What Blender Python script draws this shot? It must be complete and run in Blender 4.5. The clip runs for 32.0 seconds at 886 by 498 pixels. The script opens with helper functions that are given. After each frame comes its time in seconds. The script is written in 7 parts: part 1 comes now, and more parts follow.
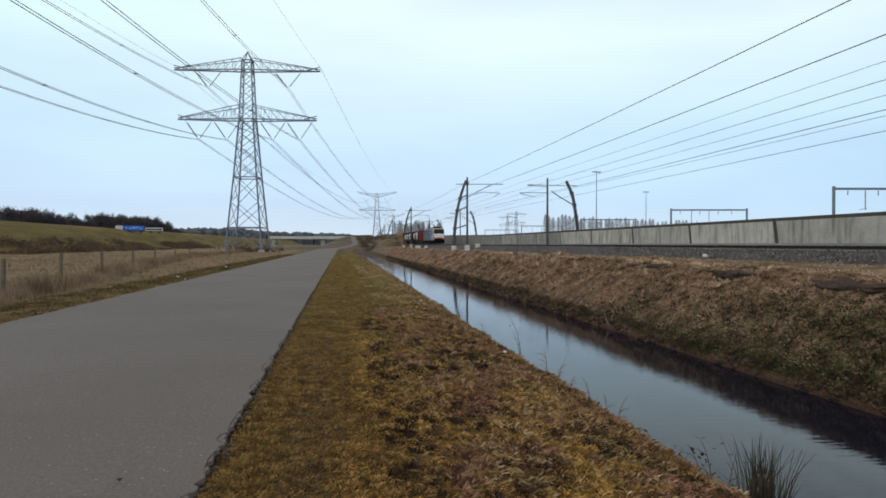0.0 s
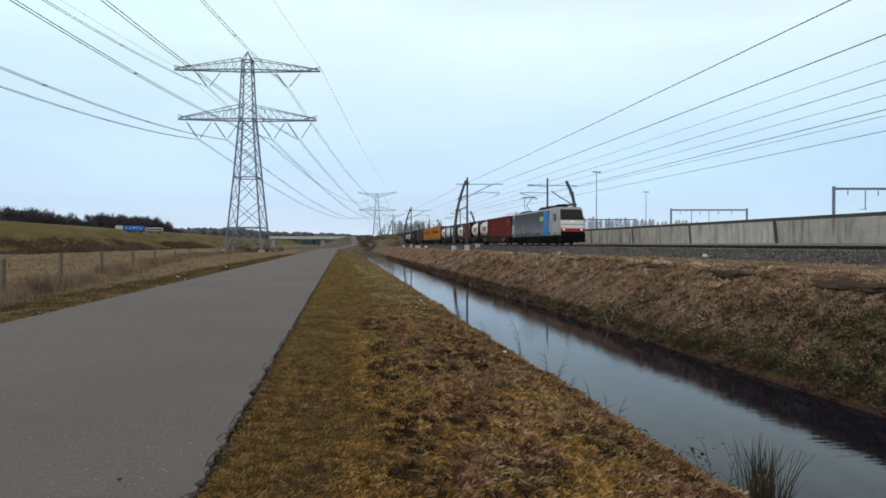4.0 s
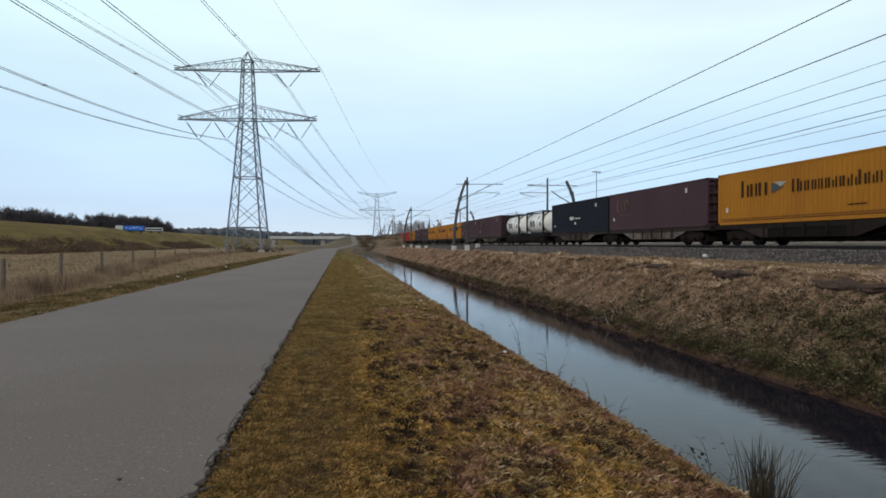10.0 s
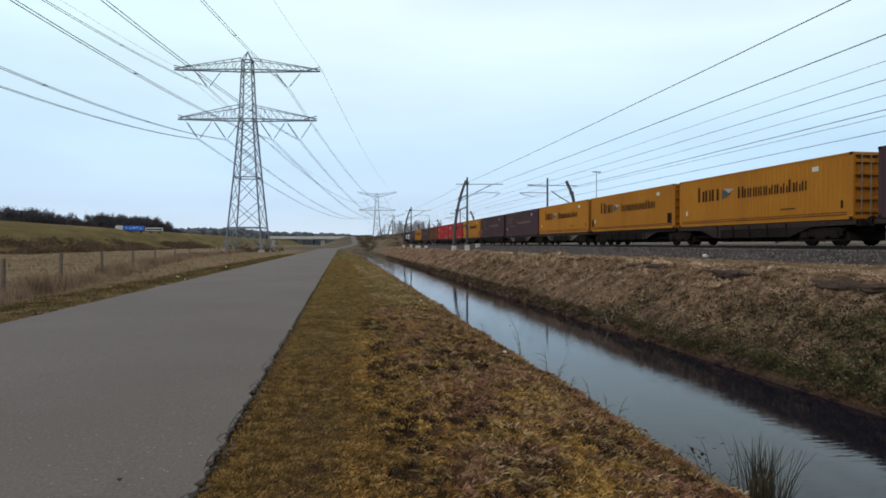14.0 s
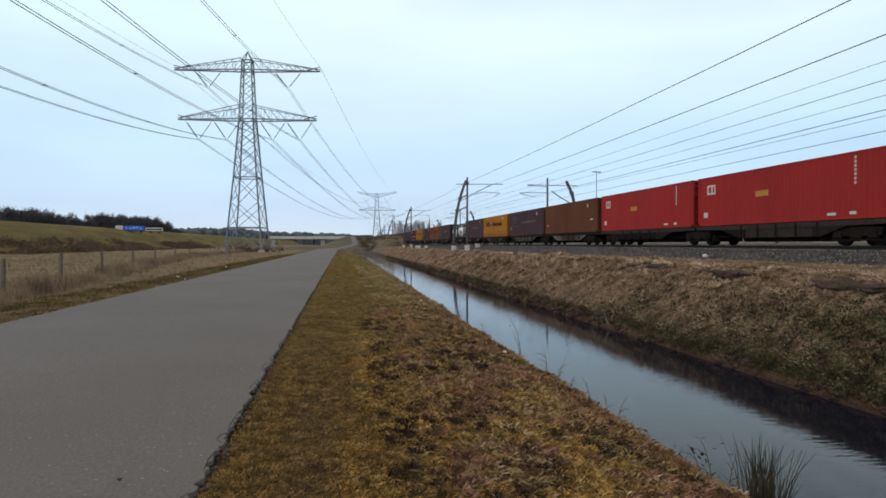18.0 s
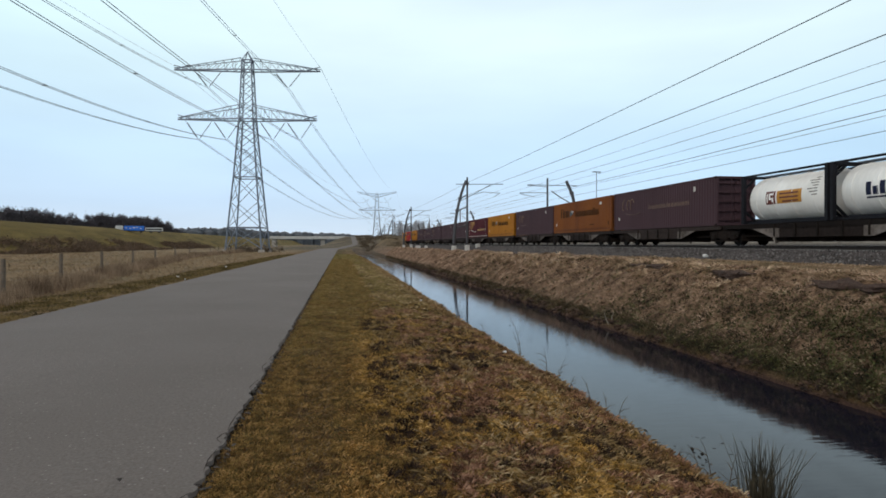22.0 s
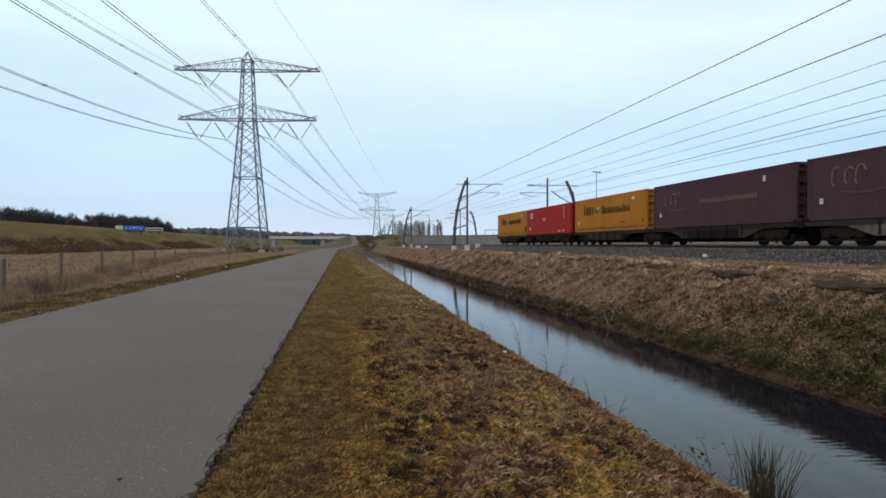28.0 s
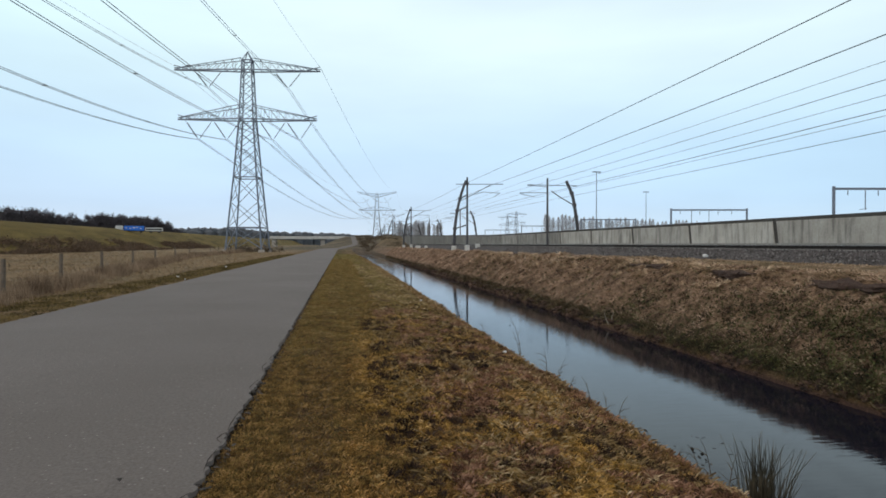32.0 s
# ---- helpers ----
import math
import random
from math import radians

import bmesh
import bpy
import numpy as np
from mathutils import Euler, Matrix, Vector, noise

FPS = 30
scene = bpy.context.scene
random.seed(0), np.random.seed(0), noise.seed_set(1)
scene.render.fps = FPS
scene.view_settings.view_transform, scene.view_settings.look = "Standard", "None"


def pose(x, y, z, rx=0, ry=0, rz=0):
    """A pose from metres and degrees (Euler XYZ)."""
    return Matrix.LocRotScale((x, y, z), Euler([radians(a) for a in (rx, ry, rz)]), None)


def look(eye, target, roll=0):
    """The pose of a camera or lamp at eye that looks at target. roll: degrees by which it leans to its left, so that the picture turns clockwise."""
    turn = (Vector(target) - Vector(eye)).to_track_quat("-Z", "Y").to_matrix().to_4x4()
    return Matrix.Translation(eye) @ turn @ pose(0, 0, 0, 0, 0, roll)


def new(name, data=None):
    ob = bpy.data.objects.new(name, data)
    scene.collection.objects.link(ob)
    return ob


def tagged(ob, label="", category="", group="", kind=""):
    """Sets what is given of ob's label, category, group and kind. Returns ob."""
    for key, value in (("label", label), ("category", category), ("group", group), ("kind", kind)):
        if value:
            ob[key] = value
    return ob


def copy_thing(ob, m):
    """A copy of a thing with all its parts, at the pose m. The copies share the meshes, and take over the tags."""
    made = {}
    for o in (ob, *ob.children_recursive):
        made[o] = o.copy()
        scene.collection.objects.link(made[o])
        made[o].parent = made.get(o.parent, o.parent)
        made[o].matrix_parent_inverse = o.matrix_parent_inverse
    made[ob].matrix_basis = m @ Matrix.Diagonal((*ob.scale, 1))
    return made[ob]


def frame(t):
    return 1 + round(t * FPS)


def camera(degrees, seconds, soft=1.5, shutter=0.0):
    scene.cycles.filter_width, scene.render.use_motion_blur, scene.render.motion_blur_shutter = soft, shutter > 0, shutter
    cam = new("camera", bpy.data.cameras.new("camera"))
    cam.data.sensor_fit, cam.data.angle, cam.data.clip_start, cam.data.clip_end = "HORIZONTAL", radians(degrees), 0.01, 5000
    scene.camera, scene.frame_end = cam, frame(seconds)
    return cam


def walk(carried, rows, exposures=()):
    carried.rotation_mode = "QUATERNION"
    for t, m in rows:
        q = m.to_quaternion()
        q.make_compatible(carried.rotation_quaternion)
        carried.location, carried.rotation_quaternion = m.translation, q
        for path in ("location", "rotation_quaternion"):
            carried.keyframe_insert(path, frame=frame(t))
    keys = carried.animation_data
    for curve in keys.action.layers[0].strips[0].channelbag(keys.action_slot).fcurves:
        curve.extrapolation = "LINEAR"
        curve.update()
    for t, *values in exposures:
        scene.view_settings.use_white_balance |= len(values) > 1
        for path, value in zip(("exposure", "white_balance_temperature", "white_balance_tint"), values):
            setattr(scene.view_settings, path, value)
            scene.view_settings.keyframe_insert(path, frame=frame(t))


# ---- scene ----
# The world's y axis runs along the railway, x across it; the road is at z = 0.
YAW, EYE = 9.35, Vector((0.0, 0.0, 1.5))
cam = camera(71.21, 32.0, soft=1.7)
view = pose(*EYE, 89.53, 0, -YAW)
walk(cam, [(0.0, view), (32.0, view)], exposures=((0.0, 0.0), (32.0, 0.0)))

# ---- world and light: a bright overcast late-winter day ----
world = bpy.data.worlds.new("world")
scene.world = world
world.use_nodes = True
wn, wl = world.node_tree.nodes, world.node_tree.links
wn.clear()
SUN_EL, SUN_AZ = 32.0, 232.0
sky = wn.new("ShaderNodeTexSky")
sky.sky_type, sky.sun_disc = "NISHITA", False
sky.sun_elevation, sky.sun_rotation = radians(SUN_EL), radians(SUN_AZ)
sky_gain = wn.new("ShaderNodeVectorMath")
sky_gain.operation, sky_gain.inputs[1].default_value = "SCALE", (0, 0, 0)
sky_gain.inputs["Scale"].default_value = 0.10
coord = wn.new("ShaderNodeTexCoord")
sep = wn.new("ShaderNodeSeparateXYZ")
deck = wn.new("ShaderNodeValToRGB")
CLOUD = ((0.0, (0.66, 0.79, 0.94)), (0.06, (0.55, 0.715, 0.915)), (0.14, (0.58, 0.775, 0.965)), (0.30, (0.80, 0.975, 1.02)),
         (0.46, (0.74, 0.87, 0.97)), (0.62, (0.50, 0.455, 0.42)), (1.0, (0.36, 0.31, 0.265)))
while len(deck.color_ramp.elements) < len(CLOUD):
    deck.color_ramp.elements.new(0.5)
for el, (p, c) in zip(deck.color_ramp.elements, CLOUD):
    el.position, el.color = p, (*c, 1)
stretch = wn.new("ShaderNodeMapping")
stretch.inputs["Scale"].default_value = (1.2, 1.2, 5.0)
puffs = wn.new("ShaderNodeTexNoise")
puffs.inputs["Scale"].default_value, puffs.inputs["Detail"].default_value, puffs.inputs["Roughness"].default_value = 1.6, 5, 0.5
tone = wn.new("ShaderNodeMapRange")
tone.inputs["From Min"].default_value, tone.inputs["From Max"].default_value = 0.3, 0.7
tone.inputs["To Min"].default_value, tone.inputs["To Max"].default_value = 0.92, 1.07
deck_tone = wn.new("ShaderNodeVectorMath")
deck_tone.operation = "SCALE"
mix = wn.new("ShaderNodeMix")
mix.data_type = "RGBA"
mix.inputs["Factor"].default_value = 0.88
bg = wn.new("ShaderNodeBackground")
out = wn.new("ShaderNodeOutputWorld")
bg.inputs["Strength"].default_value = 1.12
wl.new(sky.outputs[0], sky_gain.inputs[0])
wl.new(coord.outputs["Generated"], sep.inputs[0])
wl.new(sep.outputs["Z"], deck.inputs[0])
wl.new(coord.outputs["Generated"], stretch.inputs[0])
wl.new(stretch.outputs[0], puffs.inputs["Vector"])
wl.new(puffs.outputs[0], tone.inputs["Value"])
wl.new(deck.outputs[0], deck_tone.inputs[0])
wl.new(tone.outputs[0], deck_tone.inputs["Scale"])
wl.new(sky_gain.outputs[0], mix.inputs["A"])
# the deck thins towards the east and lets more blue through
east = wn.new("ShaderNodeMapRange")
east.inputs["From Min"].default_value, east.inputs["From Max"].default_value = 0.15, 0.75
wl.new(sep.outputs["X"], east.inputs["Value"])
low = wn.new("ShaderNodeMapRange")
low.inputs["From Min"].default_value, low.inputs["From Max"].default_value = 0.26, 0.08
wl.new(sep.outputs["Z"], low.inputs["Value"])
thin = wn.new("ShaderNodeMath")
thin.operation = "MULTIPLY"
wl.new(east.outputs[0], thin.inputs[0])
wl.new(low.outputs[0], thin.inputs[1])
bluer = wn.new("ShaderNodeMix")
bluer.data_type, bluer.blend_type = "RGBA", "MULTIPLY"
bluer.inputs["B"].default_value = (0.87, 0.955, 0.985, 1)
wl.new(thin.outputs[0], bluer.inputs["Factor"])
wl.new(deck_tone.outputs[0], bluer.inputs["A"])
west = wn.new("ShaderNodeMapRange")
west.inputs["From Min"].default_value, west.inputs["From Max"].default_value = -0.02, -0.5
wl.new(sep.outputs["X"], west.inputs["Value"])
cooler = wn.new("ShaderNodeMix")
cooler.data_type, cooler.blend_type = "RGBA", "MULTIPLY"
cooler.inputs["B"].default_value = (0.90, 0.98, 1.0, 1)
high = wn.new("ShaderNodeMapRange")
high.inputs["From Min"].default_value, high.inputs["From Max"].default_value = 0.14, 0.32
wl.new(sep.outputs["Z"], high.inputs["Value"])
chill = wn.new("ShaderNodeMath")
chill.operation = "MULTIPLY"
wl.new(west.outputs[0], chill.inputs[0])
wl.new(high.outputs[0], chill.inputs[1])
wl.new(chill.outputs[0], cooler.inputs["Factor"])
wl.new(bluer.outputs["Result"], cooler.inputs["A"])
wl.new(cooler.outputs["Result"], mix.inputs["B"])
wl.new(mix.outputs["Result"], bg.inputs["Color"])
wl.new(bg.outputs[0], out.inputs[0])
sun = new("sun", bpy.data.lights.new("sun", "SUN"))
sun.data.energy, sun.data.angle, sun.data.color = 1.1, radians(25), (1.0, 0.90, 0.80)
sun.matrix_basis = look((0, 0, 60), Vector((0, 0, 60)) - Vector((math.cos(radians(SUN_EL)) * math.sin(radians(SUN_AZ)),
                        math.cos(radians(SUN_EL)) * math.cos(radians(SUN_AZ)), math.sin(radians(SUN_EL)))))


# ---- materials ----
def material(name, base, rough=0.8, metal=0.0, var=0.25, big=0.35, fine=14.0, bump=0.15, dirt=None, dirt_amount=0.4, per_piece=0.0, islands=False, spec=0.4, streaks=False, specks=False):
    """A surface with a coarse stain, a fine grain and a little relief, in metres of its object."""
    m = bpy.data.materials.new(name)
    m.use_nodes = True
    n, l = m.node_tree.nodes, m.node_tree.links
    bsdf = n["Principled BSDF"]
    bsdf.inputs["Roughness"].default_value, bsdf.inputs["Metallic"].default_value = rough, metal
    bsdf.inputs["Specular IOR Level"].default_value = spec
    tc = n.new("ShaderNodeTexCoord")
    mp = n.new("ShaderNodeMapping")
    mp.inputs["Scale"].default_value = (1, 1, 0.25) if streaks else (1, 1, 1)
    l.new(tc.outputs["Object"], mp.inputs[0])
    coarse = n.new("ShaderNodeTexNoise")
    coarse.inputs["Scale"].default_value, coarse.inputs["Detail"].default_value = big, 6
    grain = n.new("ShaderNodeTexNoise")
    grain.inputs["Scale"].default_value, grain.inputs["Detail"].default_value = fine, 4
    l.new(mp.outputs[0], coarse.inputs["Vector"])
    l.new(mp.outputs[0], grain.inputs["Vector"])
    col = n.new("ShaderNodeValToRGB")
    col.color_ramp.elements[0].position, col.color_ramp.elements[1].position = 0.35, 0.68
    d = dirt or tuple(c * 0.55 for c in base)
    col.color_ramp.elements[0].color = (*[b * (1 - dirt_amount) + q * dirt_amount for b, q in zip(base, d)], 1)
    col.color_ramp.elements[1].color = (*base, 1)
    l.new(coarse.outputs[0], col.inputs[0])
    val = n.new("ShaderNodeMapRange")
    val.inputs["From Min"].default_value, val.inputs["From Max"].default_value = 0.3, 0.7
    val.inputs["To Min"].default_value, val.inputs["To Max"].default_value = 1 - var, 1 + var
    l.new(grain.outputs[0], val.inputs["Value"])
    mul = n.new("ShaderNodeVectorMath")
    mul.operation = "SCALE"
    l.new(col.outputs[0], mul.inputs[0])
    l.new(val.outputs[0], mul.inputs["Scale"])
    last = mul.outputs[0]
    if per_piece:
        src = n.new("ShaderNodeNewGeometry") if islands else n.new("ShaderNodeObjectInfo")
        pv = n.new("ShaderNodeMapRange")
        pv.inputs["To Min"].default_value, pv.inputs["To Max"].default_value = 1 - per_piece, 1 + per_piece
        l.new(src.outputs["Random Per Island" if islands else "Random"], pv.inputs["Value"])
        m2 = n.new("ShaderNodeVectorMath")
        m2.operation = "SCALE"
        l.new(last, m2.inputs[0])
        l.new(pv.outputs[0], m2.inputs["Scale"])
        last = m2.outputs[0]
    if specks:
        # pale aggregate stones showing through the worn binder
        vor = n.new("ShaderNodeTexVoronoi")
        vor.inputs["Scale"].default_value = 30.0
        l.new(mp.outputs[0], vor.inputs["Vector"])
        cut = n.new("ShaderNodeMapRange")
        cut.inputs["From Min"].default_value, cut.inputs["From Max"].default_value = 0.14, 0.34
        cut.inputs["To Min"].default_value, cut.inputs["To Max"].default_value = 1.0, 0.0
        l.new(vor.outputs["Distance"], cut.inputs["Value"])
        rare = n.new("ShaderNodeMath")
        rare.operation = "MULTIPLY"
        pick = n.new("ShaderNodeMapRange")
        pick.inputs["From Min"].default_value, pick.inputs["From Max"].default_value = 0.72, 1.0
        l.new(vor.outputs["Color"], pick.inputs["Value"])
        l.new(cut.outputs[0], rare.inputs[0])
        l.new(pick.outputs[0], rare.inputs[1])
        mx = n.new("ShaderNodeMix")
        mx.data_type = "RGBA"
        mx.inputs["B"].default_value = (0.42, 0.40, 0.37, 1)
        l.new(rare.outputs[0], mx.inputs["Factor"])
        l.new(last, mx.inputs["A"])
        last = mx.outputs["Result"]
    l.new(last, bsdf.inputs["Base Color"])
    if bump:
        b = n.new("ShaderNodeBump")
        b.inputs["Strength"].default_value, b.inputs["Distance"].default_value = bump, 0.02
        l.new(grain.outputs[0], b.inputs["Height"])
        l.new(b.outputs[0], bsdf.inputs["Normal"])
    return m


def ramp_material(name, stops, islands=True, rough=0.9, fine=3.0, spec=0.2):
    """Many small pieces, each of its own tint out of the ramp."""
    m = bpy.data.materials.new(name)
    m.use_nodes = True
    n, l = m.node_tree.nodes, m.node_tree.links
    bsdf = n["Principled BSDF"]
    bsdf.inputs["Roughness"].default_value, bsdf.inputs["Specular IOR Level"].default_value = rough, spec
    geo = n.new("ShaderNodeNewGeometry")
    tc = n.new("ShaderNodeTexCoord")
    nz = n.new("ShaderNodeTexNoise")
    nz.inputs["Scale"].default_value, nz.inputs["Detail"].default_value = fine, 3
    l.new(tc.outputs["Object"], nz.inputs["Vector"])
    add = n.new("ShaderNodeMath")
    add.operation = "MULTIPLY_ADD"
    add.inputs[1].default_value = 0.55
    l.new(geo.outputs["Random Per Island"], add.inputs[0])
    sc = n.new("ShaderNodeMath")
    sc.operation = "MULTIPLY_ADD"
    sc.inputs[1].default_value, sc.inputs[2].default_value = 2.4, -0.95
    l.new(nz.outputs[0], sc.inputs[0])
    l.new(sc.outputs[0], add.inputs[2])
    col = n.new("ShaderNodeValToRGB")
    while len(col.color_ramp.elements) < len(stops):
        col.color_ramp.elements.new(0.5)
    for el, (p, c) in zip(col.color_ramp.elements, stops):
        el.position, el.color = p, (*c, 1)
    l.new(add.outputs[0], col.inputs[0])
    l.new(col.outputs[0], bsdf.inputs["Base Color"])
    return m


def wall_concrete(tone=1.0):
    """Precast concrete with water stains that run down from its top edge."""
    m = material("rain-streaked precast concrete", tuple(tone * c for c in (0.44, 0.422, 0.382)), 0.9, var=0.10, big=0.7, fine=7, dirt=tuple(tone * c for c in (0.27, 0.25, 0.215)), dirt_amount=0.6, per_piece=0.10)
    n, l = m.node_tree.nodes, m.node_tree.links
    bsdf = n["Principled BSDF"]
    src = bsdf.inputs["Base Color"].links[0].from_socket
    tc, mp, nz = n.new("ShaderNodeTexCoord"), n.new("ShaderNodeMapping"), n.new("ShaderNodeTexNoise")
    mp.inputs["Scale"].default_value = (1, 1, 0.12)
    nz.inputs["Scale"].default_value, nz.inputs["Detail"].default_value, nz.inputs["Roughness"].default_value = 2.3, 6, 0.65
    l.new(tc.outputs["Object"], mp.inputs[0])
    l.new(mp.outputs[0], nz.inputs["Vector"])
    run = n.new("ShaderNodeMapRange")
    run.inputs["From Min"].default_value, run.inputs["From Max"].default_value = 0.36, 0.52
    run.inputs["To Min"].default_value, run.inputs["To Max"].default_value = 0.55, 1.05
    l.new(nz.outputs[0], run.inputs["Value"])
    mul = n.new("ShaderNodeVectorMath")
    mul.operation = "SCALE"
    l.new(src, mul.inputs[0])
    l.new(run.outputs[0], mul.inputs["Scale"])
    l.new(mul.outputs[0], bsdf.inputs["Base Color"])
    return m


ASPHALT = material("asphalt", (0.172, 0.151, 0.139), 0.88, var=0.20, big=0.3, fine=45, bump=0.4, dirt=(0.140, 0.121, 0.107), dirt_amount=0.8, specks=True)
ASPHALT_DARK = material("broken asphalt", (0.085, 0.076, 0.069), 0.95, spec=0.1, var=0.4, fine=40, per_piece=0.7)
CRACK = material("open crack", (0.016, 0.013, 0.011), 0.95, spec=0.05, var=0.3, fine=40)
CONCRETE = material("weathered concrete", (0.43, 0.395, 0.355), 0.9, var=0.12, big=0.8, fine=7, dirt=(0.21, 0.188, 0.165), dirt_amount=0.55, per_piece=0.08)
WALL_CONCRETE, WALL_DARKER, WALL_DARKEST = wall_concrete(), wall_concrete(0.72), wall_concrete(0.5)
CONCRETE_DARK = material("stained concrete", (0.075, 0.070, 0.064), 0.9, spec=0.15, var=0.2, big=0.8)
CONCRETE_PALE = material("pale concrete", (0.60, 0.585, 0.55), 0.9, var=0.12, big=0.8)
GALV = material("galvanised steel", (0.19, 0.22, 0.275), 0.55, 0.2, var=0.12, big=0.6, bump=0.05)
MAST_STEEL = material("dark mast steel", (0.075, 0.073, 0.080), 0.6, 0.2, var=0.15, bump=0.05)
WIRE = material("dull wire", (0.085, 0.10, 0.125), 0.6, 0.3, var=0.1, bump=0)
RAIL = material("worn rail steel", (0.030, 0.024, 0.021), 0.6, 0.3, spec=0.2, var=0.3, big=2.0)
RAIL_TOP = material("polished rail head", (0.5, 0.49, 0.48), 0.3, 0.9, var=0.1, bump=0.0)
SLEEPER = material("concrete sleeper", (0.26, 0.25, 0.23), 0.9)
BALLAST = material("ballast", (0.078, 0.066, 0.063), 0.95, var=0.6, big=0.6, fine=18, bump=1.0, dirt=(0.036, 0.029, 0.027), dirt_amount=0.8)
STONE = material("ballast stones", (0.125, 0.116, 0.114), 0.95, per_piece=0.85, islands=True, var=0.2)
WOOD_POST = material("weathered fence wood", (0.16, 0.125, 0.095), 0.9, var=0.3, big=3, fine=30, streaks=True)
BARK = material("bare winter bark", (0.055, 0.042, 0.034), 0.95, var=0.3, big=0.5)
TWIG = material("dense bare twigs", (0.105, 0.094, 0.105), 0.95, var=0.25, big=0.15, fine=2, per_piece=0.35, islands=True, bump=0)
# grey twigs, with distance haze put into the colour as a paler tone
TWIG_GREY = material("bare twigs paled by haze", (0.38, 0.37, 0.38), 0.95, var=0.25, big=0.15, fine=2, per_piece=0.35, islands=True, bump=0)
# bluish lift in the base colour stands in for haze over the horizon
WOODS = material("far woods", (0.105, 0.115, 0.13), 0.95, var=0.3, big=0.05, fine=0.4, bump=0)


# ---- mesh helpers ----
def part(name, bm, mat, parent=None, label="", smooth=False):
    """One mesh object out of a bmesh, under a thing or a part."""
    me = bpy.data.meshes.new(name)
    bm.to_mesh(me)
    bm.free()
    return link(name, me, mat, parent, label, smooth)


def link(name, me, mat, parent=None, label="", smooth=False):
    if mat and not me.materials:
        me.materials.append(mat)
    if smooth:
        me.shade_smooth()
    ob = new(name, me)
    if parent:
        ob.parent = parent
    if label:
        ob["label"] = label
    return ob


def arrays(name, verts, faces):
    me = bpy.data.meshes.new(name)
    me.from_pydata(verts, [], faces)
    me.update()
    return me


def box(bm, x0, x1, y0, y1, z0, z1, bevel=0.0):
    r = bmesh.ops.create_cube(bm, size=1.0, matrix=Matrix.Translation(((x0 + x1) / 2, (y0 + y1) / 2, (z0 + z1) / 2))
                              @ Matrix.Diagonal((abs(x1 - x0), abs(y1 - y0), abs(z1 - z0), 1)))
    if bevel:
        es = list({e for v in r["verts"] for e in v.link_edges})
        bmesh.ops.bevel(bm, geom=es, offset=bevel, segments=1, affect="EDGES")
    return bm


def beam(bm, a, b, w, h=None):
    a, b = Vector(a), Vector(b)
    m = (b - a).to_track_quat("Z", "Y").to_matrix().to_4x4()
    bmesh.ops.create_cube(bm, size=1.0, matrix=Matrix.Translation((a + b) / 2) @ m @ Matrix.Diagonal((w, h or w, (b - a).length, 1)))
    return bm


def rod(bm, a, b, r, n=8, r2=None):
    a, b = Vector(a), Vector(b)
    m = (b - a).to_track_quat("Z", "Y").to_matrix().to_4x4()
    bmesh.ops.create_cone(bm, cap_ends=True, segments=n, radius1=r, radius2=r if r2 is None else r2, depth=(b - a).length, matrix=Matrix.Translation((a + b) / 2) @ m)
    return bm


def tube(bm, pts, r, n=6):
    """A tube along points; r is a radius or one for each point."""
    rs = r if isinstance(r, (list, tuple)) else [r] * len(pts)
    rings = []
    for i, p in enumerate(pts):
        p = Vector(p)
        d = Vector(pts[min(i + 1, len(pts) - 1)]) - Vector(pts[max(i - 1, 0)])
        q = d.to_track_quat("Z", "Y")
        rings.append([bm.verts.new(p + q @ Vector((rs[i] * math.cos(k * math.tau / n), rs[i] * math.sin(k * math.tau / n), 0))) for k in range(n)])
    for a, b in zip(rings, rings[1:]):
        for k in range(n):
            bm.faces.new((a[k], a[(k + 1) % n], b[(k + 1) % n], b[k]))
    bm.faces.new(rings[0][::-1])
    bm.faces.new(rings[-1])
    return bm


def prism(bm, outline, x0, x1):
    """Extrudes an outline of (y, z) points from x0 to x1."""
    a = [bm.verts.new((x0, y, z)) for y, z in outline]
    b = [bm.verts.new((x1, y, z)) for y, z in outline]
    bm.faces.new(a[::-1])
    bm.faces.new(b)
    for i in range(len(a)):
        j = (i + 1) % len(a)
        bm.faces.new((a[i], a[j], b[j], b[i]))
    bmesh.ops.recalc_face_normals(bm, faces=bm.faces[:])
    return bm


def B():
    return bmesh.new()


def thing(name, m, label, category, group=""):
    ob = new(name)
    ob.matrix_basis = m
    return tagged(ob, label, category, group)


def smoothstep(a, b, x):
    t = np.clip((x - a) / (b - a), 0, 1)
    return t * t * (3 - 2 * t)


# ---- terrain ----
PROFILE_X = (-5000, -130, -98, -80, -62, -49, -44, -20, -9, -6.6, -0.6, 1.2, 2.0, 2.75, 3.35, 3.8, 7.3, 7.72, 7.85, 10.5, 11.3, 14, 16.5, 18.3, 19.4, 20.0, 31.5, 40, 60, 5000)
PROFILE_Z = (0.5, 0.5, 1.0, 6.1, 5.9, 0.1, 0.0, -0.1, -0.12, -0.01, -0.01, -0.03, -0.08, -0.3, -0.9, -1.5, -1.5, -1.0, -0.86, 0.76, 0.80, 0.72, 0.70, 0.70, 0.69, 0.5, 0.5, 1.1, 1.2, 1.2)


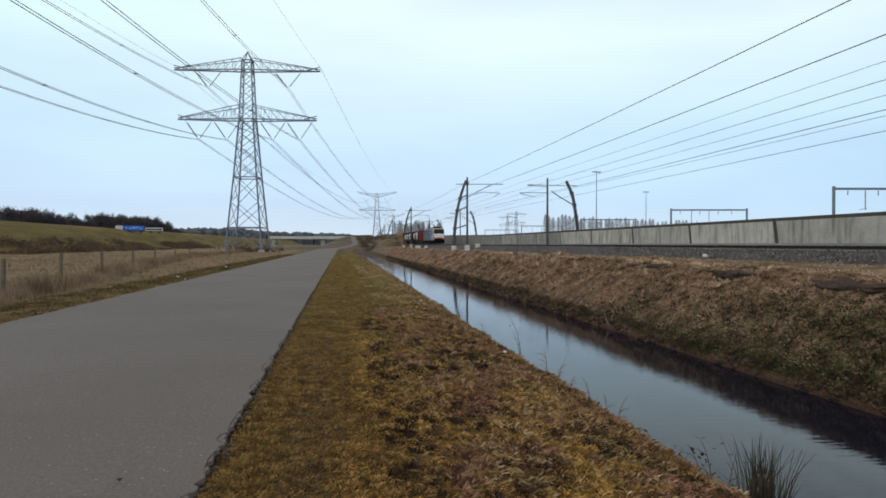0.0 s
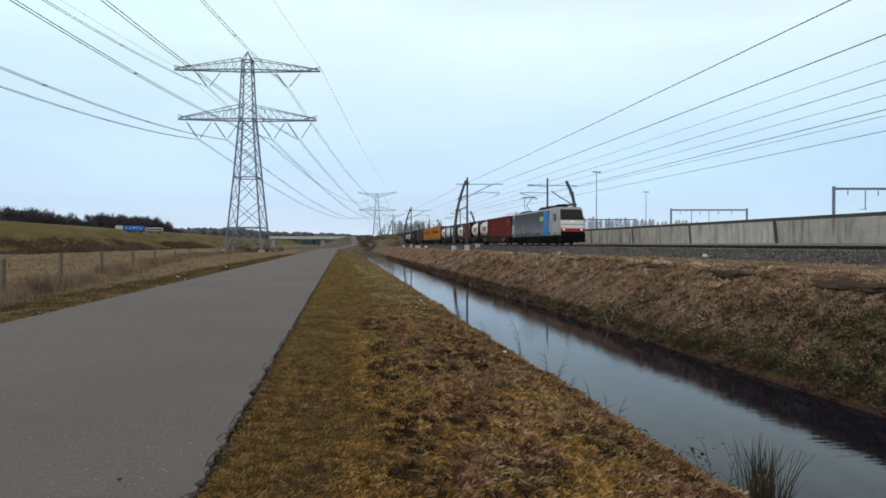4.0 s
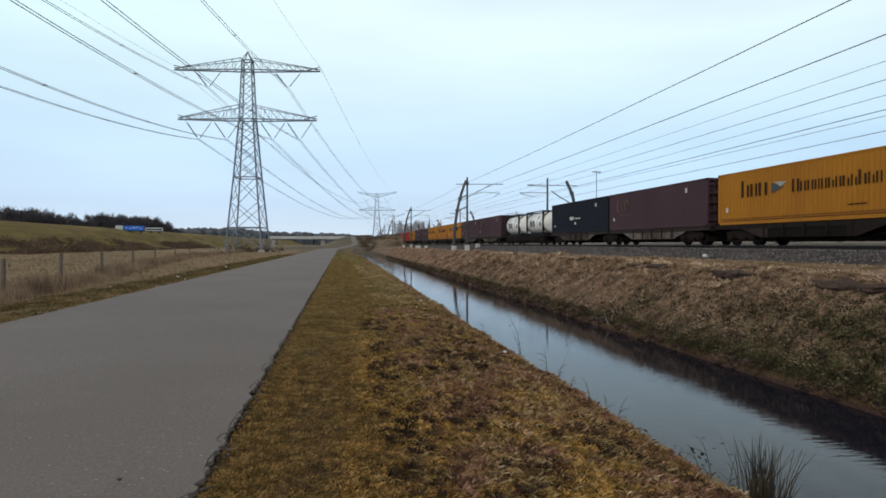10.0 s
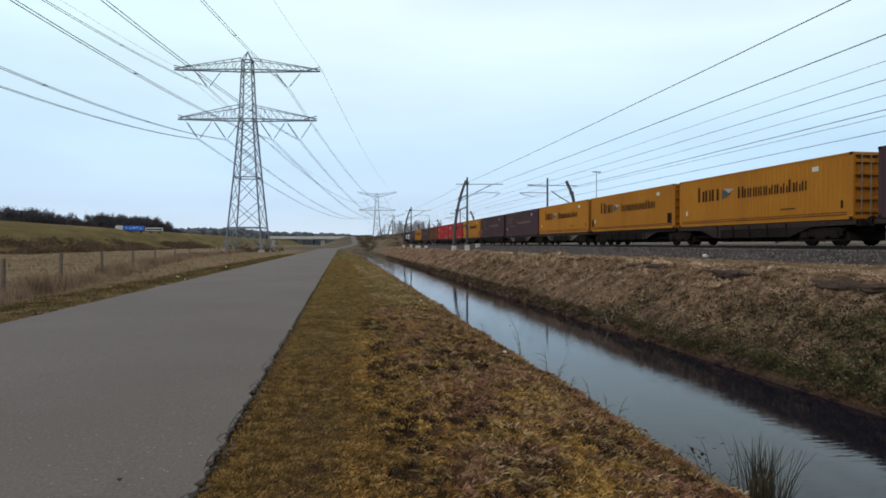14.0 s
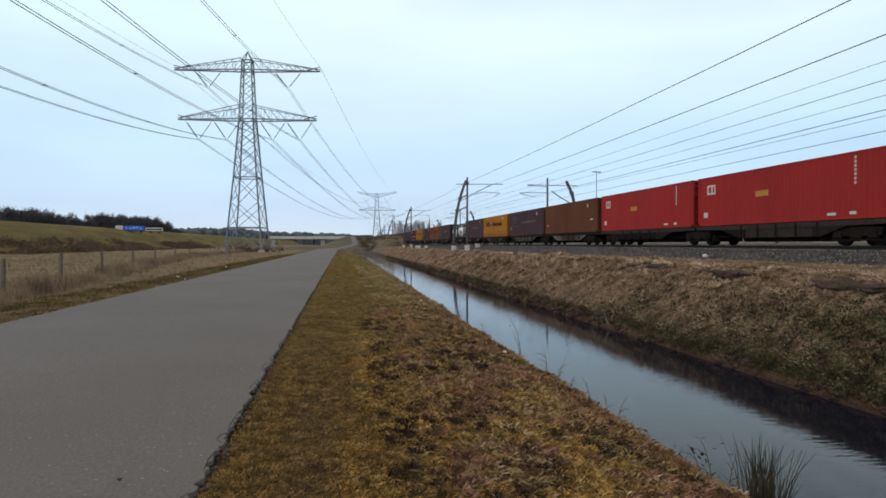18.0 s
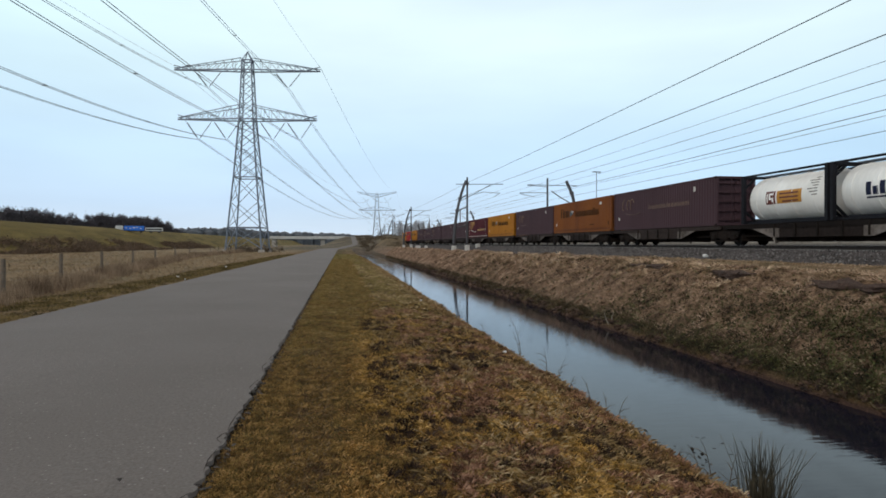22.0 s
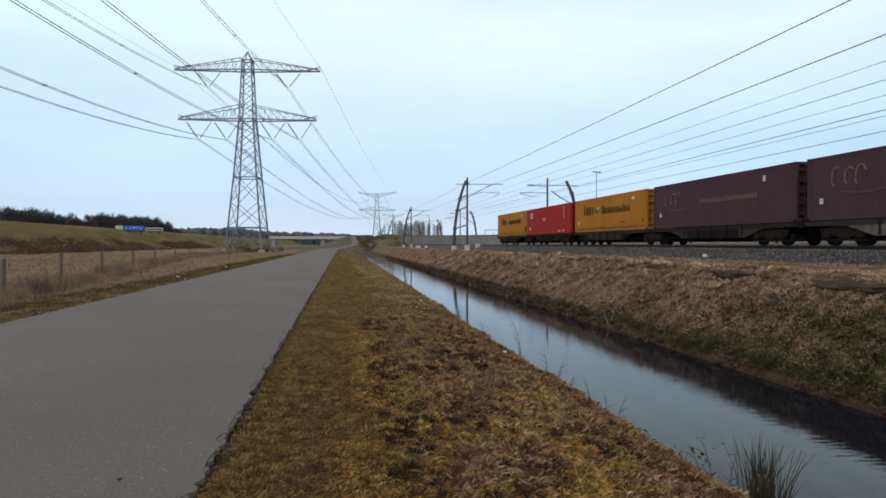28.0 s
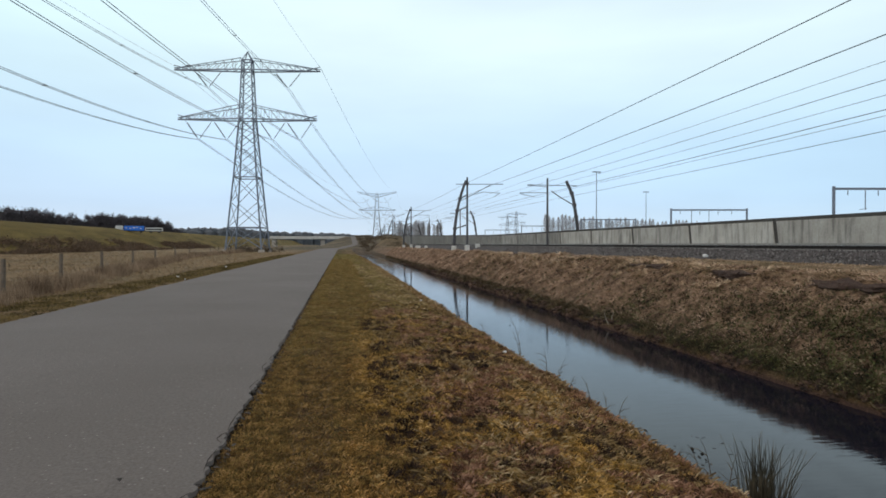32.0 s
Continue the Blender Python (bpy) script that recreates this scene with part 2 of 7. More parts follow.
def ground_z(x, y):
    x, y = np.broadcast_arrays(np.asarray(x, float), np.asarray(y, float))
    z = np.interp(x, PROFILE_X, PROFILE_Z)
    # the ditch ends where the mound with the climbing road begins
    fill = smoothstep(150, 185, y) * smoothstep(0.5, 2.5, x) * (1 - smoothstep(17, 18.4, x))
    z = z + (np.maximum(z, 0.35) - z) * fill
    hill = 4.9 * smoothstep(205, 320, y) * smoothstep(-14, 3, x) * (1 - smoothstep(14, 20.0, x)) * (1 - smoothstep(900, 1300, y))
    z = z - 0.28 * smoothstep(28, 60, y) * smoothstep(11.2, 12.6, x) * (1 - smoothstep(19.4, 20, x)) * (1 - smoothstep(150, 185, y))
    bank = 3.3 * smoothstep(170, 190, y) * smoothstep(8, 14, x) * (1 - smoothstep(17.8, 20.2, x)) * (1 - smoothstep(900, 1300, y))
    return z + np.maximum(hill, bank)


def lumps(x, y, seed):
    """Cheap rolling relief of about unit height."""
    r = np.random.RandomState(seed)
    out = 0
    for k in range(10):
        a, w = r.uniform(0, math.tau), r.uniform(0.5, 3.2)
        out = out + np.sin(w * (x * math.cos(a) + y * math.sin(a)) + r.uniform(0, 6.28)) / 10 ** 0.5
    return out


def relief(X, Y):
    """The ground with its hummocks."""
    Z = ground_z(X, Y)
    grass = smoothstep(-0.75, -0.2, X) * (1 - smoothstep(18.8, 19.3, X)) + (1 - smoothstep(-8.5, -6.7, X)) * smoothstep(-44, -30, X)
    near = 1 - smoothstep(60, 200, np.abs(Y))
    slope = smoothstep(7.9, 8.8, X) * (1 - smoothstep(17, 18.2, X))
    Z = Z + grass * near * (0.018 * lumps(X, Y, 3) + 0.012 * lumps(X * 3.1, Y * 3.1, 4)) + slope * near * (0.055 * lumps(X * 1.2, Y * 0.8, 5) + 0.03 * lumps(X * 3.5, Y * 2.5, 6))
    verge = smoothstep(0.6, 1.6, X) * (1 - smoothstep(2.4, 3, X)) * near
    Z = Z + verge * 0.03 * lumps(X * 1.5, Y * 1.5, 8)
    moss = smoothstep(-0.8, 0.2, X) * (1 - smoothstep(2.7, 3.1, X)) * near
    Z = Z + moss * (0.4 + 0.6 * smoothstep(0.0, 1.2, X)) * (0.016 * lumps(X * 5, Y * 5, 9) + 0.011 * lumps(X * 11, Y * 11, 10) + 0.006 * np.abs(lumps(X * 22, Y * 22, 11)))
    return Z


def terrain():
    xs = np.unique(np.concatenate([np.linspace(-5000, -160, 14), np.linspace(-140, -45, 32), np.linspace(-44, -9, 24), np.linspace(-8.8, -1.0, 22),
                                   np.linspace(-0.96, 3.2, 96), np.linspace(3.3, 7.2, 16), np.linspace(7.3, 18.6, 70), np.linspace(19, 34, 12), np.linspace(36, 130, 18), np.linspace(160, 5000, 14)]))
    ys = np.unique(np.concatenate([np.linspace(-3000, -60, 14), np.linspace(-50, 0, 20), np.linspace(0.4, 2.2, 8), 2.25 * (14 / 2.25) ** np.linspace(0, 1, 190), np.linspace(14.2, 45, 90), np.linspace(46, 130, 60), np.linspace(133, 350, 70), np.linspace(365, 1000, 20), np.linspace(1100, 5000, 12)]))
    X, Y = np.meshgrid(xs, ys)
    Z = relief(X, Y)
    ny, nx = X.shape
    verts = np.stack([X.ravel(), Y.ravel(), Z.ravel()], 1)
    i = np.arange(ny * nx).reshape(ny, nx)
    faces = np.stack([i[:-1, :-1], i[:-1, 1:], i[1:, 1:], i[1:, :-1]], -1).reshape(-1, 4)
    me = arrays("ground", verts.tolist(), faces.tolist())
    m = bpy.data.materials.new("winter grass ground")
    m.use_nodes = True
    n, l = m.node_tree.nodes, m.node_tree.links
    bsdf = n["Principled BSDF"]
    bsdf.inputs["Roughness"].default_value, bsdf.inputs["Specular IOR Level"].default_value = 0.95, 0.15
    tc = n.new("ShaderNodeTexCoord")

    def noise_node(scale, detail=6, rough=0.6):
        q = n.new("ShaderNodeTexNoise")
        q.inputs["Scale"].default_value, q.inputs["Detail"].default_value, q.inputs["Roughness"].default_value = scale, detail, rough
        l.new(tc.outputs["Object"], q.inputs["Vector"])
        return q

    def ramp(src, stops):
        q = n.new("ShaderNodeValToRGB")
        while len(q.color_ramp.elements) < len(stops):
            q.color_ramp.elements.new(0.5)
        for el, (p, c) in zip(q.color_ramp.elements, stops):
            el.position, el.color = p, (*c, 1)
        l.new(src, q.inputs[0])
        return q.outputs[0]

    def blend(fac, a, b, kind="MIX"):
        q = n.new("ShaderNodeMix")
        q.data_type, q.blend_type = "RGBA", kind
        if isinstance(fac, float):
            q.inputs["Factor"].default_value = fac
        else:
            l.new(fac, q.inputs["Factor"])
        l.new(a, q.inputs["A"])
        l.new(b, q.inputs["B"])
        return q.outputs["Result"]

    patch, tuft, fine = noise_node(0.55, 5), noise_node(4.5, 8, 0.68), noise_node(30, 6, 0.75)
    olive = ramp(tuft.outputs[0], ((0.36, (0.036, 0.021, 0.009)), (0.47, (0.12, 0.075, 0.020)), (0.58, (0.20, 0.128, 0.036)), (0.72, (0.28, 0.185, 0.070))))
    straw = ramp(tuft.outputs[0], ((0.34, (0.055, 0.035, 0.022)), (0.5, (0.20, 0.130, 0.066)), (0.70, (0.36, 0.25, 0.14))))
    green = ramp(tuft.outputs[0], ((0.3, (0.040, 0.034, 0.011)), (0.7, (0.115, 0.088, 0.024))))
    q1 = ramp(patch.outputs[0], ((0.42, (0, 0, 0)), (0.58, (1, 1, 1))))
    base = blend(q1, olive, straw)
    # the lawn-like strip beside the road and the far fields are greener, the ditch banks strawy
    sx = n.new("ShaderNodeSeparateXYZ")
    l.new(tc.outputs["Object"], sx.inputs[0])

    def band(a, b, c, d):
        up, dn, mul = n.new("ShaderNodeMapRange"), n.new("ShaderNodeMapRange"), n.new("ShaderNodeMath")
        for q, p, r in ((up, a, b), (dn, d, c)):
            q.inputs["From Min"].default_value, q.inputs["From Max"].default_value = p, r
            l.new(sx.outputs["X"], q.inputs["Value"])
        mul.operation = "MULTIPLY"
        l.new(up.outputs[0], mul.inputs[0])
        l.new(dn.outputs[0], mul.inputs[1])
        return mul.outputs[0]
    base = blend(band(0.2, 0.9, 2.6, 2.9), base, ramp(tuft.outputs[0], ((0.36, (0.04, 0.025, 0.012)), (0.48, (0.165, 0.105, 0.038)), (0.7, (0.32, 0.215, 0.08)))))
    base = blend(band(-1.5, -0.6, 0.1, 1.2), base, blend(0.55, olive, green))
    # noise dims the verge colour in spots, in place of shaded pits between tufts
    pit_shade = noise_node(13.0, 5, 0.7)
    base = blend(band(-1.0, 0.3, 2.8, 3.0), base, blend(1.0, base, ramp(pit_shade.outputs[0], ((0.36, (0.22, 0.21, 0.22)), (0.48, (0.85, 0.83, 0.8)), (0.64, (1.5, 1.45, 1.4)))), "MULTIPLY"))
    shelf = ramp(tuft.outputs[0], ((0.3, (0.12, 0.078, 0.046)), (0.5, (0.29, 0.20, 0.125)), (0.72, (0.46, 0.34, 0.225))))
    shelf = blend(ramp(patch.outputs[0], ((0.45, (0, 0, 0)), (0.55, (1, 1, 1)))), shelf, blend(0.6, shelf, green))
    base = blend(band(10.6, 11.4, 17.6, 19.0), base, shelf)
    pasture = ramp(tuft.outputs[0], ((0.3, (0.14, 0.098, 0.056)), (0.5, (0.25, 0.18, 0.105)), (0.72, (0.345, 0.255, 0.16))))
    bank_green = ramp(tuft.outputs[0], ((0.3, (0.090, 0.071, 0.022)), (0.5, (0.155, 0.123, 0.037)), (0.72, (0.22, 0.168, 0.058))))
    base = blend(band(-60, -48, -10, -8.2), base, pasture)
    base = blend(band(-4000, -52, -49, -45), base, bank_green)
    base = blend(band(7.85, 8.3, 10.2, 11.0), base, ramp(tuft.outputs[0], ((0.36, (0.05, 0.030, 0.020)), (0.5, (0.20, 0.125, 0.078)), (0.70, (0.36, 0.245, 0.16)))))
    earth = ramp(fine.outputs[0], ((0.3, (0.03, 0.020, 0.015)), (0.7, (0.10, 0.055, 0.04))))
    base = blend(band(2.9, 3.3, 7.74, 7.85), base, earth)
    seam = ramp(fine.outputs[0], ((0.3, (0.012, 0.010, 0.008)), (0.7, (0.04, 0.032, 0.024))))
    base = blend(band(-1.1, -0.98, -0.86, -0.76), base, seam)
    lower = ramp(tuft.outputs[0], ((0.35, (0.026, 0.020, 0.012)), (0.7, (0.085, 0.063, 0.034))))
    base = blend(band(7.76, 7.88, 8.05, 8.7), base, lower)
    # the mound and everything beyond it: grey-brown scrubby grass
    far = n.new("ShaderNodeMapRange")
    far.inputs["From Min"].default_value, far.inputs["From Max"].default_value = 130, 200
    l.new(sx.outputs["Y"], far.inputs["Value"])
    rough_far = n.new("ShaderNodeMath")
    rough_far.operation = "MULTIPLY"
    l.new(far.outputs[0], rough_far.inputs[0])
    l.new(band(-40, -20, 19, 20), rough_far.inputs[1])
    far_tone = noise_node(0.12, 7, 0.7)
    base = blend(rough_far.outputs[0], base, ramp(far_tone.outputs[0], ((0.35, (0.055, 0.045, 0.030)), (0.5, (0.125, 0.10, 0.066)), (0.68, (0.21, 0.165, 0.105)))))
    # broad blotches of rushes and bleached grass over the pasture
    blot = noise_node(0.16, 6, 0.65)
    base = blend(band(-60, -48, -10, -8.2), base, blend(1.0, base, ramp(blot.outputs[0], ((0.36, (0.58, 0.62, 0.55)), (0.5, (0.95, 0.96, 0.94)), (0.66, (1.25, 1.2, 1.12)))), "MULTIPLY"))
    lie = n.new("ShaderNodeMapping")
    lie.inputs["Scale"].default_value = (1.0, 0.22, 1.0)
    l.new(tc.outputs["Object"], lie.inputs[0])
    swath = noise_node(0.30, 6, 0.6)
    l.new(lie.outputs[0], swath.inputs["Vector"])
    base = blend(band(-4000, -90, -49, -45), base, blend(1.0, base, ramp(swath.outputs[0], ((0.36, (0.7, 0.66, 0.6)), (0.64, (1.3, 1.2, 1.15)))), "MULTIPLY"))
    grain = ramp(fine.outputs[0], ((0.3, (0.35, 0.35, 0.35)), (0.7, (1.5, 1.5, 1.5))))
    base = blend(1.0, base, grain, "MULTIPLY")
    l.new(base, bsdf.inputs["Base Color"])
    bp = n.new("ShaderNodeBump")
    bp.inputs["Strength"].default_value, bp.inputs["Distance"].default_value = 0.8, 0.04
    l.new(fine.outputs[0], bp.inputs["Height"])
    l.new(bp.outputs[0], bsdf.inputs["Normal"])
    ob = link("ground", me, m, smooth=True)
    tagged(ob, "winter grass, ditch banks and fields, olive and straw coloured", "ground", kind="structure")


terrain()


def water():
    m = bpy.data.materials.new("still ditch water")
    m.use_nodes = True
    n, l = m.node_tree.nodes, m.node_tree.links
    bsdf = n["Principled BSDF"]
    bsdf.inputs["Base Color"].default_value = (0.009, 0.009, 0.017, 1)
    bsdf.inputs["Roughness"].default_value, bsdf.inputs["IOR"].default_value = 0.045, 1.25
    tc, nz, bp = n.new("ShaderNodeTexCoord"), n.new("ShaderNodeTexNoise"), n.new("ShaderNodeBump")
    nz.inputs["Scale"].default_value, nz.inputs["Detail"].default_value = 3.0, 3
    mp = n.new("ShaderNodeMapping")
    mp.inputs["Rotation"].default_value, mp.inputs["Scale"].default_value = (0, 0, radians(25)), (0.7, 3.0, 1)
    bp.inputs["Strength"].default_value, bp.inputs["Distance"].default_value = 0.09, 0.02
    l.new(tc.outputs["Object"], mp.inputs[0])
    l.new(mp.outputs[0], nz.inputs["Vector"])
    l.new(nz.outputs[0], bp.inputs["Height"])
    l.new(bp.outputs[0], bsdf.inputs["Normal"])
    bm = B()
    box(bm, 3.0, 8.1, -60, 184, -1.45, -1.0)
    tagged(part("water", bm, m), "still dark ditch water mirroring the pale sky", "water", kind="structure")


water()


# the service road: straight beside the ditch, then bending to the right and climbing the mound
ROAD_L, ROAD_R = -6.22, -0.88


def road_line(y):
    bend = smoothstep(183, 246, y)
    return (ROAD_L + ROAD_R) / 2 + bend * 9.1


def road():
    verts, faces = [], []
    ys = np.unique(np.concatenate([np.linspace(-120, 2, 20), np.linspace(2, 16, 260), np.linspace(16.2, 60, 60), np.linspace(62, 420, 100)]))
    rng = np.random.RandomState(5)
    cols = 6
    for y in ys:
        half = (ROAD_R - ROAD_L) / 2 * (1 - 0.58 * float(smoothstep(192, 238, y)))
        c = float(road_line(y))
        j = (rng.uniform(-1, 1) * 0.03, rng.uniform(-1, 1) * 0.022 + 0.03 * noise.noise((0, float(y) * 2.2, 0)) + 0.02 * noise.noise((3, float(y) * 7, 0)))
        a, b = c - half + j[0], c + half + j[1] * (1 if y < 40 else 0.3)
        for k in range(cols + 1):
            x = a + (b - a) * k / cols
            crown = 0.035 * (1 - (2 * k / cols - 1) ** 2)
            verts.append((x, float(y), float(max(ground_z(x, y), ground_z(c, y) if y > 200 else -1)) + 0.03 + crown + (0.06 if y > 180 else 0)))
        for x, k in ((a, 0), (b, 1)):
            verts.append((x + (-0.02, 0.02)[k], float(y), verts[-(cols + 1) if k == 0 else -2][2] - 0.12))
    w = cols + 3
    for i in range(len(ys) - 1):
        o, p = i * w, (i + 1) * w
        for k in range(cols):
            faces.append((o + k, o + k + 1, p + k + 1, p + k))
        faces.append((o + cols + 1, o, p, p + cols + 1))
        faces.append((o + cols, o + cols + 2, p + cols + 2, p + cols))
    ob = link("road", arrays("road", verts, faces), ASPHALT, smooth=False)
    tagged(ob, "narrow grey asphalt service road with a crumbling edge", "road", kind="structure")


road()

# ---- railway ----
TRACKS = (22.9, 27.1)
RAIL_Z = 1.42


def railway():
    verts, faces = [], []
    sect = ((18.4, 0.45), (20.9, 1.12), (21.2, 1.20), (24.7, 1.20), (25.3, 1.20), (28.8, 1.20), (29.4, 1.14), (31.0, 0.9))
    ys = np.unique(np.concatenate([np.linspace(-700, -40, 8), np.linspace(-40, 60, 160), np.linspace(62, 220, 60), np.linspace(230, 1100, 20)]))
    rng = np.random.RandomState(2)
    xs = np.interp(np.linspace(0, 7, 43), range(8), [p[0] for p in sect])
    zs = np.interp(np.linspace(0, 7, 43), range(8), [p[1] for p in sect])
    for y in ys:
        for x, z in zip(xs, zs):
            verts.append((x + rng.uniform(-1, 1) * (0.12 if x < 18.5 else 0.03), float(y), z + rng.uniform(-1, 1) * 0.025))
    w = len(xs)
    for i in range(len(ys) - 1):
        for k in range(w - 1):
            o = i * w + k
            faces.append((o, o + 1, o + w + 1, o + w))
    tagged(link("ballast_bed", arrays("ballast_bed", verts, faces), BALLAST), "grey-brown crushed stone ballast under two tracks", "ballast", kind="structure")
    # loose stones on the near shoulder
    sv, sf = [], []
    for _ in range(9000):
        y = rng.uniform(2, 75) ** 1.0
        x = rng.uniform(18.3, 22.0)
        z = float(np.interp(x, [p[0] for p in sect], [p[1] for p in sect]))
        s = rng.uniform(0.025, 0.06)
        o = len(sv)
        for k in range(6):
            d = Vector(((1, 0, 0), (-1, 0, 0), (0, 1, 0), (0, -1, 0), (0, 0, 1), (0, 0, -1))[k]) * s * rng.uniform(0.7, 1.3)
            sv.append((x + d.x, y + d.y, z + 0.01 + d.z))
        for a, b, c in ((0, 2, 4), (2, 1, 4), (1, 3, 4), (3, 0, 4), (2, 0, 5), (1, 2, 5), (3, 1, 5), (0, 3, 5)):
            sf.append((o + a, o + b, o + c))
    tagged(link("ballast_stones", arrays("ballast_stones", sv, sf), STONE), "loose angular ballast stones on the track shoulder", "stones", kind="stuff")
    bm = B()
    for t in TRACKS:
        for k in range(200):
            y = -6 + k * 0.6
            box(bm, t - 1.26, t + 1.26, y - 0.13, y + 0.13, 1.08, 1.235)
    tagged(part("sleepers", bm, SLEEPER), "concrete sleepers half sunk in ballast", "sleepers", kind="stuff")
    for t in TRACKS:
        rails = thing("railway_track", pose(t, 0, 0), "pair of worn steel rails on concrete sleepers", "track")
        tagged(rails, kind="structure")
        for sx in (-0.7525, 0.7525):
            bm = B()
            out = ((-0.07, 0), (0.07, 0), (0.07, 0.025), (0.012, 0.04), (0.012, 0.12), (0.036, 0.13), (0.036, 0.17), (-0.036, 0.17), (-0.036, 0.13), (-0.012, 0.12), (-0.012, 0.04), (-0.07, 0.025))
            a = [bm.verts.new((sx + p, -700, 1.25 + q)) for p, q in out]
            b = [bm.verts.new((sx + p, 1100, 1.25 + q)) for p, q in out]
            for i in range(len(out)):
                j = (i + 1) % len(out)
                bm.faces.new((a[i], a[j], b[j], b[i]))
            bmesh.ops.recalc_face_normals(bm, faces=bm.faces[:])
            part("rail", bm, RAIL, rails)
            part("running_surface", box(B(), sx - 0.03, sx + 0.03, -700, 1100, 1.4202, 1.4245), RAIL_TOP, rails, "polished rail head")


railway()


WALL_X, PANEL = 31.0, 11.13
WALL_Y0 = 40.25


def barrier_wall():
    base = thing("barrier_wall", pose(0, 0, 0), "long grey precast concrete trackside wall with stained panels", "wall")
    tagged(base, kind="structure")
    for k in range(-8, 40):
        y0 = WALL_Y0 + k * PANEL
        y1 = y0 + PANEL - 0.45
        rise = [max(0.0, (y - 125) * 0.0125) for y in (y0, y1)]
        bm = B()
        sh = 0.42
        lo, hi = 0.7, 3.14
        v = [bm.verts.new(p) for p in ((WALL_X, y0, lo), (WALL_X, y1, lo), (WALL_X, y1 + sh, hi + rise[1]), (WALL_X, y0 + sh, hi + rise[0]),
                                       (WALL_X + 0.3, y0, lo), (WALL_X + 0.3, y1, lo), (WALL_X + 0.3, y1 + sh, hi + rise[1]), (WALL_X + 0.3, y0 + sh, hi + rise[0]))]
        for f in ((0, 1, 2, 3), (7, 6, 5, 4), (0, 4, 5, 1), (1, 5, 6, 2), (2, 6, 7, 3), (3, 7, 4, 0)):
            bm.faces.new([v[i] for i in f])
        bmesh.ops.recalc_face_normals(bm, faces=bm.faces[:])
        bmesh.ops.bevel(bm, geom=bm.edges[:], offset=0.03, segments=1, affect="EDGES")
        # panels drop in tone in two steps along the wall
        part("panel", bm, WALL_CONCRETE if y0 < 84 else WALL_DARKER if y0 < 118 else WALL_DARKEST, base, "" if y0 < 84 else "darker concrete panel")
        # a dark recessed joint post behind each gap
        bm = B()
        z0, z1 = lo, hi + rise[0] - 0.04
        v = [bm.verts.new(p) for p in ((WALL_X + 0.09, y0 - 0.5, z0), (WALL_X + 0.09, y0 + 0.05, z0), (WALL_X + 0.09, y0 + 0.05 + sh, z1), (WALL_X + 0.09, y0 - 0.5 + sh, z1),
                                       (WALL_X + 0.28, y0 - 0.5, z0), (WALL_X + 0.28, y0 + 0.05, z0), (WALL_X + 0.28, y0 + 0.05 + sh, z1), (WALL_X + 0.28, y0 - 0.5 + sh, z1))]
        for f in ((0, 1, 2, 3), (7, 6, 5, 4), (0, 4, 5, 1), (1, 5, 6, 2), (2, 6, 7, 3), (3, 7, 4, 0)):
            bm.faces.new([v[i] for i in f])
        bmesh.ops.recalc_face_normals(bm, faces=bm.faces[:])
        part("joint", bm, CONCRETE_DARK, base)
        bm = B()
        beam(bm, (WALL_X + 0.15, y0 + sh, hi + rise[0] + 0.045), (WALL_X + 0.15, y1 + sh + 0.33, hi + rise[1] + 0.045), 0.09, 0.40)
        part("coping", bm, CONCRETE_DARK, base)
        bm = B()
        box(bm, WALL_X - 0.3, WALL_X - 0.02, y0 - 0.44, y1 - 0.02, 0.7, 1.55, 0.02)
        part("plinth", bm, SLEEPER, base, "grey concrete plinth")


barrier_wall()


# ---- power line ----
INSULATOR = material("dark glass insulator", (0.13, 0.15, 0.18), 0.35, var=0.1, bump=0)
PYLON_H = 39.3
LEGS = ((0, 3.45), (4.7, 3.05), (14.5, 2.2), (25.9, 1.36), (35.6, 0.98), (37.5, 0.9))
PHASES = ((-9.5, 22.0), (-4.1, 22.0), (4.85, 22.0), (10.1, 22.0), (-7.65, 32.2), (7.85, 32.2))
NEAR_SAG = (4.5, 4.7, 3.4, 2.5, 4.2, 2.1)
EARTHS = ((-14.2, 36.4), (14.2, 36.4))


def half_at(z):
    return float(np.interp(z, [p[0] for p in LEGS], [p[1] for p in LEGS]))


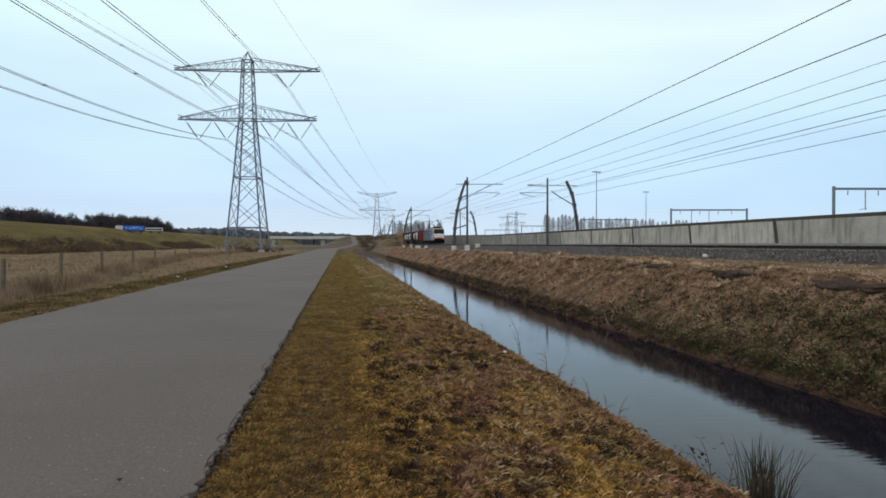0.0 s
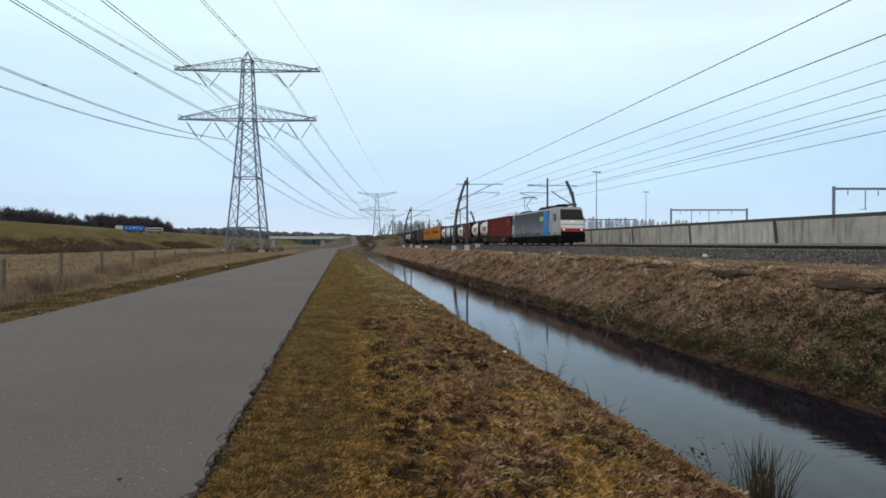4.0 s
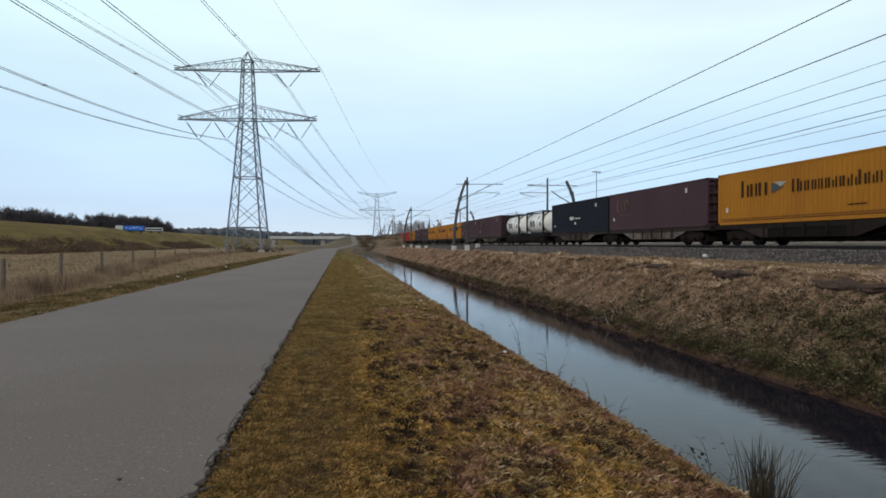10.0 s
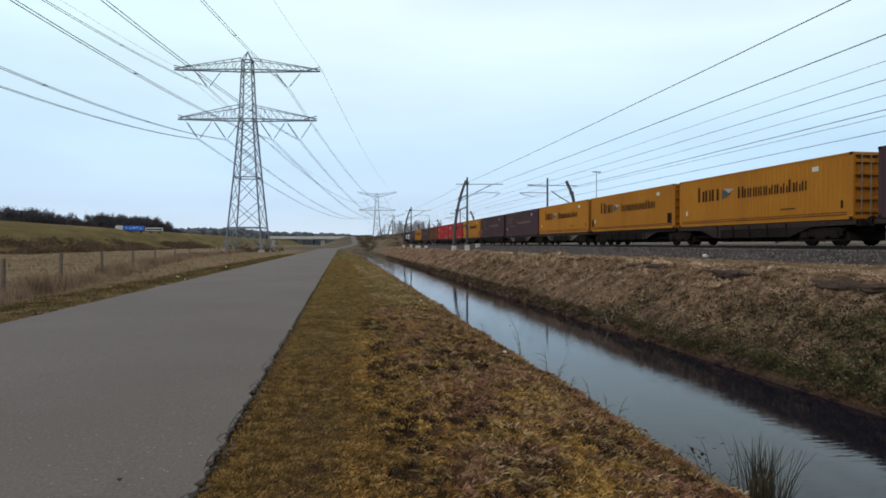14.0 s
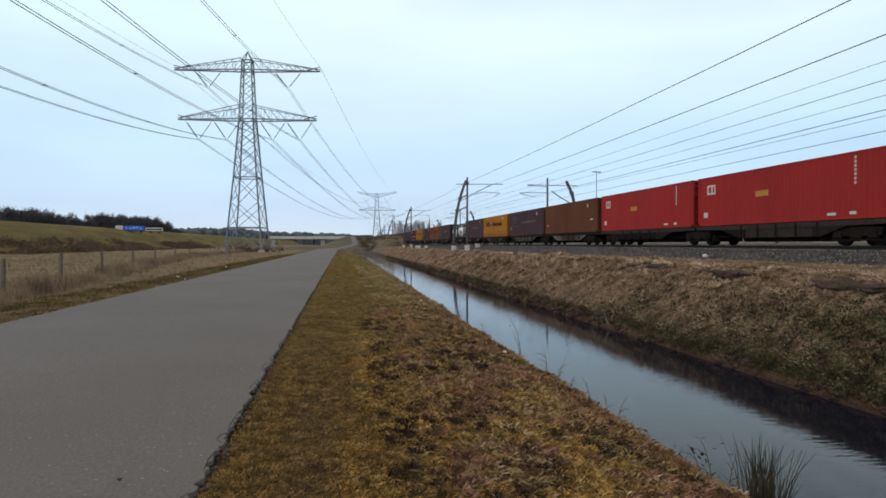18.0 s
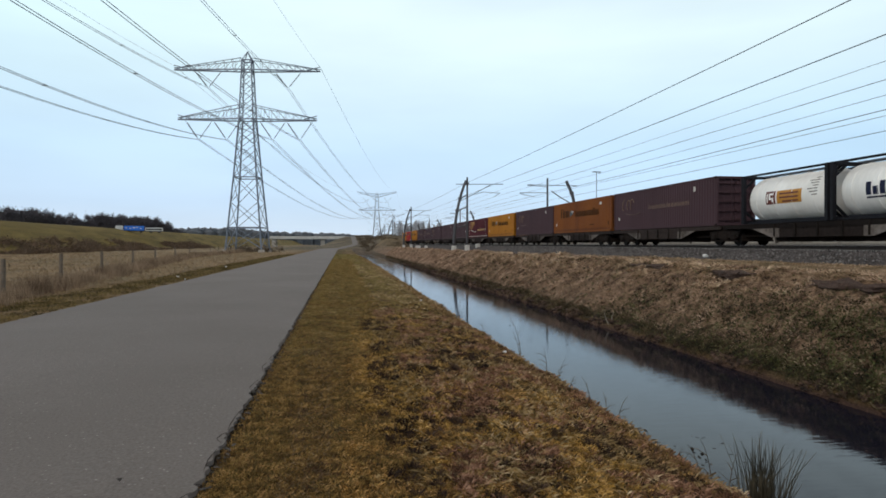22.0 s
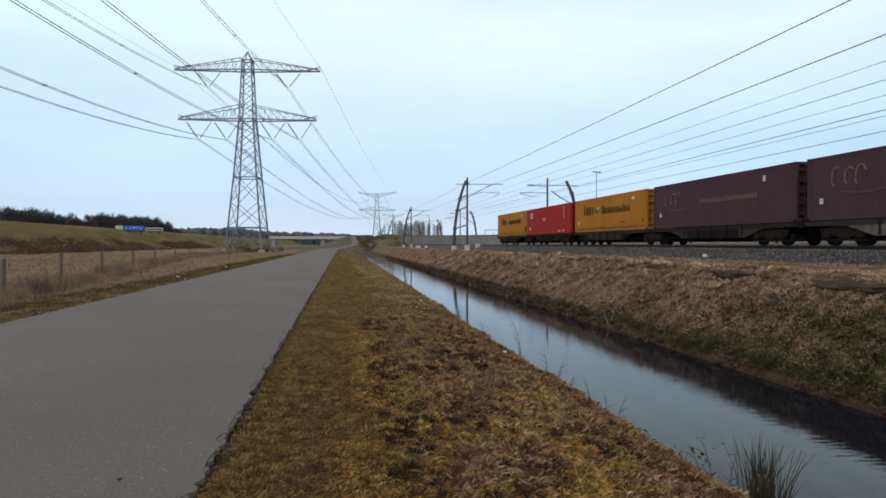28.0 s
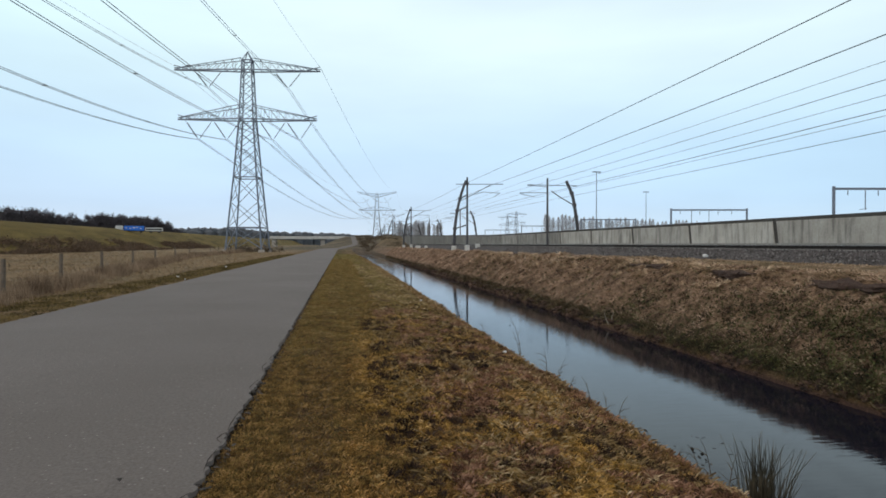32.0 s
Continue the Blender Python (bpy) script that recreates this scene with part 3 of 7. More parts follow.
def make_pylon(upturn=0.0):
    top = thing("electricity_pylon", pose(0, 0, 0), "tall galvanised steel lattice pylon with two cross-arms", "pylon", "pylons of the power line")
    for sx, sy in ((-1, -1), (1, -1), (1, 1), (-1, 1)):
        bm = B()
        for (z0, w0), (z1, w1) in zip(LEGS, LEGS[1:]):
            beam(bm, (sx * w0, sy * w0, z0), (sx * w1, sy * w1, z1), 0.23 if z0 < 25 else 0.17)
        part("leg", bm, GALV, top)
        bm = B()
        box(bm, sx * 3.45 - 0.5, sx * 3.45 + 0.5, sy * 3.45 - 0.5, sy * 3.45 + 0.5, -0.6, 0.35, 0.05)
        part("footing", bm, CONCRETE, top)
    levels = (0.6, 4.7, 9.6, 14.5, 17.8, 20.8, 23.4, 25.9, 27.9, 29.8, 31.8, 33.7, 35.6, 37.5)
    for side in range(4):
        rot = Matrix.Rotation(side * math.pi / 2, 4, "Z")
        for z0, z1 in zip(levels, levels[1:]):
            a, b = half_at(z0), half_at(z1)
            w = 0.10 if z0 < 25 else 0.085
            for p, q in (((-a, -a, z0), (b, -b, z1)), ((a, -a, z0), (-b, -b, z1))):
                part("brace", beam(B(), rot @ Vector(p), rot @ Vector(q), w), GALV, top)
            if z1 in (4.7, 14.5, 25.9, 35.6, 37.5):
                part("brace", beam(B(), rot @ Vector((-b, -b, z1)), rot @ Vector((b, -b, z1)), 0.2), GALV, top)
    bm = B()
    for sx, sy in ((-1, -1), (1, -1), (1, 1), (-1, 1)):
        beam(bm, (sx * 0.9, sy * 0.9, 37.5), (0, 0, PYLON_H), 0.14)
    part("peak", bm, GALV, top)
    for z, reach, peak, lift in ((25.9, 13.5, 2.4, 0.0), (35.6, 14.2, 1.9, upturn)):
        for s in (-1, 1):
            bm = B()
            b = half_at(z)
            tip = Vector((s * reach, 0, z + 0.9 + lift))
            n = 8
            for sy in (-1, 1):
                lo = [Vector((s * (b + (reach - b) * k / n), sy * b * (1 - 0.93 * k / n), z + lift * k / n)) for k in range(n + 1)]
                hi = [Vector((s * (b + (reach - b) * k / n), sy * b * (1 - 0.93 * k / n), z + peak * (1 - k / n) + 0.35 + lift * k / n)) for k in range(n + 1)]
                beam(bm, lo[0], lo[-1], 0.21)
                beam(bm, hi[0], hi[-1], 0.12)
                for k in range(n):
                    beam(bm, lo[k], hi[k], 0.06)
                    beam(bm, hi[k], lo[k + 1], 0.06)
            for k in range(1, n):
                x = s * (b + (reach - b) * k / n)
                w = b * (1 - 0.93 * k / n)
                beam(bm, (x, -w, z + lift * k / n), (x, w, z + lift * k / n), 0.07)
            beam(bm, (s * (reach - 2.6), 0, z + 0.2 + lift * 0.8), tip, 0.14)
            part("cross_arm", bm, GALV, top)
    for x, z in PHASES:
        zt = 25.9 if z < 26 else 35.6
        for s in (-1, 1):
            bm = B()
            a, b = Vector((x + s * 2.6, 0, zt - 0.15)), Vector((x + s * 0.12, 0, z + 0.1))
            rod(bm, a, b, 0.035, 6)
            for k in range(4, 24):
                p = a.lerp(b, k / 26)
                rod(bm, p - (b - a).normalized() * 0.035, p + (b - a).normalized() * 0.035, 0.13, 8)
            part("insulator_string", bm, INSULATOR, top)
    return top


PYLON_0, PYLON_1, PYLON_2 = Vector((-35.3, -15.6, 0)), Vector((-18.1, 126.7, 0)), Vector((29.9, 524.4, 0))
LINE = (PYLON_2 - PYLON_1)
TURN = math.degrees(math.atan2(LINE.y, LINE.x)) - 90
pylon = make_pylon()
pylon.matrix_basis = pose(*PYLON_1, 0, 0, TURN)
copy_thing(pylon, pose(*PYLON_0, 0, 0, TURN))
far_pylon = make_pylon(3.4)
far_pylon.matrix_basis = pose(*PYLON_2, 0, 0, TURN)
far_pylon.scale = (1.15, 1.15, 1.15)
copy_thing(far_pylon, pose(*(PYLON_2 + LINE * 0.97), 0, 0, TURN)).scale = (1.15, 1.15, 1.15)
far_line = [copy_thing(pylon, pose(x, y, 0, 0, 0, t)) for x, y, t in ((175, 606, 12), (186, 680, 12))]
for ob in far_line:
    ob.scale = (0.82, 0.82, 0.88)
    tagged(ob, "distant galvanised steel lattice pylon of another power line", "pylon", "pylons of the far power line")


def span(a, b, sag, n=30):
    return [a.lerp(b, k / n) - Vector((0, 0, 4 * sag * (k / n) * (1 - k / n))) for k in range(n + 1)]


def conductors():
    side = Vector((LINE.y, -LINE.x, 0)).normalized()
    posts = [PYLON_0, PYLON_1, PYLON_2, PYLON_2 + LINE * 0.97]
    sags, grow = (3.77, 7.8, 7.8), (1.0, 1.0, 1.15, 1.15)
    for i, (p, q) in enumerate(zip(posts, posts[1:])):
        for (x, z), near_sag in zip(PHASES, NEAR_SAG):
            sag = near_sag if i == 0 else sags[i]
            wire = thing("conductor_bundle", pose(0, 0, 0), "twin overhead conductor with spacers, hung between pylons", "power line", "conductors of the power line")
            for d in (-0.2, 0.2):
                bm = B()
                pts = span(p + side * (x * grow[i] + d) + Vector((0, 0, z * grow[i])), q + side * (x * grow[i + 1] + d) + Vector((0, 0, z * grow[i + 1])), sag, 36)
                tube(bm, pts, 0.034 if i == 0 else 0.04, 5)
                part("conductor", bm, WIRE, wire)
            if i < 2:
                mid = span(p + side * x * grow[i] + Vector((0, 0, z * grow[i])), q + side * x * grow[i + 1] + Vector((0, 0, z * grow[i + 1])), sag, 36)
                for k in range(3, 36, 6):
                    bm = B()
                    d = (mid[k + 1] - mid[k]).normalized()
                    beam(bm, mid[k] - side * 0.26, mid[k] + side * 0.26, 0.09)
                    part("spacer", bm, MAST_STEEL, wire)
        for x, z in EARTHS:
            bm = B()
            tube(bm, span(p + side * x * grow[i] + Vector((0, 0, z * grow[i] + (3.9 if i > 1 else 0))), q + side * x * grow[i + 1] + Vector((0, 0, z * grow[i + 1] + (3.9 if i > 0 else 0))), sags[i] * 0.8, 36), 0.018 if i == 0 else 0.03, 5)
            tagged(part("earth_wire", bm, WIRE), "thin earth wire strung between the pylon tips", "power line", "earth wires")


conductors()


# ---- catenary of the freight line ----
def strip(bm, pts, w):
    for a, b in zip(pts, pts[1:]):
        beam(bm, a, b, w)
    return bm


def near_mast(y, dx=0.0, curve_out=16.2):
    """A straight post with a bowed strut leaning on it, and arms over the first track."""
    m = thing("catenary_mast", pose(18.5 + dx, y, 0.5), "dark steel catenary mast with a bowed strut and arms", "mast", "catenary masts")
    h = 10.9
    part("post", rod(B(), (0, 0, -0.3), (0, 0, h), 0.17, 10, 0.13), MAST_STEEL, m)
    bow = [(curve_out - 18.2 + (18.0 - curve_out) * (k / 12) ** 2.4, 0, -0.3 + (h - 0.2) * k / 12) for k in range(13)]
    part("bowed_strut", tube(B(), bow, [0.24 - 0.06 * k / 12 for k in range(13)], 10), MAST_STEEL, m, "bowed tubular strut")
    for k in (4, 7, 9):
        part("brace", rod(B(), bow[k], (0, 0, bow[k][2] + 0.55), 0.09, 8), MAST_STEEL, m)
        part("clamp", rod(B(), Vector(bow[k]) - Vector((0, 0, 0.16)), Vector(bow[k]) + Vector((0, 0, 0.16)), 0.31, 10), MAST_STEEL, m)
    part("head_bracket", box(B(), -0.42, 0.22, -0.2, 0.2, h - 1.15, h - 0.75, 0.04), MAST_STEEL, m)
    bm = B()
    beam(bm, (-1.7, 0, 9.85), (5.5, 0, 9.95), 0.1)
    part("upper_arm", bm, GALV, m)
    bm = B()
    tube(bm, [(-1.35, 0, 7.2), (0.2, 0, 8.0), (3.5, 0, 9.8)], 0.06)
    part("stay", bm, GALV, m)
    bm = B()
    tube(bm, [(1.0, 0, 8.35), (2.4, 0, 8.75), (5.0, 0, 8.6), (4.2, 0, 8.1)], 0.05)
    part("steady_arm", bm, GALV, m)
    for x in (0, curve_out - 18.2):
        bm = B()
        box(bm, x - 0.32, x + 0.32, -0.32, 0.32, -0.9, 0.72 if x else 0.85, 0.05)
        part("footing", bm, CONCRETE_PALE, m, "pale concrete footing")
    return m


def far_mast(y, dx=0.0):
    m = thing("catenary_mast", pose(30.45 + dx, y, 0.5), "dark steel catenary mast with a bowed strut and arms", "mast", "catenary masts")
    h = 10.85
    part("post", rod(B(), (0, 0, -0.3), (0, 0, h), 0.17, 10, 0.13), MAST_STEEL, m)
    bow = [(5.0 - 1.5 * (k / 12) ** 1.6 - 0.55 * max(0.0, k / 12 - 0.8) / 0.2, 0, -0.3 + (h - 0.1) * k / 12) for k in range(13)]
    part("bowed_strut", tube(B(), bow, [0.28 - 0.06 * k / 12 for k in range(13)], 10), MAST_STEEL, m, "bowed tubular strut")
    for k in (6, 8, 10):
        part("clamp", rod(B(), Vector(bow[k]) - Vector((0, 0, 0.2)), Vector(bow[k]) + Vector((0, 0, 0.2)), 0.33, 10), MAST_STEEL, m)
    bm = B()
    beam(bm, (-3.1, 0, 9.8), (4.6, 0, 9.75), 0.1)
    beam(bm, (-3.1, 0, 9.7), (-0.1, 0, 9.55), 0.08)
    part("upper_arm", bm, GALV, m)
    bm = B()
    tube(bm, [(0.6, 0, 8.9), (2.0, 0, 8.0), (3.9, 0, 6.95)], 0.08)
    part("stay", bm, MAST_STEEL, m)
    bm = B()
    tube(bm, [(0, 0, 8.65), (-4.3, 0, 8.6), (-4.2, 0, 8.45), (-2.0, 0, 8.0)], 0.05)
    part("steady_arm", bm, GALV, m)
    bm = B()
    box(bm, -0.42, 0.42, -0.42, 0.42, -0.9, 0.8, 0.05)
    part("footing", bm, CONCRETE_PALE, m, "pale concrete footing")
    return m


near_mast(90.2)
far_mast(88.8)
for y, d in ((164, -0.1), (245, 1.6), (325, 4.0), (400, 7.0), (480, 10.0)):
    near_mast(y, d)
for y, d in ((174, 3.2), (235, 3.0), (312, 5.0), (390, 8.0), (460, 11.0)):
    far_mast(y, d)
for x, y in ((20.4, 91.6), (17.0, 140), (18.6, 136), (16.4, 131)):
    bm = B()
    box(bm, -0.32, 0.32, -0.32, 0.32, -0.7, 0.72, 0.05)
    ob = part("concrete_block", bm, CONCRETE_PALE)
    ob.matrix_basis = pose(x, y, max(float(ground_z(x, y)), 0.82 if x > 20 else -9.0))
    tagged(ob, "pale concrete footing block beside the track", "block", "concrete blocks")

for x, z, r, word in ((18.5, 10.46, 0.022, "feeder wire strung along the mast tops"), (22.75, 10.36, 0.026, "feeder wire over the first track"), (27.0, 10.7, 0.014, "thin return wire over the second track"),
                      (22.9, 8.5, 0.016, "messenger wire over the first track"), (27.05, 9.0, 0.014, "messenger wire over the second track"), (22.9, 7.22, 0.018, "contact wire over the first track"),
                      (34.9, 9.85, 0.018, "feeder wire beyond the barrier wall"), (27.05, 7.2, 0.018, "contact wire over the second track")):
    bm = B()
    posts = [-180, -90, 0, 90, 181, 258, 335, 410, 485]
    pts = []
    for a, b in zip(posts, posts[1:]):
        for k in range(6):
            u = k / 6
            pts.append((x, a + (b - a) * u, z + 0.12 - 4 * 0.16 * u * (1 - u)))
    tube(bm, pts, r, 5)
    tagged(part("overhead_wire", bm, WIRE), word, "wire", "overhead railway wires")


# ---- portals, lamps and woods beyond the wall ----
def portal(x, y, width, z, turn):
    p = thing("catenary_portal", pose(x, y, 1.2, 0, 0, turn), "grey steel catenary portal with hanging droppers", "portal", "catenary portals")
    h = z - 1.2
    for k in (0, 1):
        bm = B()
        box(bm, k * width - 0.18, k * width + 0.18, -0.16, 0.16, -0.5, h + 0.2, 0.03)
        part("post", bm, GALV, p)
    bm = B()
    box(bm, 0.2, width - 0.2, -0.14, 0.14, h - 0.34, h, 0.02)
    part("beam", bm, GALV, p)
    for i, f in enumerate((0.12, 0.27, 0.38, 0.5, 0.62, 0.8)):
        bm = B()
        d = (0.7, 2.9, 0.8, 2.9, 0.8, 0.7)[i]
        rod(bm, (width * f, 0, h - 0.4), (width * f, 0, h - 0.4 - d), 0.07, 6)
        if d > 1:
            beam(bm, (width * f - 0.9, 0, h - 0.4 - d), (width * f + 0.25, 0, h - 0.25 - d), 0.08)
        part("dropper", bm, GALV, p)


portal(75.6, 133.2, 17.6, 9.55, -9.35)
portal(73.0, 82.2, 17.6, 9.95, -9.35)
portal(76.5, 190, 17.6, 9.5, -9.35)
portal(78, 262, 17.6, 9.5, -9.35)
portal(80, 340, 17.6, 9.5, -9.35)
for x, y, h in ((52.9, 123, 15.4), (87.5, 168, 15.4)):
    p = thing("lamp_post", pose(x, y, 1.1), "tall slim galvanised lamp post", "lamp post", "lamp posts")
    part("pole", rod(B(), (0, 0, -0.2), (0, 0, h), 0.13, 8, 0.07), GALV, p)
    bm = B()
    box(bm, -0.9, 0.9, -0.2, 0.2, h, h + 0.2, 0.05)
    part("lamp_head", bm, GALV, p)


def make_tree(seed, height, mat, twigs=700, spread=0.32, dense=1.0, wood=None):
    """A bare tree: tapered trunk, limbs and a haze of fine twigs."""
    rng = random.Random(seed)
    t = thing("tree", pose(0, 0, 0), "bare winter tree with a dense twiggy crown", "tree", "bare trees")
    lean = rng.uniform(-0.03, 0.03)
    trunk = [(lean * z * height, 0.02 * math.sin(3 * z) * height, z * height * 0.9) for z in (-0.03, 0.15, 0.35, 0.55, 0.75, 0.9, 1.0)]
    part("trunk", tube(B(), trunk, [height * r for r in (0.020, 0.016, 0.013, 0.010, 0.007, 0.004, 0.001)], 6), wood or BARK, t)
    bm = B()
    ends = []
    for k in range(13):
        f = 0.22 + 0.7 * k / 13
        a = k * 2.4 + rng.uniform(-0.4, 0.4)
        r = spread * height * (1.1 - abs(f - 0.5) * 1.2) * rng.uniform(0.75, 1.1)
        p0 = Vector((lean * f * height, 0, f * height * 0.9))
        p1 = p0 + Vector((math.cos(a) * r * 0.5, math.sin(a) * r * 0.5, r * 0.45))
        p2 = p0 + Vector((math.cos(a) * r * 0.9, math.sin(a) * r * 0.9, r * 1.05))
        tube(bm, [p0, p1, p2], [height * 0.006, height * 0.004, height * 0.001], 5)
        ends += [p1, p2, p1.lerp(p2, 0.5)]
    part("limbs", bm, wood or BARK, t)
    # sprays of fine twigs, gathered round the limbs' ends inside a rounded outline
    verts, faces = [], []
    top = spread * height
    sprays = []
    while len(sprays) < 46:
        p = Vector((rng.uniform(-1, 1), rng.uniform(-1, 1), rng.uniform(-1, 1)))
        if 0.30 < p.length < 1:
            sprays.append(Vector((p.x * top, p.y * top, height * (0.58 + 0.36 * p.z))))
    sprays += ends
    for _ in range(twigs):
        if spread < 0.2:
            # columnar crown: fine upright twigs all along the stem
            f = rng.uniform(0.10, 1.0)
            r = top * min(1.0, 6.0 * (1.03 - f), 0.45 + 2.0 * f) * 0.62
            c = Vector((rng.gauss(0, r), rng.gauss(0, r), height * f * 0.93))
            d = Vector((c.x * 0.15, c.y * 0.15, 1)).normalized() * height * rng.uniform(0.03, 0.08)
            w = Vector((rng.gauss(0, 1), rng.gauss(0, 1), 0)).normalized() * height * 0.0022 * dense
            o = len(verts)
            verts += [tuple(c - w), tuple(c + w), tuple(c + d)]
            faces.append((o, o + 1, o + 2))
            continue
        c = rng.choice(sprays) + Vector((rng.gauss(0, 1), rng.gauss(0, 1), rng.gauss(0, 1.0))) * top * 0.13
        d = Vector((c.x * 0.10 + rng.gauss(0, 0.4), c.y * 0.10 + rng.gauss(0, 0.4), rng.uniform(0.0, 0.9))).normalized() * height * rng.uniform(0.03, 0.06)
        w = Vector((rng.gauss(0, 1), rng.gauss(0, 1), rng.gauss(0, 0.4))).normalized() * height * 0.0045 * dense
        o = len(verts)
        verts += [tuple(c - w), tuple(c + w), tuple(c + d + w * 0.3), tuple(c + d * 0.6 - w * 2.0)]
        faces += [(o, o + 1, o + 2), (o, o + 2, o + 3)]
    link("crown", arrays("crown", verts, faces), mat, t)
    return t


def woods():
    rng = random.Random(11)
    kinds = [make_tree(s, 10.0, TWIG, 5200, 0.34, 1.5) for s in (1, 2, 3)]
    used = set()

    def put(kind, x, y, h, z):
        m = pose(x, y, z, 0, 0, rng.uniform(0, 360)) @ Matrix.Diagonal((h / 10, h / 10, h / 10, 1))
        if kind not in used:
            used.add(kind)
            kind.matrix_basis = m
            return kind
        ob = copy_thing(kind, pose(x, y, z, 0, 0, rng.uniform(0, 360)))
        ob.scale = (h / 10,) * 3
        return ob
    # along the highway, beyond the bank
    for k in range(70):
        f = k / 69
        x, y = -141 + 45 * f + rng.uniform(-6, 6), 236 + 12 * f + rng.uniform(-8, 8)
        put(kinds[k % 3], x, y, (13.2 - 1.4 * f - 3.6 * max(0, f - 0.72) / 0.28) * rng.uniform(0.93, 1.04), 0.4)
    for k in range(44):
        f = k / 43
        x, y = -96.0 + 21 * f + rng.uniform(-2, 2), 270 - 4 * f + rng.uniform(-9, 9)
        put(kinds[k % 3], x, y, (12.0 - 1.2 * f) * rng.uniform(0.9, 1.04), 0.4)
    for x, y, h in ((-71, 266, 9.6), (-69.5, 268, 8.4), (-67, 270, 7)):
        put(kinds[1], x, y, h, 0.4)
    pale = [make_tree(s, 10.0, TWIG_GREY, 1500, 0.07, 1.3, TWIG_GREY) for s in (7, 8, 9)]
    # a row of slim pale trees beyond the wall
    for k in range(38):
        f = k / 37
        x, y = 88 + 56 * f + rng.uniform(-0.5, 0.5), 258 - 24 * f + rng.uniform(-1, 1)
        ob = put(pale[k % 3], x, y, (13.4 - 3.4 * f) * rng.uniform(0.92, 1.05), 1.0)
        tagged(ob, "slim bare tree in a planted row", "tree", "row of slim bare trees")
    for k in range(30):
        x, y = 36 + 31 * k / 29 + rng.uniform(-0.7, 0.7), rng.uniform(398, 432)
        ob = put(pale[k % 3], x, y, rng.uniform(12.5, 17.5), 1.0)
        tagged(ob, "slim bare tree in a planted row", "tree", "row of slim bare trees")
    # the woods on the horizon
    verts, faces = [], []
    for k in range(1500):
        a = -1.35 + 2.6 * k / 1500
        d = 900 + 160 * math.sin(a * 5.0)
        x, y = d * math.sin(a) + rng.uniform(-15, 15), d * math.cos(a) + rng.uniform(-15, 15)
        h = (14 + 5 * noise.noise((a * 9, 0, 2)) + rng.uniform(-1.0, 1.5)) * (1.3 - 0.25 * float(smoothstep(-0.17, -0.04, a))) * (1 if a < 0.02 else 0.55)
        w = rng.uniform(3, 7)
        o = len(verts)
        n = 7
        for q in range(n):
            b = q * math.tau / n
            verts.append((x + w * math.cos(b), y + w * math.sin(b), 0))
            verts.append((x + w * 1.1 * math.cos(b), y + w * 1.1 * math.sin(b), h * rng.uniform(0.78, 0.93)))
        verts.append((x, y, h))
        for q in range(n):
            r = (q + 1) % n
            faces.append((o + 2 * q, o + 2 * r, o + 2 * r + 1, o + 2 * q + 1))
            faces.append((o + 2 * q + 1, o + 2 * r + 1, o + 2 * n))
    tagged(link("distant_woods", arrays("distant_woods", verts, faces), WOODS), "dark woods along the horizon", "woods", kind="stuff")


woods()


def bushes():
    """Dark brambles along the foot of the highway bank, and scrub on the mound."""
    rng = random.Random(4)
    verts, faces = [], []

    def clump(x, y, z, w, h, n):
        for _ in range(n):
            a = rng.uniform(0, math.tau)
            r = w * rng.random() ** 0.5
            c = Vector((x + r * math.cos(a), y + r * math.sin(a), z + rng.random() * h * (1 - 0.6 * (r / w) ** 2)))
            d = Vector((rng.gauss(0, 1), rng.gauss(0, 1), rng.uniform(0.2, 1.3))).normalized() * rng.uniform(0.35, 0.8)
            s = Vector((rng.gauss(0, 1), rng.gauss(0, 1), rng.gauss(0, 1))).normalized() * 0.075
            o = len(verts)
            verts.extend([tuple(c - s), tuple(c + s), tuple(c + d)])
            faces.append((o, o + 1, o + 2))
    for k in range(230):
        y = 62 + 170 * (k / 230) + rng.uniform(-2, 2)
        x = -47.5 + rng.uniform(-5.5, 2.5)
        if noise.noise((y * 0.06, 3.3, 0)) < -0.12:
            continue
        clump(x, y, float(ground_z(x, y)) - 0.2, rng.uniform(1.2, 2.6), rng.uniform(0.7, 2.0) * (0.75 + 0.9 * noise.noise((y * 0.07, 8.1, 1))), 210)
    m = material("brown brambles", (0.13, 0.085, 0.054), 0.95, var=0.3, big=0.2, fine=3, per_piece=0.5, islands=True, bump=0)
    tagged(link("brambles", arrays("brambles", verts, faces), m), "dark leafless brambles at the foot of the bank", "shrubs", kind="stuff")
    verts, faces = [], []
    for k in range(26):
        x, y = -18.1 + rng.uniform(-5, 6), 126.7 + rng.uniform(-5, 5)
        clump(x, y, float(ground_z(x, y)) - 0.2, rng.uniform(0.5, 1.3), rng.uniform(0.8, 2.6), 46)
    for k in range(210):
        y = rng.uniform(166, 330)
        x = rng.uniform(7, 18)
        clump(x, y, float(ground_z(x, y)) - 0.2, rng.uniform(0.8, 1.8), rng.uniform(0.3, 0.9), 60)
    m = material("brown scrub", (0.10, 0.073, 0.048), 0.95, var=0.3, big=0.2, fine=3, per_piece=0.5, islands=True, bump=0)
    tagged(link("scrub", arrays("scrub", verts, faces), m), "brown winter scrub on the mound and round a pylon", "shrubs", kind="stuff")


bushes()


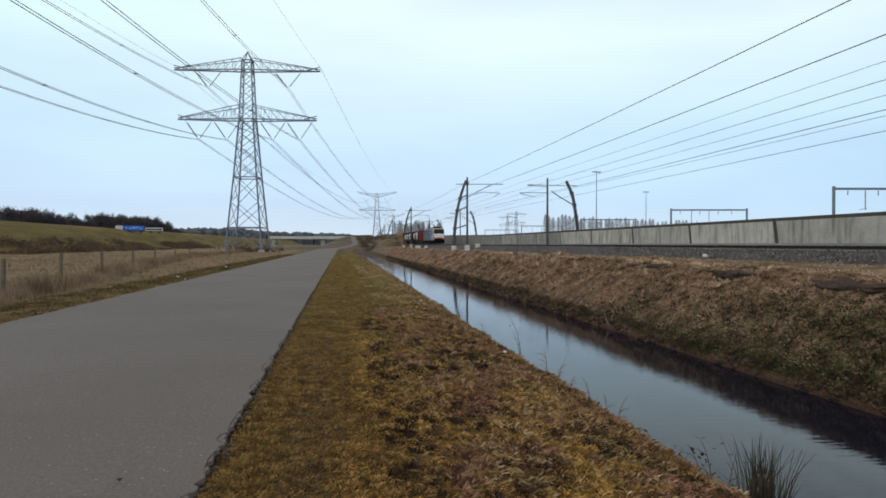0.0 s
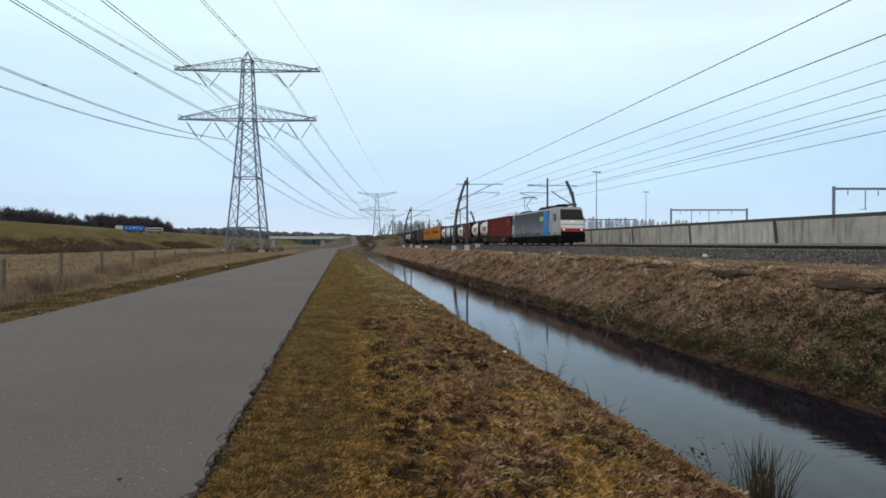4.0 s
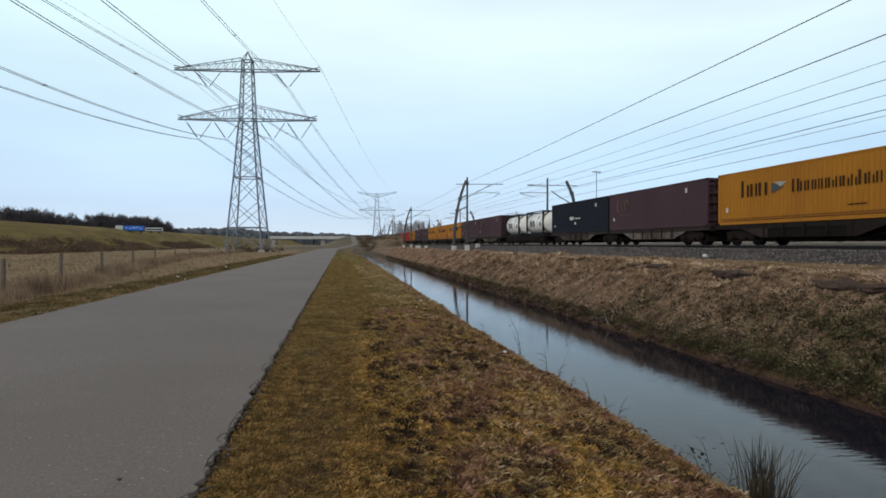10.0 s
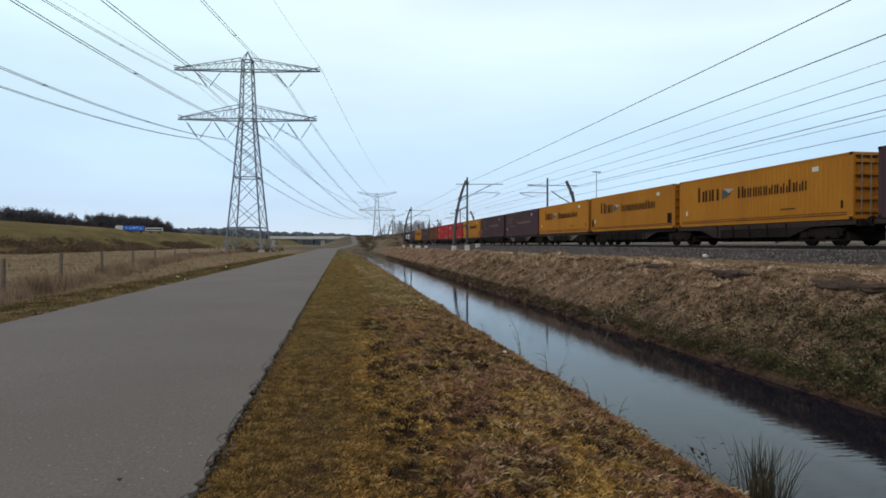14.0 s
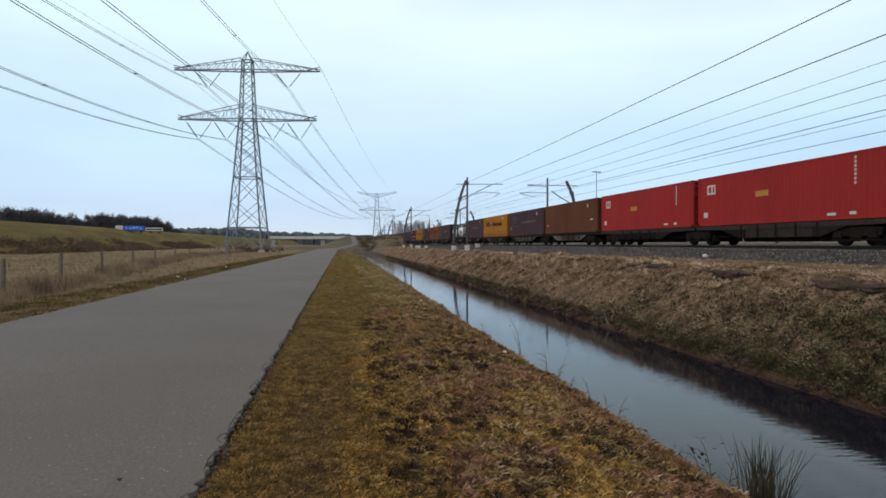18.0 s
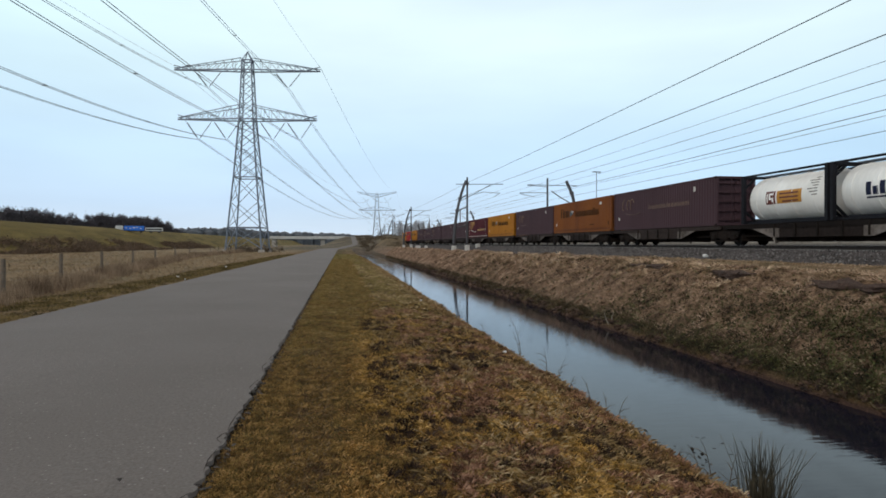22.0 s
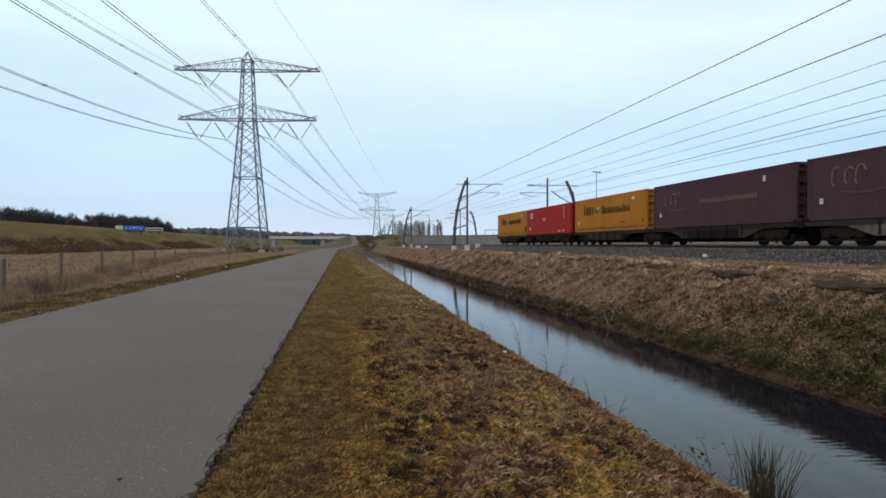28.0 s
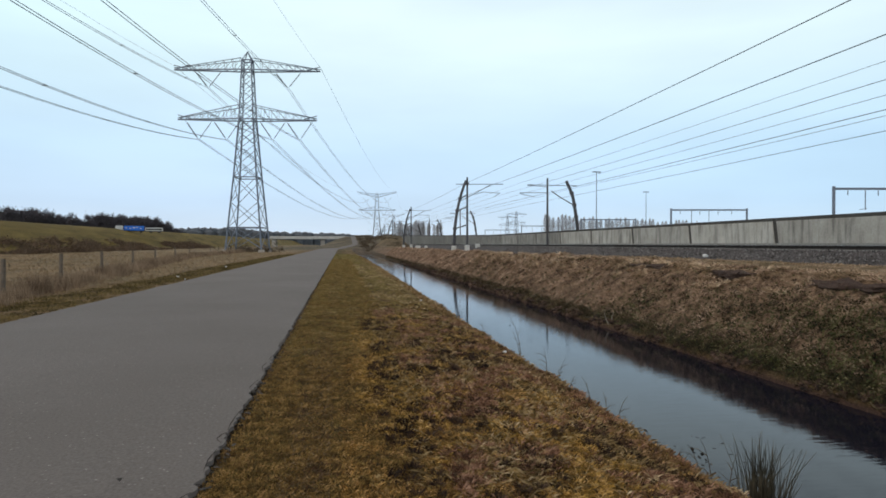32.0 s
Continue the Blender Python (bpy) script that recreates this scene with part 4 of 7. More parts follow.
# ---- left side: fence, lorry, viaduct ----
def fence():
    f = thing("fence", pose(0, 0, 0), "weathered wooden post and wire field fence", "fence")
    pts = []
    for k, y in enumerate((3.2, 8.6, 14.3, 20.3, 26.3, 33.5, 42.0, 52.3, 66.5, 82.5, 97, 112, 127, 142)):
        x = -9.95 - 0.145 * (y - 20.3) if y < 83 else -18.98 - 0.02 * (y - 82.5)
        z = float(ground_z(x, y))
        lean = 0.03 * math.sin(k * 2.3)
        bm = B()
        rod(bm, (0, 0, -0.3), (lean, lean * 0.5, 1.22 + 0.05 * math.sin(k * 1.7)), 0.075, 8, 0.065)
        ob = part("post", bm, WOOD_POST, f)
        ob.location = (x, y, z)
        pts.append((x, y, z))
    for h in (0.25, 0.5, 0.75, 0.98, 1.12):
        bm = B()
        tube(bm, [(p[0] + 0.08, p[1], p[2] + h) for p in pts], 0.002, 4)
        part("wire", bm, MAST_STEEL, f)


fence()


def lorry():
    blue = material("blue tarpaulin", (0.03, 0.16, 0.62), 0.6, var=0.1)
    pale = material("pale trailer panel", (0.55, 0.55, 0.53), 0.7)
    dark = material("dark lorry chassis", (0.03, 0.03, 0.03), 0.8)
    t = thing("lorry", pose(-61.6, 190.5, 4.75, 0, 0, -73.4), "parked lorry with a blue tarpaulin body and pale trailer", "lorry")
    bm = B()
    box(bm, -1.2, 1.2, 0, 5.2, 0.6, 1.95, 0.08)
    part("cargo_body", bm, blue, t, "blue tarpaulin cargo body")
    bm = B()
    box(bm, -1.2, 1.2, 5.5, 10.2, 0.5, 1.5, 0.06)
    part("trailer_body", bm, pale, t, "pale trailer body")
    bm = B()
    box(bm, -1.22, -1.15, 5.7, 9.9, 0.8, 1.15)
    box(bm, 1.15, 1.22, 5.7, 9.9, 0.8, 1.15)
    part("trailer_band", bm, dark, t, "dark band along the trailer")
    bm = B()
    box(bm, -1.15, 1.15, -2.2, -0.2, 0.5, 2.0, 0.2)
    part("cab", bm, pale, t)
    rng = random.Random(2)
    for s in (-1, 1):
        bm = B()
        for k in range(5):
            y, z = 0.5 + 0.9 * k, rng.uniform(0.9, 1.4)
            box(bm, s * 1.2, s * 1.215, y, y + rng.uniform(0.25, 0.6), z, z + 0.28)
        part("tarpaulin_mark", bm, pale, t, "pale marking on the tarpaulin")
    bm = B()
    box(bm, -0.5, 0.5, -2, 10.0, 0.4, 0.62)
    part("chassis", bm, dark, t)
    for y in (-1.4, 1.2, 4.4, 7.0, 9.2):
        for s in (-1, 1):
            part("wheel", rod(B(), (s * 0.85, y, 0.45), (s * 1.15, y, 0.45), 0.45, 14), dark, t)


lorry()


def viaduct():
    v = thing("viaduct", pose(-30, 330, 0, 0, 0, 2), "pale concrete road viaduct on piers in the distance", "bridge")
    bm = B()
    box(bm, -6, 38, -6, 6, 4.0, 4.8, 0.1)
    part("deck", bm, CONCRETE_PALE, v)
    bm = B()
    box(bm, -6, 38, -6.2, -5.9, 4.8, 5.4, 0.05)
    part("parapet", bm, CONCRETE_PALE, v)
    for x in (-4, 20.5, 33):
        bm = B()
        box(bm, x - 1.1, x + 1.1, -4.5, 4.5, -1, 4.0, 0.1)
        part("pier", bm, CONCRETE, v)


viaduct()


# ---- the train ----
TRACK_X = TRACKS[0]
MOVERS = []


def train_y(offset, t):
    """Where along the track a point of the train stands, offset metres behind its head."""
    return 145.85 + offset - (21.318 * t + 0.03 * t * t) - 3.56


def moving(ob, offset, z=0.0):
    MOVERS.append((ob, offset, RAIL_Z + z))
    ob.matrix_basis = pose(TRACK_X, train_y(offset, 0), RAIL_Z + z)
    return ob


STEEL_DARK = material("sooty wagon steel", (0.014, 0.012, 0.011), 0.9, var=0.3, big=1.2, dirt=(0.03, 0.018, 0.013), spec=0.06)
WAGON_GREY = material("grey-brown wagon sill", (0.024, 0.018, 0.016), 0.85, var=0.25, big=0.45, fine=6, dirt=(0.025, 0.018, 0.016), dirt_amount=0.9, per_piece=0.75, spec=0.1)
WHEEL = material("wheel steel", (0.012, 0.011, 0.011), 0.8, 0.1, var=0.3, spec=0.1)
LETTER_DARK = material("dark lettering paint", (0.018, 0.011, 0.007), 0.8, var=0.15, spec=0.1)
LETTER_PALE = material("pale lettering paint", (0.6, 0.58, 0.52), 0.6, var=0.15)
LETTER_BROWN = material("faded brown lettering", (0.042, 0.022, 0.010), 0.8, var=0.35, spec=0.1)
LETTER_NAVY = material("navy lettering paint", (0.018, 0.022, 0.05), 0.7, var=0.15, spec=0.1)
WAGON_PALE = material("dusty grey wagon steel", (0.16, 0.138, 0.126), 0.85, var=0.25, big=0.9, fine=6, dirt=(0.05, 0.04, 0.034), dirt_amount=0.9, per_piece=0.5, spec=0.1)
WAGON_DUST = material("dusty tan wagon sill", (0.15, 0.112, 0.085), 0.85, var=0.25, big=0.7, fine=6, dirt=(0.045, 0.034, 0.028), dirt_amount=0.9, per_piece=0.4, spec=0.1)
LETTER_CREAM = material("cream lettering paint", (0.52, 0.31, 0.11), 0.6, var=0.15)
LETTER_TAN = material("faded tan lettering", (0.17, 0.112, 0.082), 0.7, var=0.3)
FLAG_BLUE = material("blue-grey flag paint", (0.055, 0.065, 0.07), 0.6, var=0.2)
FLAG_WHITE = material("white flag paint", (0.36, 0.36, 0.33), 0.6, var=0.15)
FRAME_DARK = material("dark tank frame", (0.013, 0.013, 0.017), 0.7, var=0.2, spec=0.15)
FRAME_BLUE = material("blue tank frame", (0.022, 0.024, 0.10), 0.7, var=0.2, spec=0.15)
TANK_WHITE = material("white tank cladding", (0.88, 0.87, 0.84), 0.4, var=0.05, big=0.8, fine=5, dirt=(0.6, 0.57, 0.52), dirt_amount=0.5, bump=0.04, streaks=True)
LABEL_GREY = material("grey label plate", (0.20, 0.185, 0.165), 0.7, var=0.2)
ORANGE = material("orange label", (0.50, 0.23, 0.03), 0.6, var=0.15)
RED_MARK = material("red mark", (0.13, 0.03, 0.022), 0.6, var=0.15)


def paint(name, base, dirt, amount=0.55):
    return material(name, base, 0.7, spec=0.14, var=0.05, big=0.30, fine=7, dirt=dirt, dirt_amount=amount, bump=0.05, per_piece=0.06, streaks=True)


YELLOW = paint("faded yellow container paint", (0.40, 0.165, 0.0146), (0.25, 0.094, 0.0152))
RUST = paint("rusty orange container paint", (0.228, 0.076, 0.01368), (0.1216, 0.038, 0.0152), 0.8)
RUST_BROWN = paint("rust-brown container paint", (0.135, 0.044, 0.0165), (0.075, 0.027, 0.015), 0.8)
PLUM = paint("faded dark plum container paint", (0.066, 0.036, 0.043), (0.044, 0.025, 0.029))
MAROON = paint("maroon container paint", (0.0874, 0.01368, 0.01976), (0.0456, 0.00912, 0.01368))
NAVY = paint("navy container paint", (0.00836, 0.01064, 0.02052), (0.01216, 0.01064, 0.01368))
BRICK_RED = paint("brick-red container paint", (0.125, 0.0168, 0.0132), (0.0988, 0.0152, 0.01368))
BRIGHT_RED = paint("bright red container paint", (0.3496, 0.02432, 0.0228), (0.2128, 0.01976, 0.01672))


def corrugated(y0, y1, x, z0, z1, depth, pitch=0.28):
    """One corrugated steel side in the y-z plane; depth goes towards the inside."""
    bm = B()
    s = 1 if x > 0 else -1
    n = max(1, round((y1 - y0) / pitch))
    p = (y1 - y0) / n
    line = []
    for k in range(n):
        a = y0 + k * p
        line += [(a, 0), (a + 0.3 * p, 0), (a + 0.5 * p, depth), (a + 0.8 * p, depth)]
    line.append((y1, 0))
    lo = [bm.verts.new((x - s * d, y, z0)) for y, d in line]
    hi = [bm.verts.new((x - s * d, y, z1)) for y, d in line]
    for i in range(len(line) - 1):
        bm.faces.new((lo[i], lo[i + 1], hi[i + 1], hi[i]))
    bm.normal_update()
    return bm


def bars(box_parent, mat, cells, name, label, side=-1.0, hw=1.25):
    """Flat painted marks on the side: cells of (y0, y1, z0, z1)."""
    bm = B()
    for y0, y1, z0, z1 in cells:
        x = side * (hw + 0.004)
        box(bm, x - 0.004, x + 0.004, y0, y1, z0, z1)
    return part(name, bm, mat, box_parent, label)


def word_cells(y_right, z, n, h, w, gap, rng, tall=(0,)):
    """A line of writing too small to read, as a row of upright bars; it runs towards smaller y."""
    out = []
    y = y_right
    for k in range(n):
        big = k in tall
        hh = h * (1.32 if big else 1.0)
        ww = w * rng.uniform(0.8, 1.12) * (1.15 if big else 1.0)
        # two slim uprights for each letter, the second often lower
        out += [(y - ww * 0.30, y, z, z + hh), (y - ww, y - ww * 0.72, z, z + hh * rng.choice((0.98, 0.98, 0.7)))]
        y -= ww + gap
    return out


def make_container(paint_mat, length, height, label, style, depth=0.02, group="containers on the train"):
    """A box container; its leading end is at y = 0, its deck at z = 0."""
    c = thing("shipping_container", pose(0, 0, 0), label, "container", group)
    hw = 1.25 if length > 13 else 1.22
    for s in (-1, 1):
        part("side_wall", corrugated(0.14, length - 0.14, s * (hw - 0.012), 0.16, height - 0.1, depth), paint_mat, c)
        bm = B()
        box(bm, s * hw - 0.06 * (s > 0), s * hw + 0.06 * (s < 0), 0.1, length - 0.1, 0.0, 0.17, 0.01)
        part("bottom_rail", bm, paint_mat, c)
        bm = B()
        box(bm, s * hw - 0.06 * (s > 0), s * hw + 0.06 * (s < 0), 0.1, length - 0.1, height - 0.11, height, 0.01)
        part("top_rail", bm, paint_mat, c)
        for y in (0.09, length - 0.09):
            bm = B()
            box(bm, s * (hw + 0.003) - 0.16 * (s > 0), s * (hw + 0.003) + 0.16 * (s < 0), y - 0.09, y + 0.09, 0.0, height, 0.015)
            part("corner_post", bm, paint_mat, c)
    bm = B()
    box(bm, -hw + 0.05, hw - 0.05, 0.05, length - 0.05, height - 0.07, height - 0.02)
    part("roof", bm, paint_mat, c)
    bm = B()
    box(bm, -hw + 0.05, hw - 0.05, 0.05, length - 0.05, 0.05, 0.14)
    part("floor", bm, STEEL_DARK, c)
    # the leading end: double doors with locking bars, on every box
    for s in (-1, 1):
        bm = B()
        box(bm, s * 0.02, s * (hw - 0.16), 0.20, 0.25, 0.14, height - 0.1, 0.01)
        for k in range(5):
            z = 0.30 + k * (height - 0.75) / 4
            box(bm, s * 0.06, s * (hw - 0.18), 0.07, 0.22, z, z + 0.16, 0.015)
        door = part("door", bm, paint_mat, c)
        for x in (0.3, 0.75):
            part("locking_bar", rod(B(), (s * x, 0.04, 0.12), (s * x, 0.04, height - 0.1), 0.022, 6), LABEL_GREY if "red" in label or "yellow" in label else paint_mat, door)
    for z0, z1, nm in ((0.0, 0.17, "door_sill"), (height - 0.14, height, "door_header")):
        bm = B()
        box(bm, -hw + 0.16, hw - 0.16, 0.02, 0.16, z0, z1, 0.01)
        part(nm, bm, paint_mat, c)
    bm = B()
    box(bm, -hw + 0.16, hw - 0.16, length - 0.1, length - 0.05, 0.1, height - 0.08, 0.01)
    part("rear_wall", bm, paint_mat, c)
    bm = B()
    for s in (-1, 1):
        for y in (0.08, length - 0.08):
            for z in (0.06, height - 0.06):
                box(bm, s * hw - 0.012, s * hw + 0.012, y - 0.085, y + 0.085, z - 0.06, z + 0.06)
    part("corner_castings", bm, STEEL_DARK, c)
    rng = random.Random(len(label) + int(length))
    L = length
    if style == "yellow":
        zc = height * 0.53
        bars(c, LETTER_BROWN, word_cells(L - 2.1, zc - 0.08, 3, 0.68, 0.62, 0.12, rng), "lettering", "dark block lettering", hw=hw)
        bm = B()
        x = -hw - 0.006
        v = [bm.verts.new(p) for p in ((x, L - 4.5, zc + 0.52), (x, L - 4.5, zc - 0.05), (x, L - 5.35, zc + 0.24))]
        bm.faces.new(v)
        part("flag", bm, FLAG_BLUE, c, "blue-grey pennant shape")
        bm = B()
        v = [bm.verts.new(p) for p in ((x - 0.002, L - 4.7, zc + 0.55), (x - 0.002, L - 5.6, zc + 0.48), (x - 0.002, L - 5.15, zc + 0.27))]
        bm.faces.new(v)
        part("flag", bm, FLAG_WHITE, c, "white pennant shape")
        bars(c, LETTER_BROWN, word_cells(L - 5.95, zc - 0.08, 12, 0.48, 0.37, 0.08, rng, (0, 9)), "lettering", "dark line of lettering", hw=hw)
        bars(c, LETTER_DARK, [(L - 0.62, L - 0.2, 0.42, 1.0)] if L > 13 and "dark hatch" in label else [(0.5, 0.62, 0.5, 0.85)], "hatch", "dark hatch", hw=hw)
        bars(c, LETTER_PALE, [(L - 0.95, L - 0.75, 0.7, 0.98), (1.9, 2.3, height - 0.62, height - 0.4)], "marks", "small pale marks", hw=hw)
        bars(c, RUST_BROWN, [(0.3, L - 0.3, 0.19, 0.23), (0.3, L - 0.3, 0.30, 0.33)], "rub_rail", "rust-stained rub rail", hw=hw)
        bars(c, LETTER_DARK, [(0.35, 0.85, 0.35, 1.0)] if "dark hatch" in label else [(3.4, 4.4, 0.62, 0.67)], "panel", "dark marking", hw=hw)
    elif style == "plum":
        z0 = height * 0.5
        tan = LETTER_TAN
        for k, (dy, hh) in enumerate(((0, 0.72), (0.72, 0.62), (1.3, 0.72))):
            y = L - 1.7 - dy
            bm = B()
            pts = [(-hw - 0.006, y + 0.2 * math.cos(a) - 0.05 * a, z0 + 0.45 + hh * 0.55 * math.sin(a)) for a in np.linspace(-1.9 + 0.3 * k, 2.0 + k * 0.4, 12)]
            tube(bm, pts, 0.038, 5)
            part("script_letter", bm, tan, c, "faded tan script shape")
        bm = B()
        tube(bm, [(-hw - 0.012, L - 2.0 - 2.4 * u, z0 - 0.2 - 0.14 * math.sin(u * 3.0)) for u in np.linspace(0, 1, 10)], 0.018, 5)
        part("swash", bm, tan, c, "faded tan swash")
        if "lettering" in label:
            bars(c, tan, word_cells(L - 5.6, z0 - 0.05, 16, 0.26, 0.26, 0.07, rng, (0, 8)), "lettering", "faded tan line of lettering", hw=hw)
        bars(c, LETTER_PALE, [(2.2, 2.42, height - 0.72, height - 0.42), (L - 1.0, L - 0.78, 0.75, 1.0)], "marks", "small pale marks", hw=hw)
    elif style == "maroon":
        z0 = height * 0.5
        for k, (dy, hh) in enumerate(((0, 1.15), (1.0, 1.0), (1.7, 1.15))):
            y = L - 2.3 - dy
            bm = B()
            pts = [(-hw - 0.008, y + 0.3 * math.cos(a) - 0.06 * a, z0 + 0.55 + hh * 0.5 * math.sin(a)) for a in np.linspace(-2.4 + k, 2.2 + k * 0.5, 14)]
            tube(bm, pts, 0.075, 5)
            part("script_letter", bm, LETTER_CREAM, c, "cream script shape")
        bm = B()
        tube(bm, [(-hw - 0.012, L - 1.9 - 4.1 * u, z0 - 0.42 + 0.17 * math.cos(u * 5.6 - 0.9)) for u in np.linspace(0, 1, 16)], 0.04, 5)
        part("swash", bm, LETTER_PALE, c, "pale swash")
        bars(c, LETTER_CREAM, word_cells(L - 7.0, z0 - 0.42, 15, 0.28, 0.26, 0.06, rng, (0, 7)), "lettering", "cream line of lettering", hw=hw)
        bars(c, LETTER_PALE, [(0.4, L - 0.4, 0.16, 0.22)], "sill_stripe", "pale stripe along the sill", hw=hw)
        for y in (1.25, L - 0.75):
            for i, ch in enumerate("VENT"):
                cu = bpy.data.curves.new("letter", "FONT")
                cu.body, cu.size, cu.align_x, cu.extrude = ch, 0.46, "CENTER", 0.003
                tmp = bpy.data.objects.new("letter", cu)
                me = bpy.data.meshes.new_from_object(tmp)
                bpy.data.objects.remove(tmp)
                ob = link("letter", me, LETTER_PALE, c, "pale painted capital letter")
                ob.matrix_basis = Matrix.Translation((-hw - 0.006, y, height - 0.75 - i * 0.55)) @ Euler((math.pi / 2, 0, -math.pi / 2)).to_matrix().to_4x4()
    elif style == "red":
        bars(c, LETTER_PALE, [(L - 1.75, L - 0.95, height - 1.05, height - 0.5)], "emblem", "white emblem plate", hw=hw)
        bars(c, BRIGHT_RED, [(L - 1.35, L - 1.1, height - 0.95, height - 0.6), (L - 1.66, L - 1.5, height - 0.95, height - 0.6)], "emblem_shape", "red shapes on the emblem", hw=hw + 0.004)
        bars(c, ORANGE, [(7.4, 8.4, 1.42, 1.72)], "label_plate", "orange label plate", hw=hw)
        bars(c, LETTER_PALE, [(1.9, 2.0, 1.5 + 0.18 * k, 1.62 + 0.18 * k) for k in range(7)] + [(3.0, 3.5, 0.2, 0.32), (1.9, 2.25, 0.2, 0.34), (L - 1.0, L - 0.6, 0.5, 0.8)], "marks", "small pale marks", hw=hw)
    elif style == "navy":
        bars(c, LETTER_PALE, [(7.6, 8.6, 1.2, 1.5), (6.0, 7.3, 1.25, 1.36), (7.0, 7.4, 0.75, 0.95), (2.3, 2.6, 2.15, 2.45), (L - 1.1, L - 0.85, 0.6, 0.85)], "marks", "pale painted marks", hw=hw)
    elif style == "plain":
        bars(c, LETTER_PALE, [(2.0, 2.22, height - 0.7, height - 0.42), (L - 1.0, L - 0.8, 0.75, 0.95), (1.0, 1.5, height * 0.36, height * 0.4)], "marks", "small pale marks", hw=hw)
    elif style == "brick":
        bars(c, LETTER_PALE, [(1.2, 1.45, height - 0.48, height - 0.42), (0.6, 1.5, height - 0.70, height - 0.65), (1.0, 1.15, 1.45, 1.58), (0.75, 1.0, 0.45, 0.57), (L - 3.2, L - 3.0, 1.0, 1.1)], "marks", "small pale marks", hw=hw)
        if L < 7:
            bars(c, LETTER_PALE, [(L - 1.0, L - 0.8, 0.9 + 0.2 * k, 1.02 + 0.2 * k) for k in range(6)], "marks", "column of pale marks", hw=hw)
    return c


def make_tank(label, frame_mat, mark, over=0.0, group="tank containers on the train"):
    """A twenty-foot tank container: white barrel with dished ends in an open steel frame."""
    t = thing("tank_container", pose(0, 0, 0), label, "tank container", group)
    L, H, hw, R, zc = 6.06, 2.6, 1.22, 1.19, 1.27
    bm = B()
    # the overhanging kind has its dished ends outside the frame
    dome = [(0.13, 0.02), (0.16, 0.4), (0.23, 0.75), (0.31, 0.95), (0.40, 1.08), (0.52, 1.16), (0.62, R)]
    prof = [(y - over, r) for y, r in dome] + [(L - y + over, r) for y, r in dome[::-1]]
    rings = [[bm.verts.new((r * math.cos(a), y, zc + r * math.sin(a))) for a in np.linspace(0, math.tau, 33)[:-1]] for y, r in prof]
    for a, b in zip(rings, rings[1:]):
        for k in range(32):
            bm.faces.new((a[k], a[(k + 1) % 32], b[(k + 1) % 32], b[k]))
    bm.faces.new(rings[0])
    bm.faces.new(rings[-1][::-1])
    bmesh.ops.recalc_face_normals(bm, faces=bm.faces[:])
    part("barrel", bm, TANK_WHITE, t, "white clad barrel", smooth=True)
    for y in (1.0, 2.4, 3.7, 5.0):
        bm = B()
        tube(bm, [((R + 0.006) * math.cos(a), y, zc + (R + 0.006) * math.sin(a)) for a in np.linspace(0, math.tau, 33)], 0.02, 4)
        part("band", bm, LABEL_GREY if mark == "block" else GALV if mark == "bands" else TANK_WHITE, t)
    for y in (0.09, L - 0.09):
        bm = B()
        for s in (-1, 1):
            box(bm, s * hw - 0.09, s * hw + 0.09, y - 0.09, y + 0.09, 0, H)
            beam(bm, (s * hw, y, 0.75), (s * 0.45, y, 0.08), 0.1)
            beam(bm, (s * hw, y, H - 0.7), (s * 0.5, y, H - 0.08), 0.1)
        box(bm, -hw, hw, y - 0.07, y + 0.07, 0, 0.16)
        box(bm, -hw, hw, y - 0.07, y + 0.07, H - 0.14, H)
        part("end_frame", bm, frame_mat, t)
    for s in (-1, 1):
        bm = B()
        box(bm, s * 1.0 - 0.06, s * 1.0 + 0.06, 0.1, L - 0.1, 0.0, 0.10)
        part("bottom_rail", bm, frame_mat, t)
        bm = B()
        box(bm, s * hw - 0.045, s * hw + 0.045, 0.1, L - 0.1, H - 0.1, H)
        part("top_rail", bm, frame_mat, t)
    bm = B()
    box(bm, -0.3, 0.3, 0.4, L - 0.4, H - 0.06, H - 0.02)
    part("walkway", bm, GALV, t)
    bm = B()
    box(bm, -0.8, 0.8, 0.5, L - 0.5, 0.02, 0.2)
    part("saddle", bm, FRAME_DARK, t)

    def wrap(y0, y1, a0, a1, mat, name, lbl, lift=0.012):
        bm = B()
        n = 6
        lo = [bm.verts.new(((R + lift) * math.cos(a), y0, zc + (R + lift) * math.sin(a))) for a in np.linspace(a0, a1, n)]
        hi = [bm.verts.new(((R + lift) * math.cos(a), y1, zc + (R + lift) * math.sin(a))) for a in np.linspace(a0, a1, n)]
        for i in range(n - 1):
            bm.faces.new((lo[i], hi[i], hi[i + 1], lo[i + 1]))
        part(name, bm, mat, t, lbl)
    m = math.pi
    if mark in ("orange", "orange_low"):
        wrap(1.75, 3.45, m - 0.28, m + 0.26, ORANGE, "label_plate", "orange label plate")
        for k in range(3):
            wrap(1.95, 3.25 - 0.2 * (k == 2), m - 0.18 + 0.16 * k, m - 0.11 + 0.16 * k, RED_MARK, "label_line", "dark red line", 0.018)
        wrap(3.55, 4.25, m - 0.29, m + 0.27, RED_MARK, "emblem", "dark red emblem square")
        for y0, y1, a0, a1 in ((3.68, 4.02, -0.20, -0.12), (3.9, 4.02, -0.12, 0.0), (3.68, 4.02, 0.0, 0.08), (3.68, 3.8, 0.08, 0.18), (4.1, 4.18, -0.2, 0.2)):
            wrap(y0, y1, m + a0, m + a1, TANK_WHITE, "emblem_shape", "white shape on the emblem", 0.018)
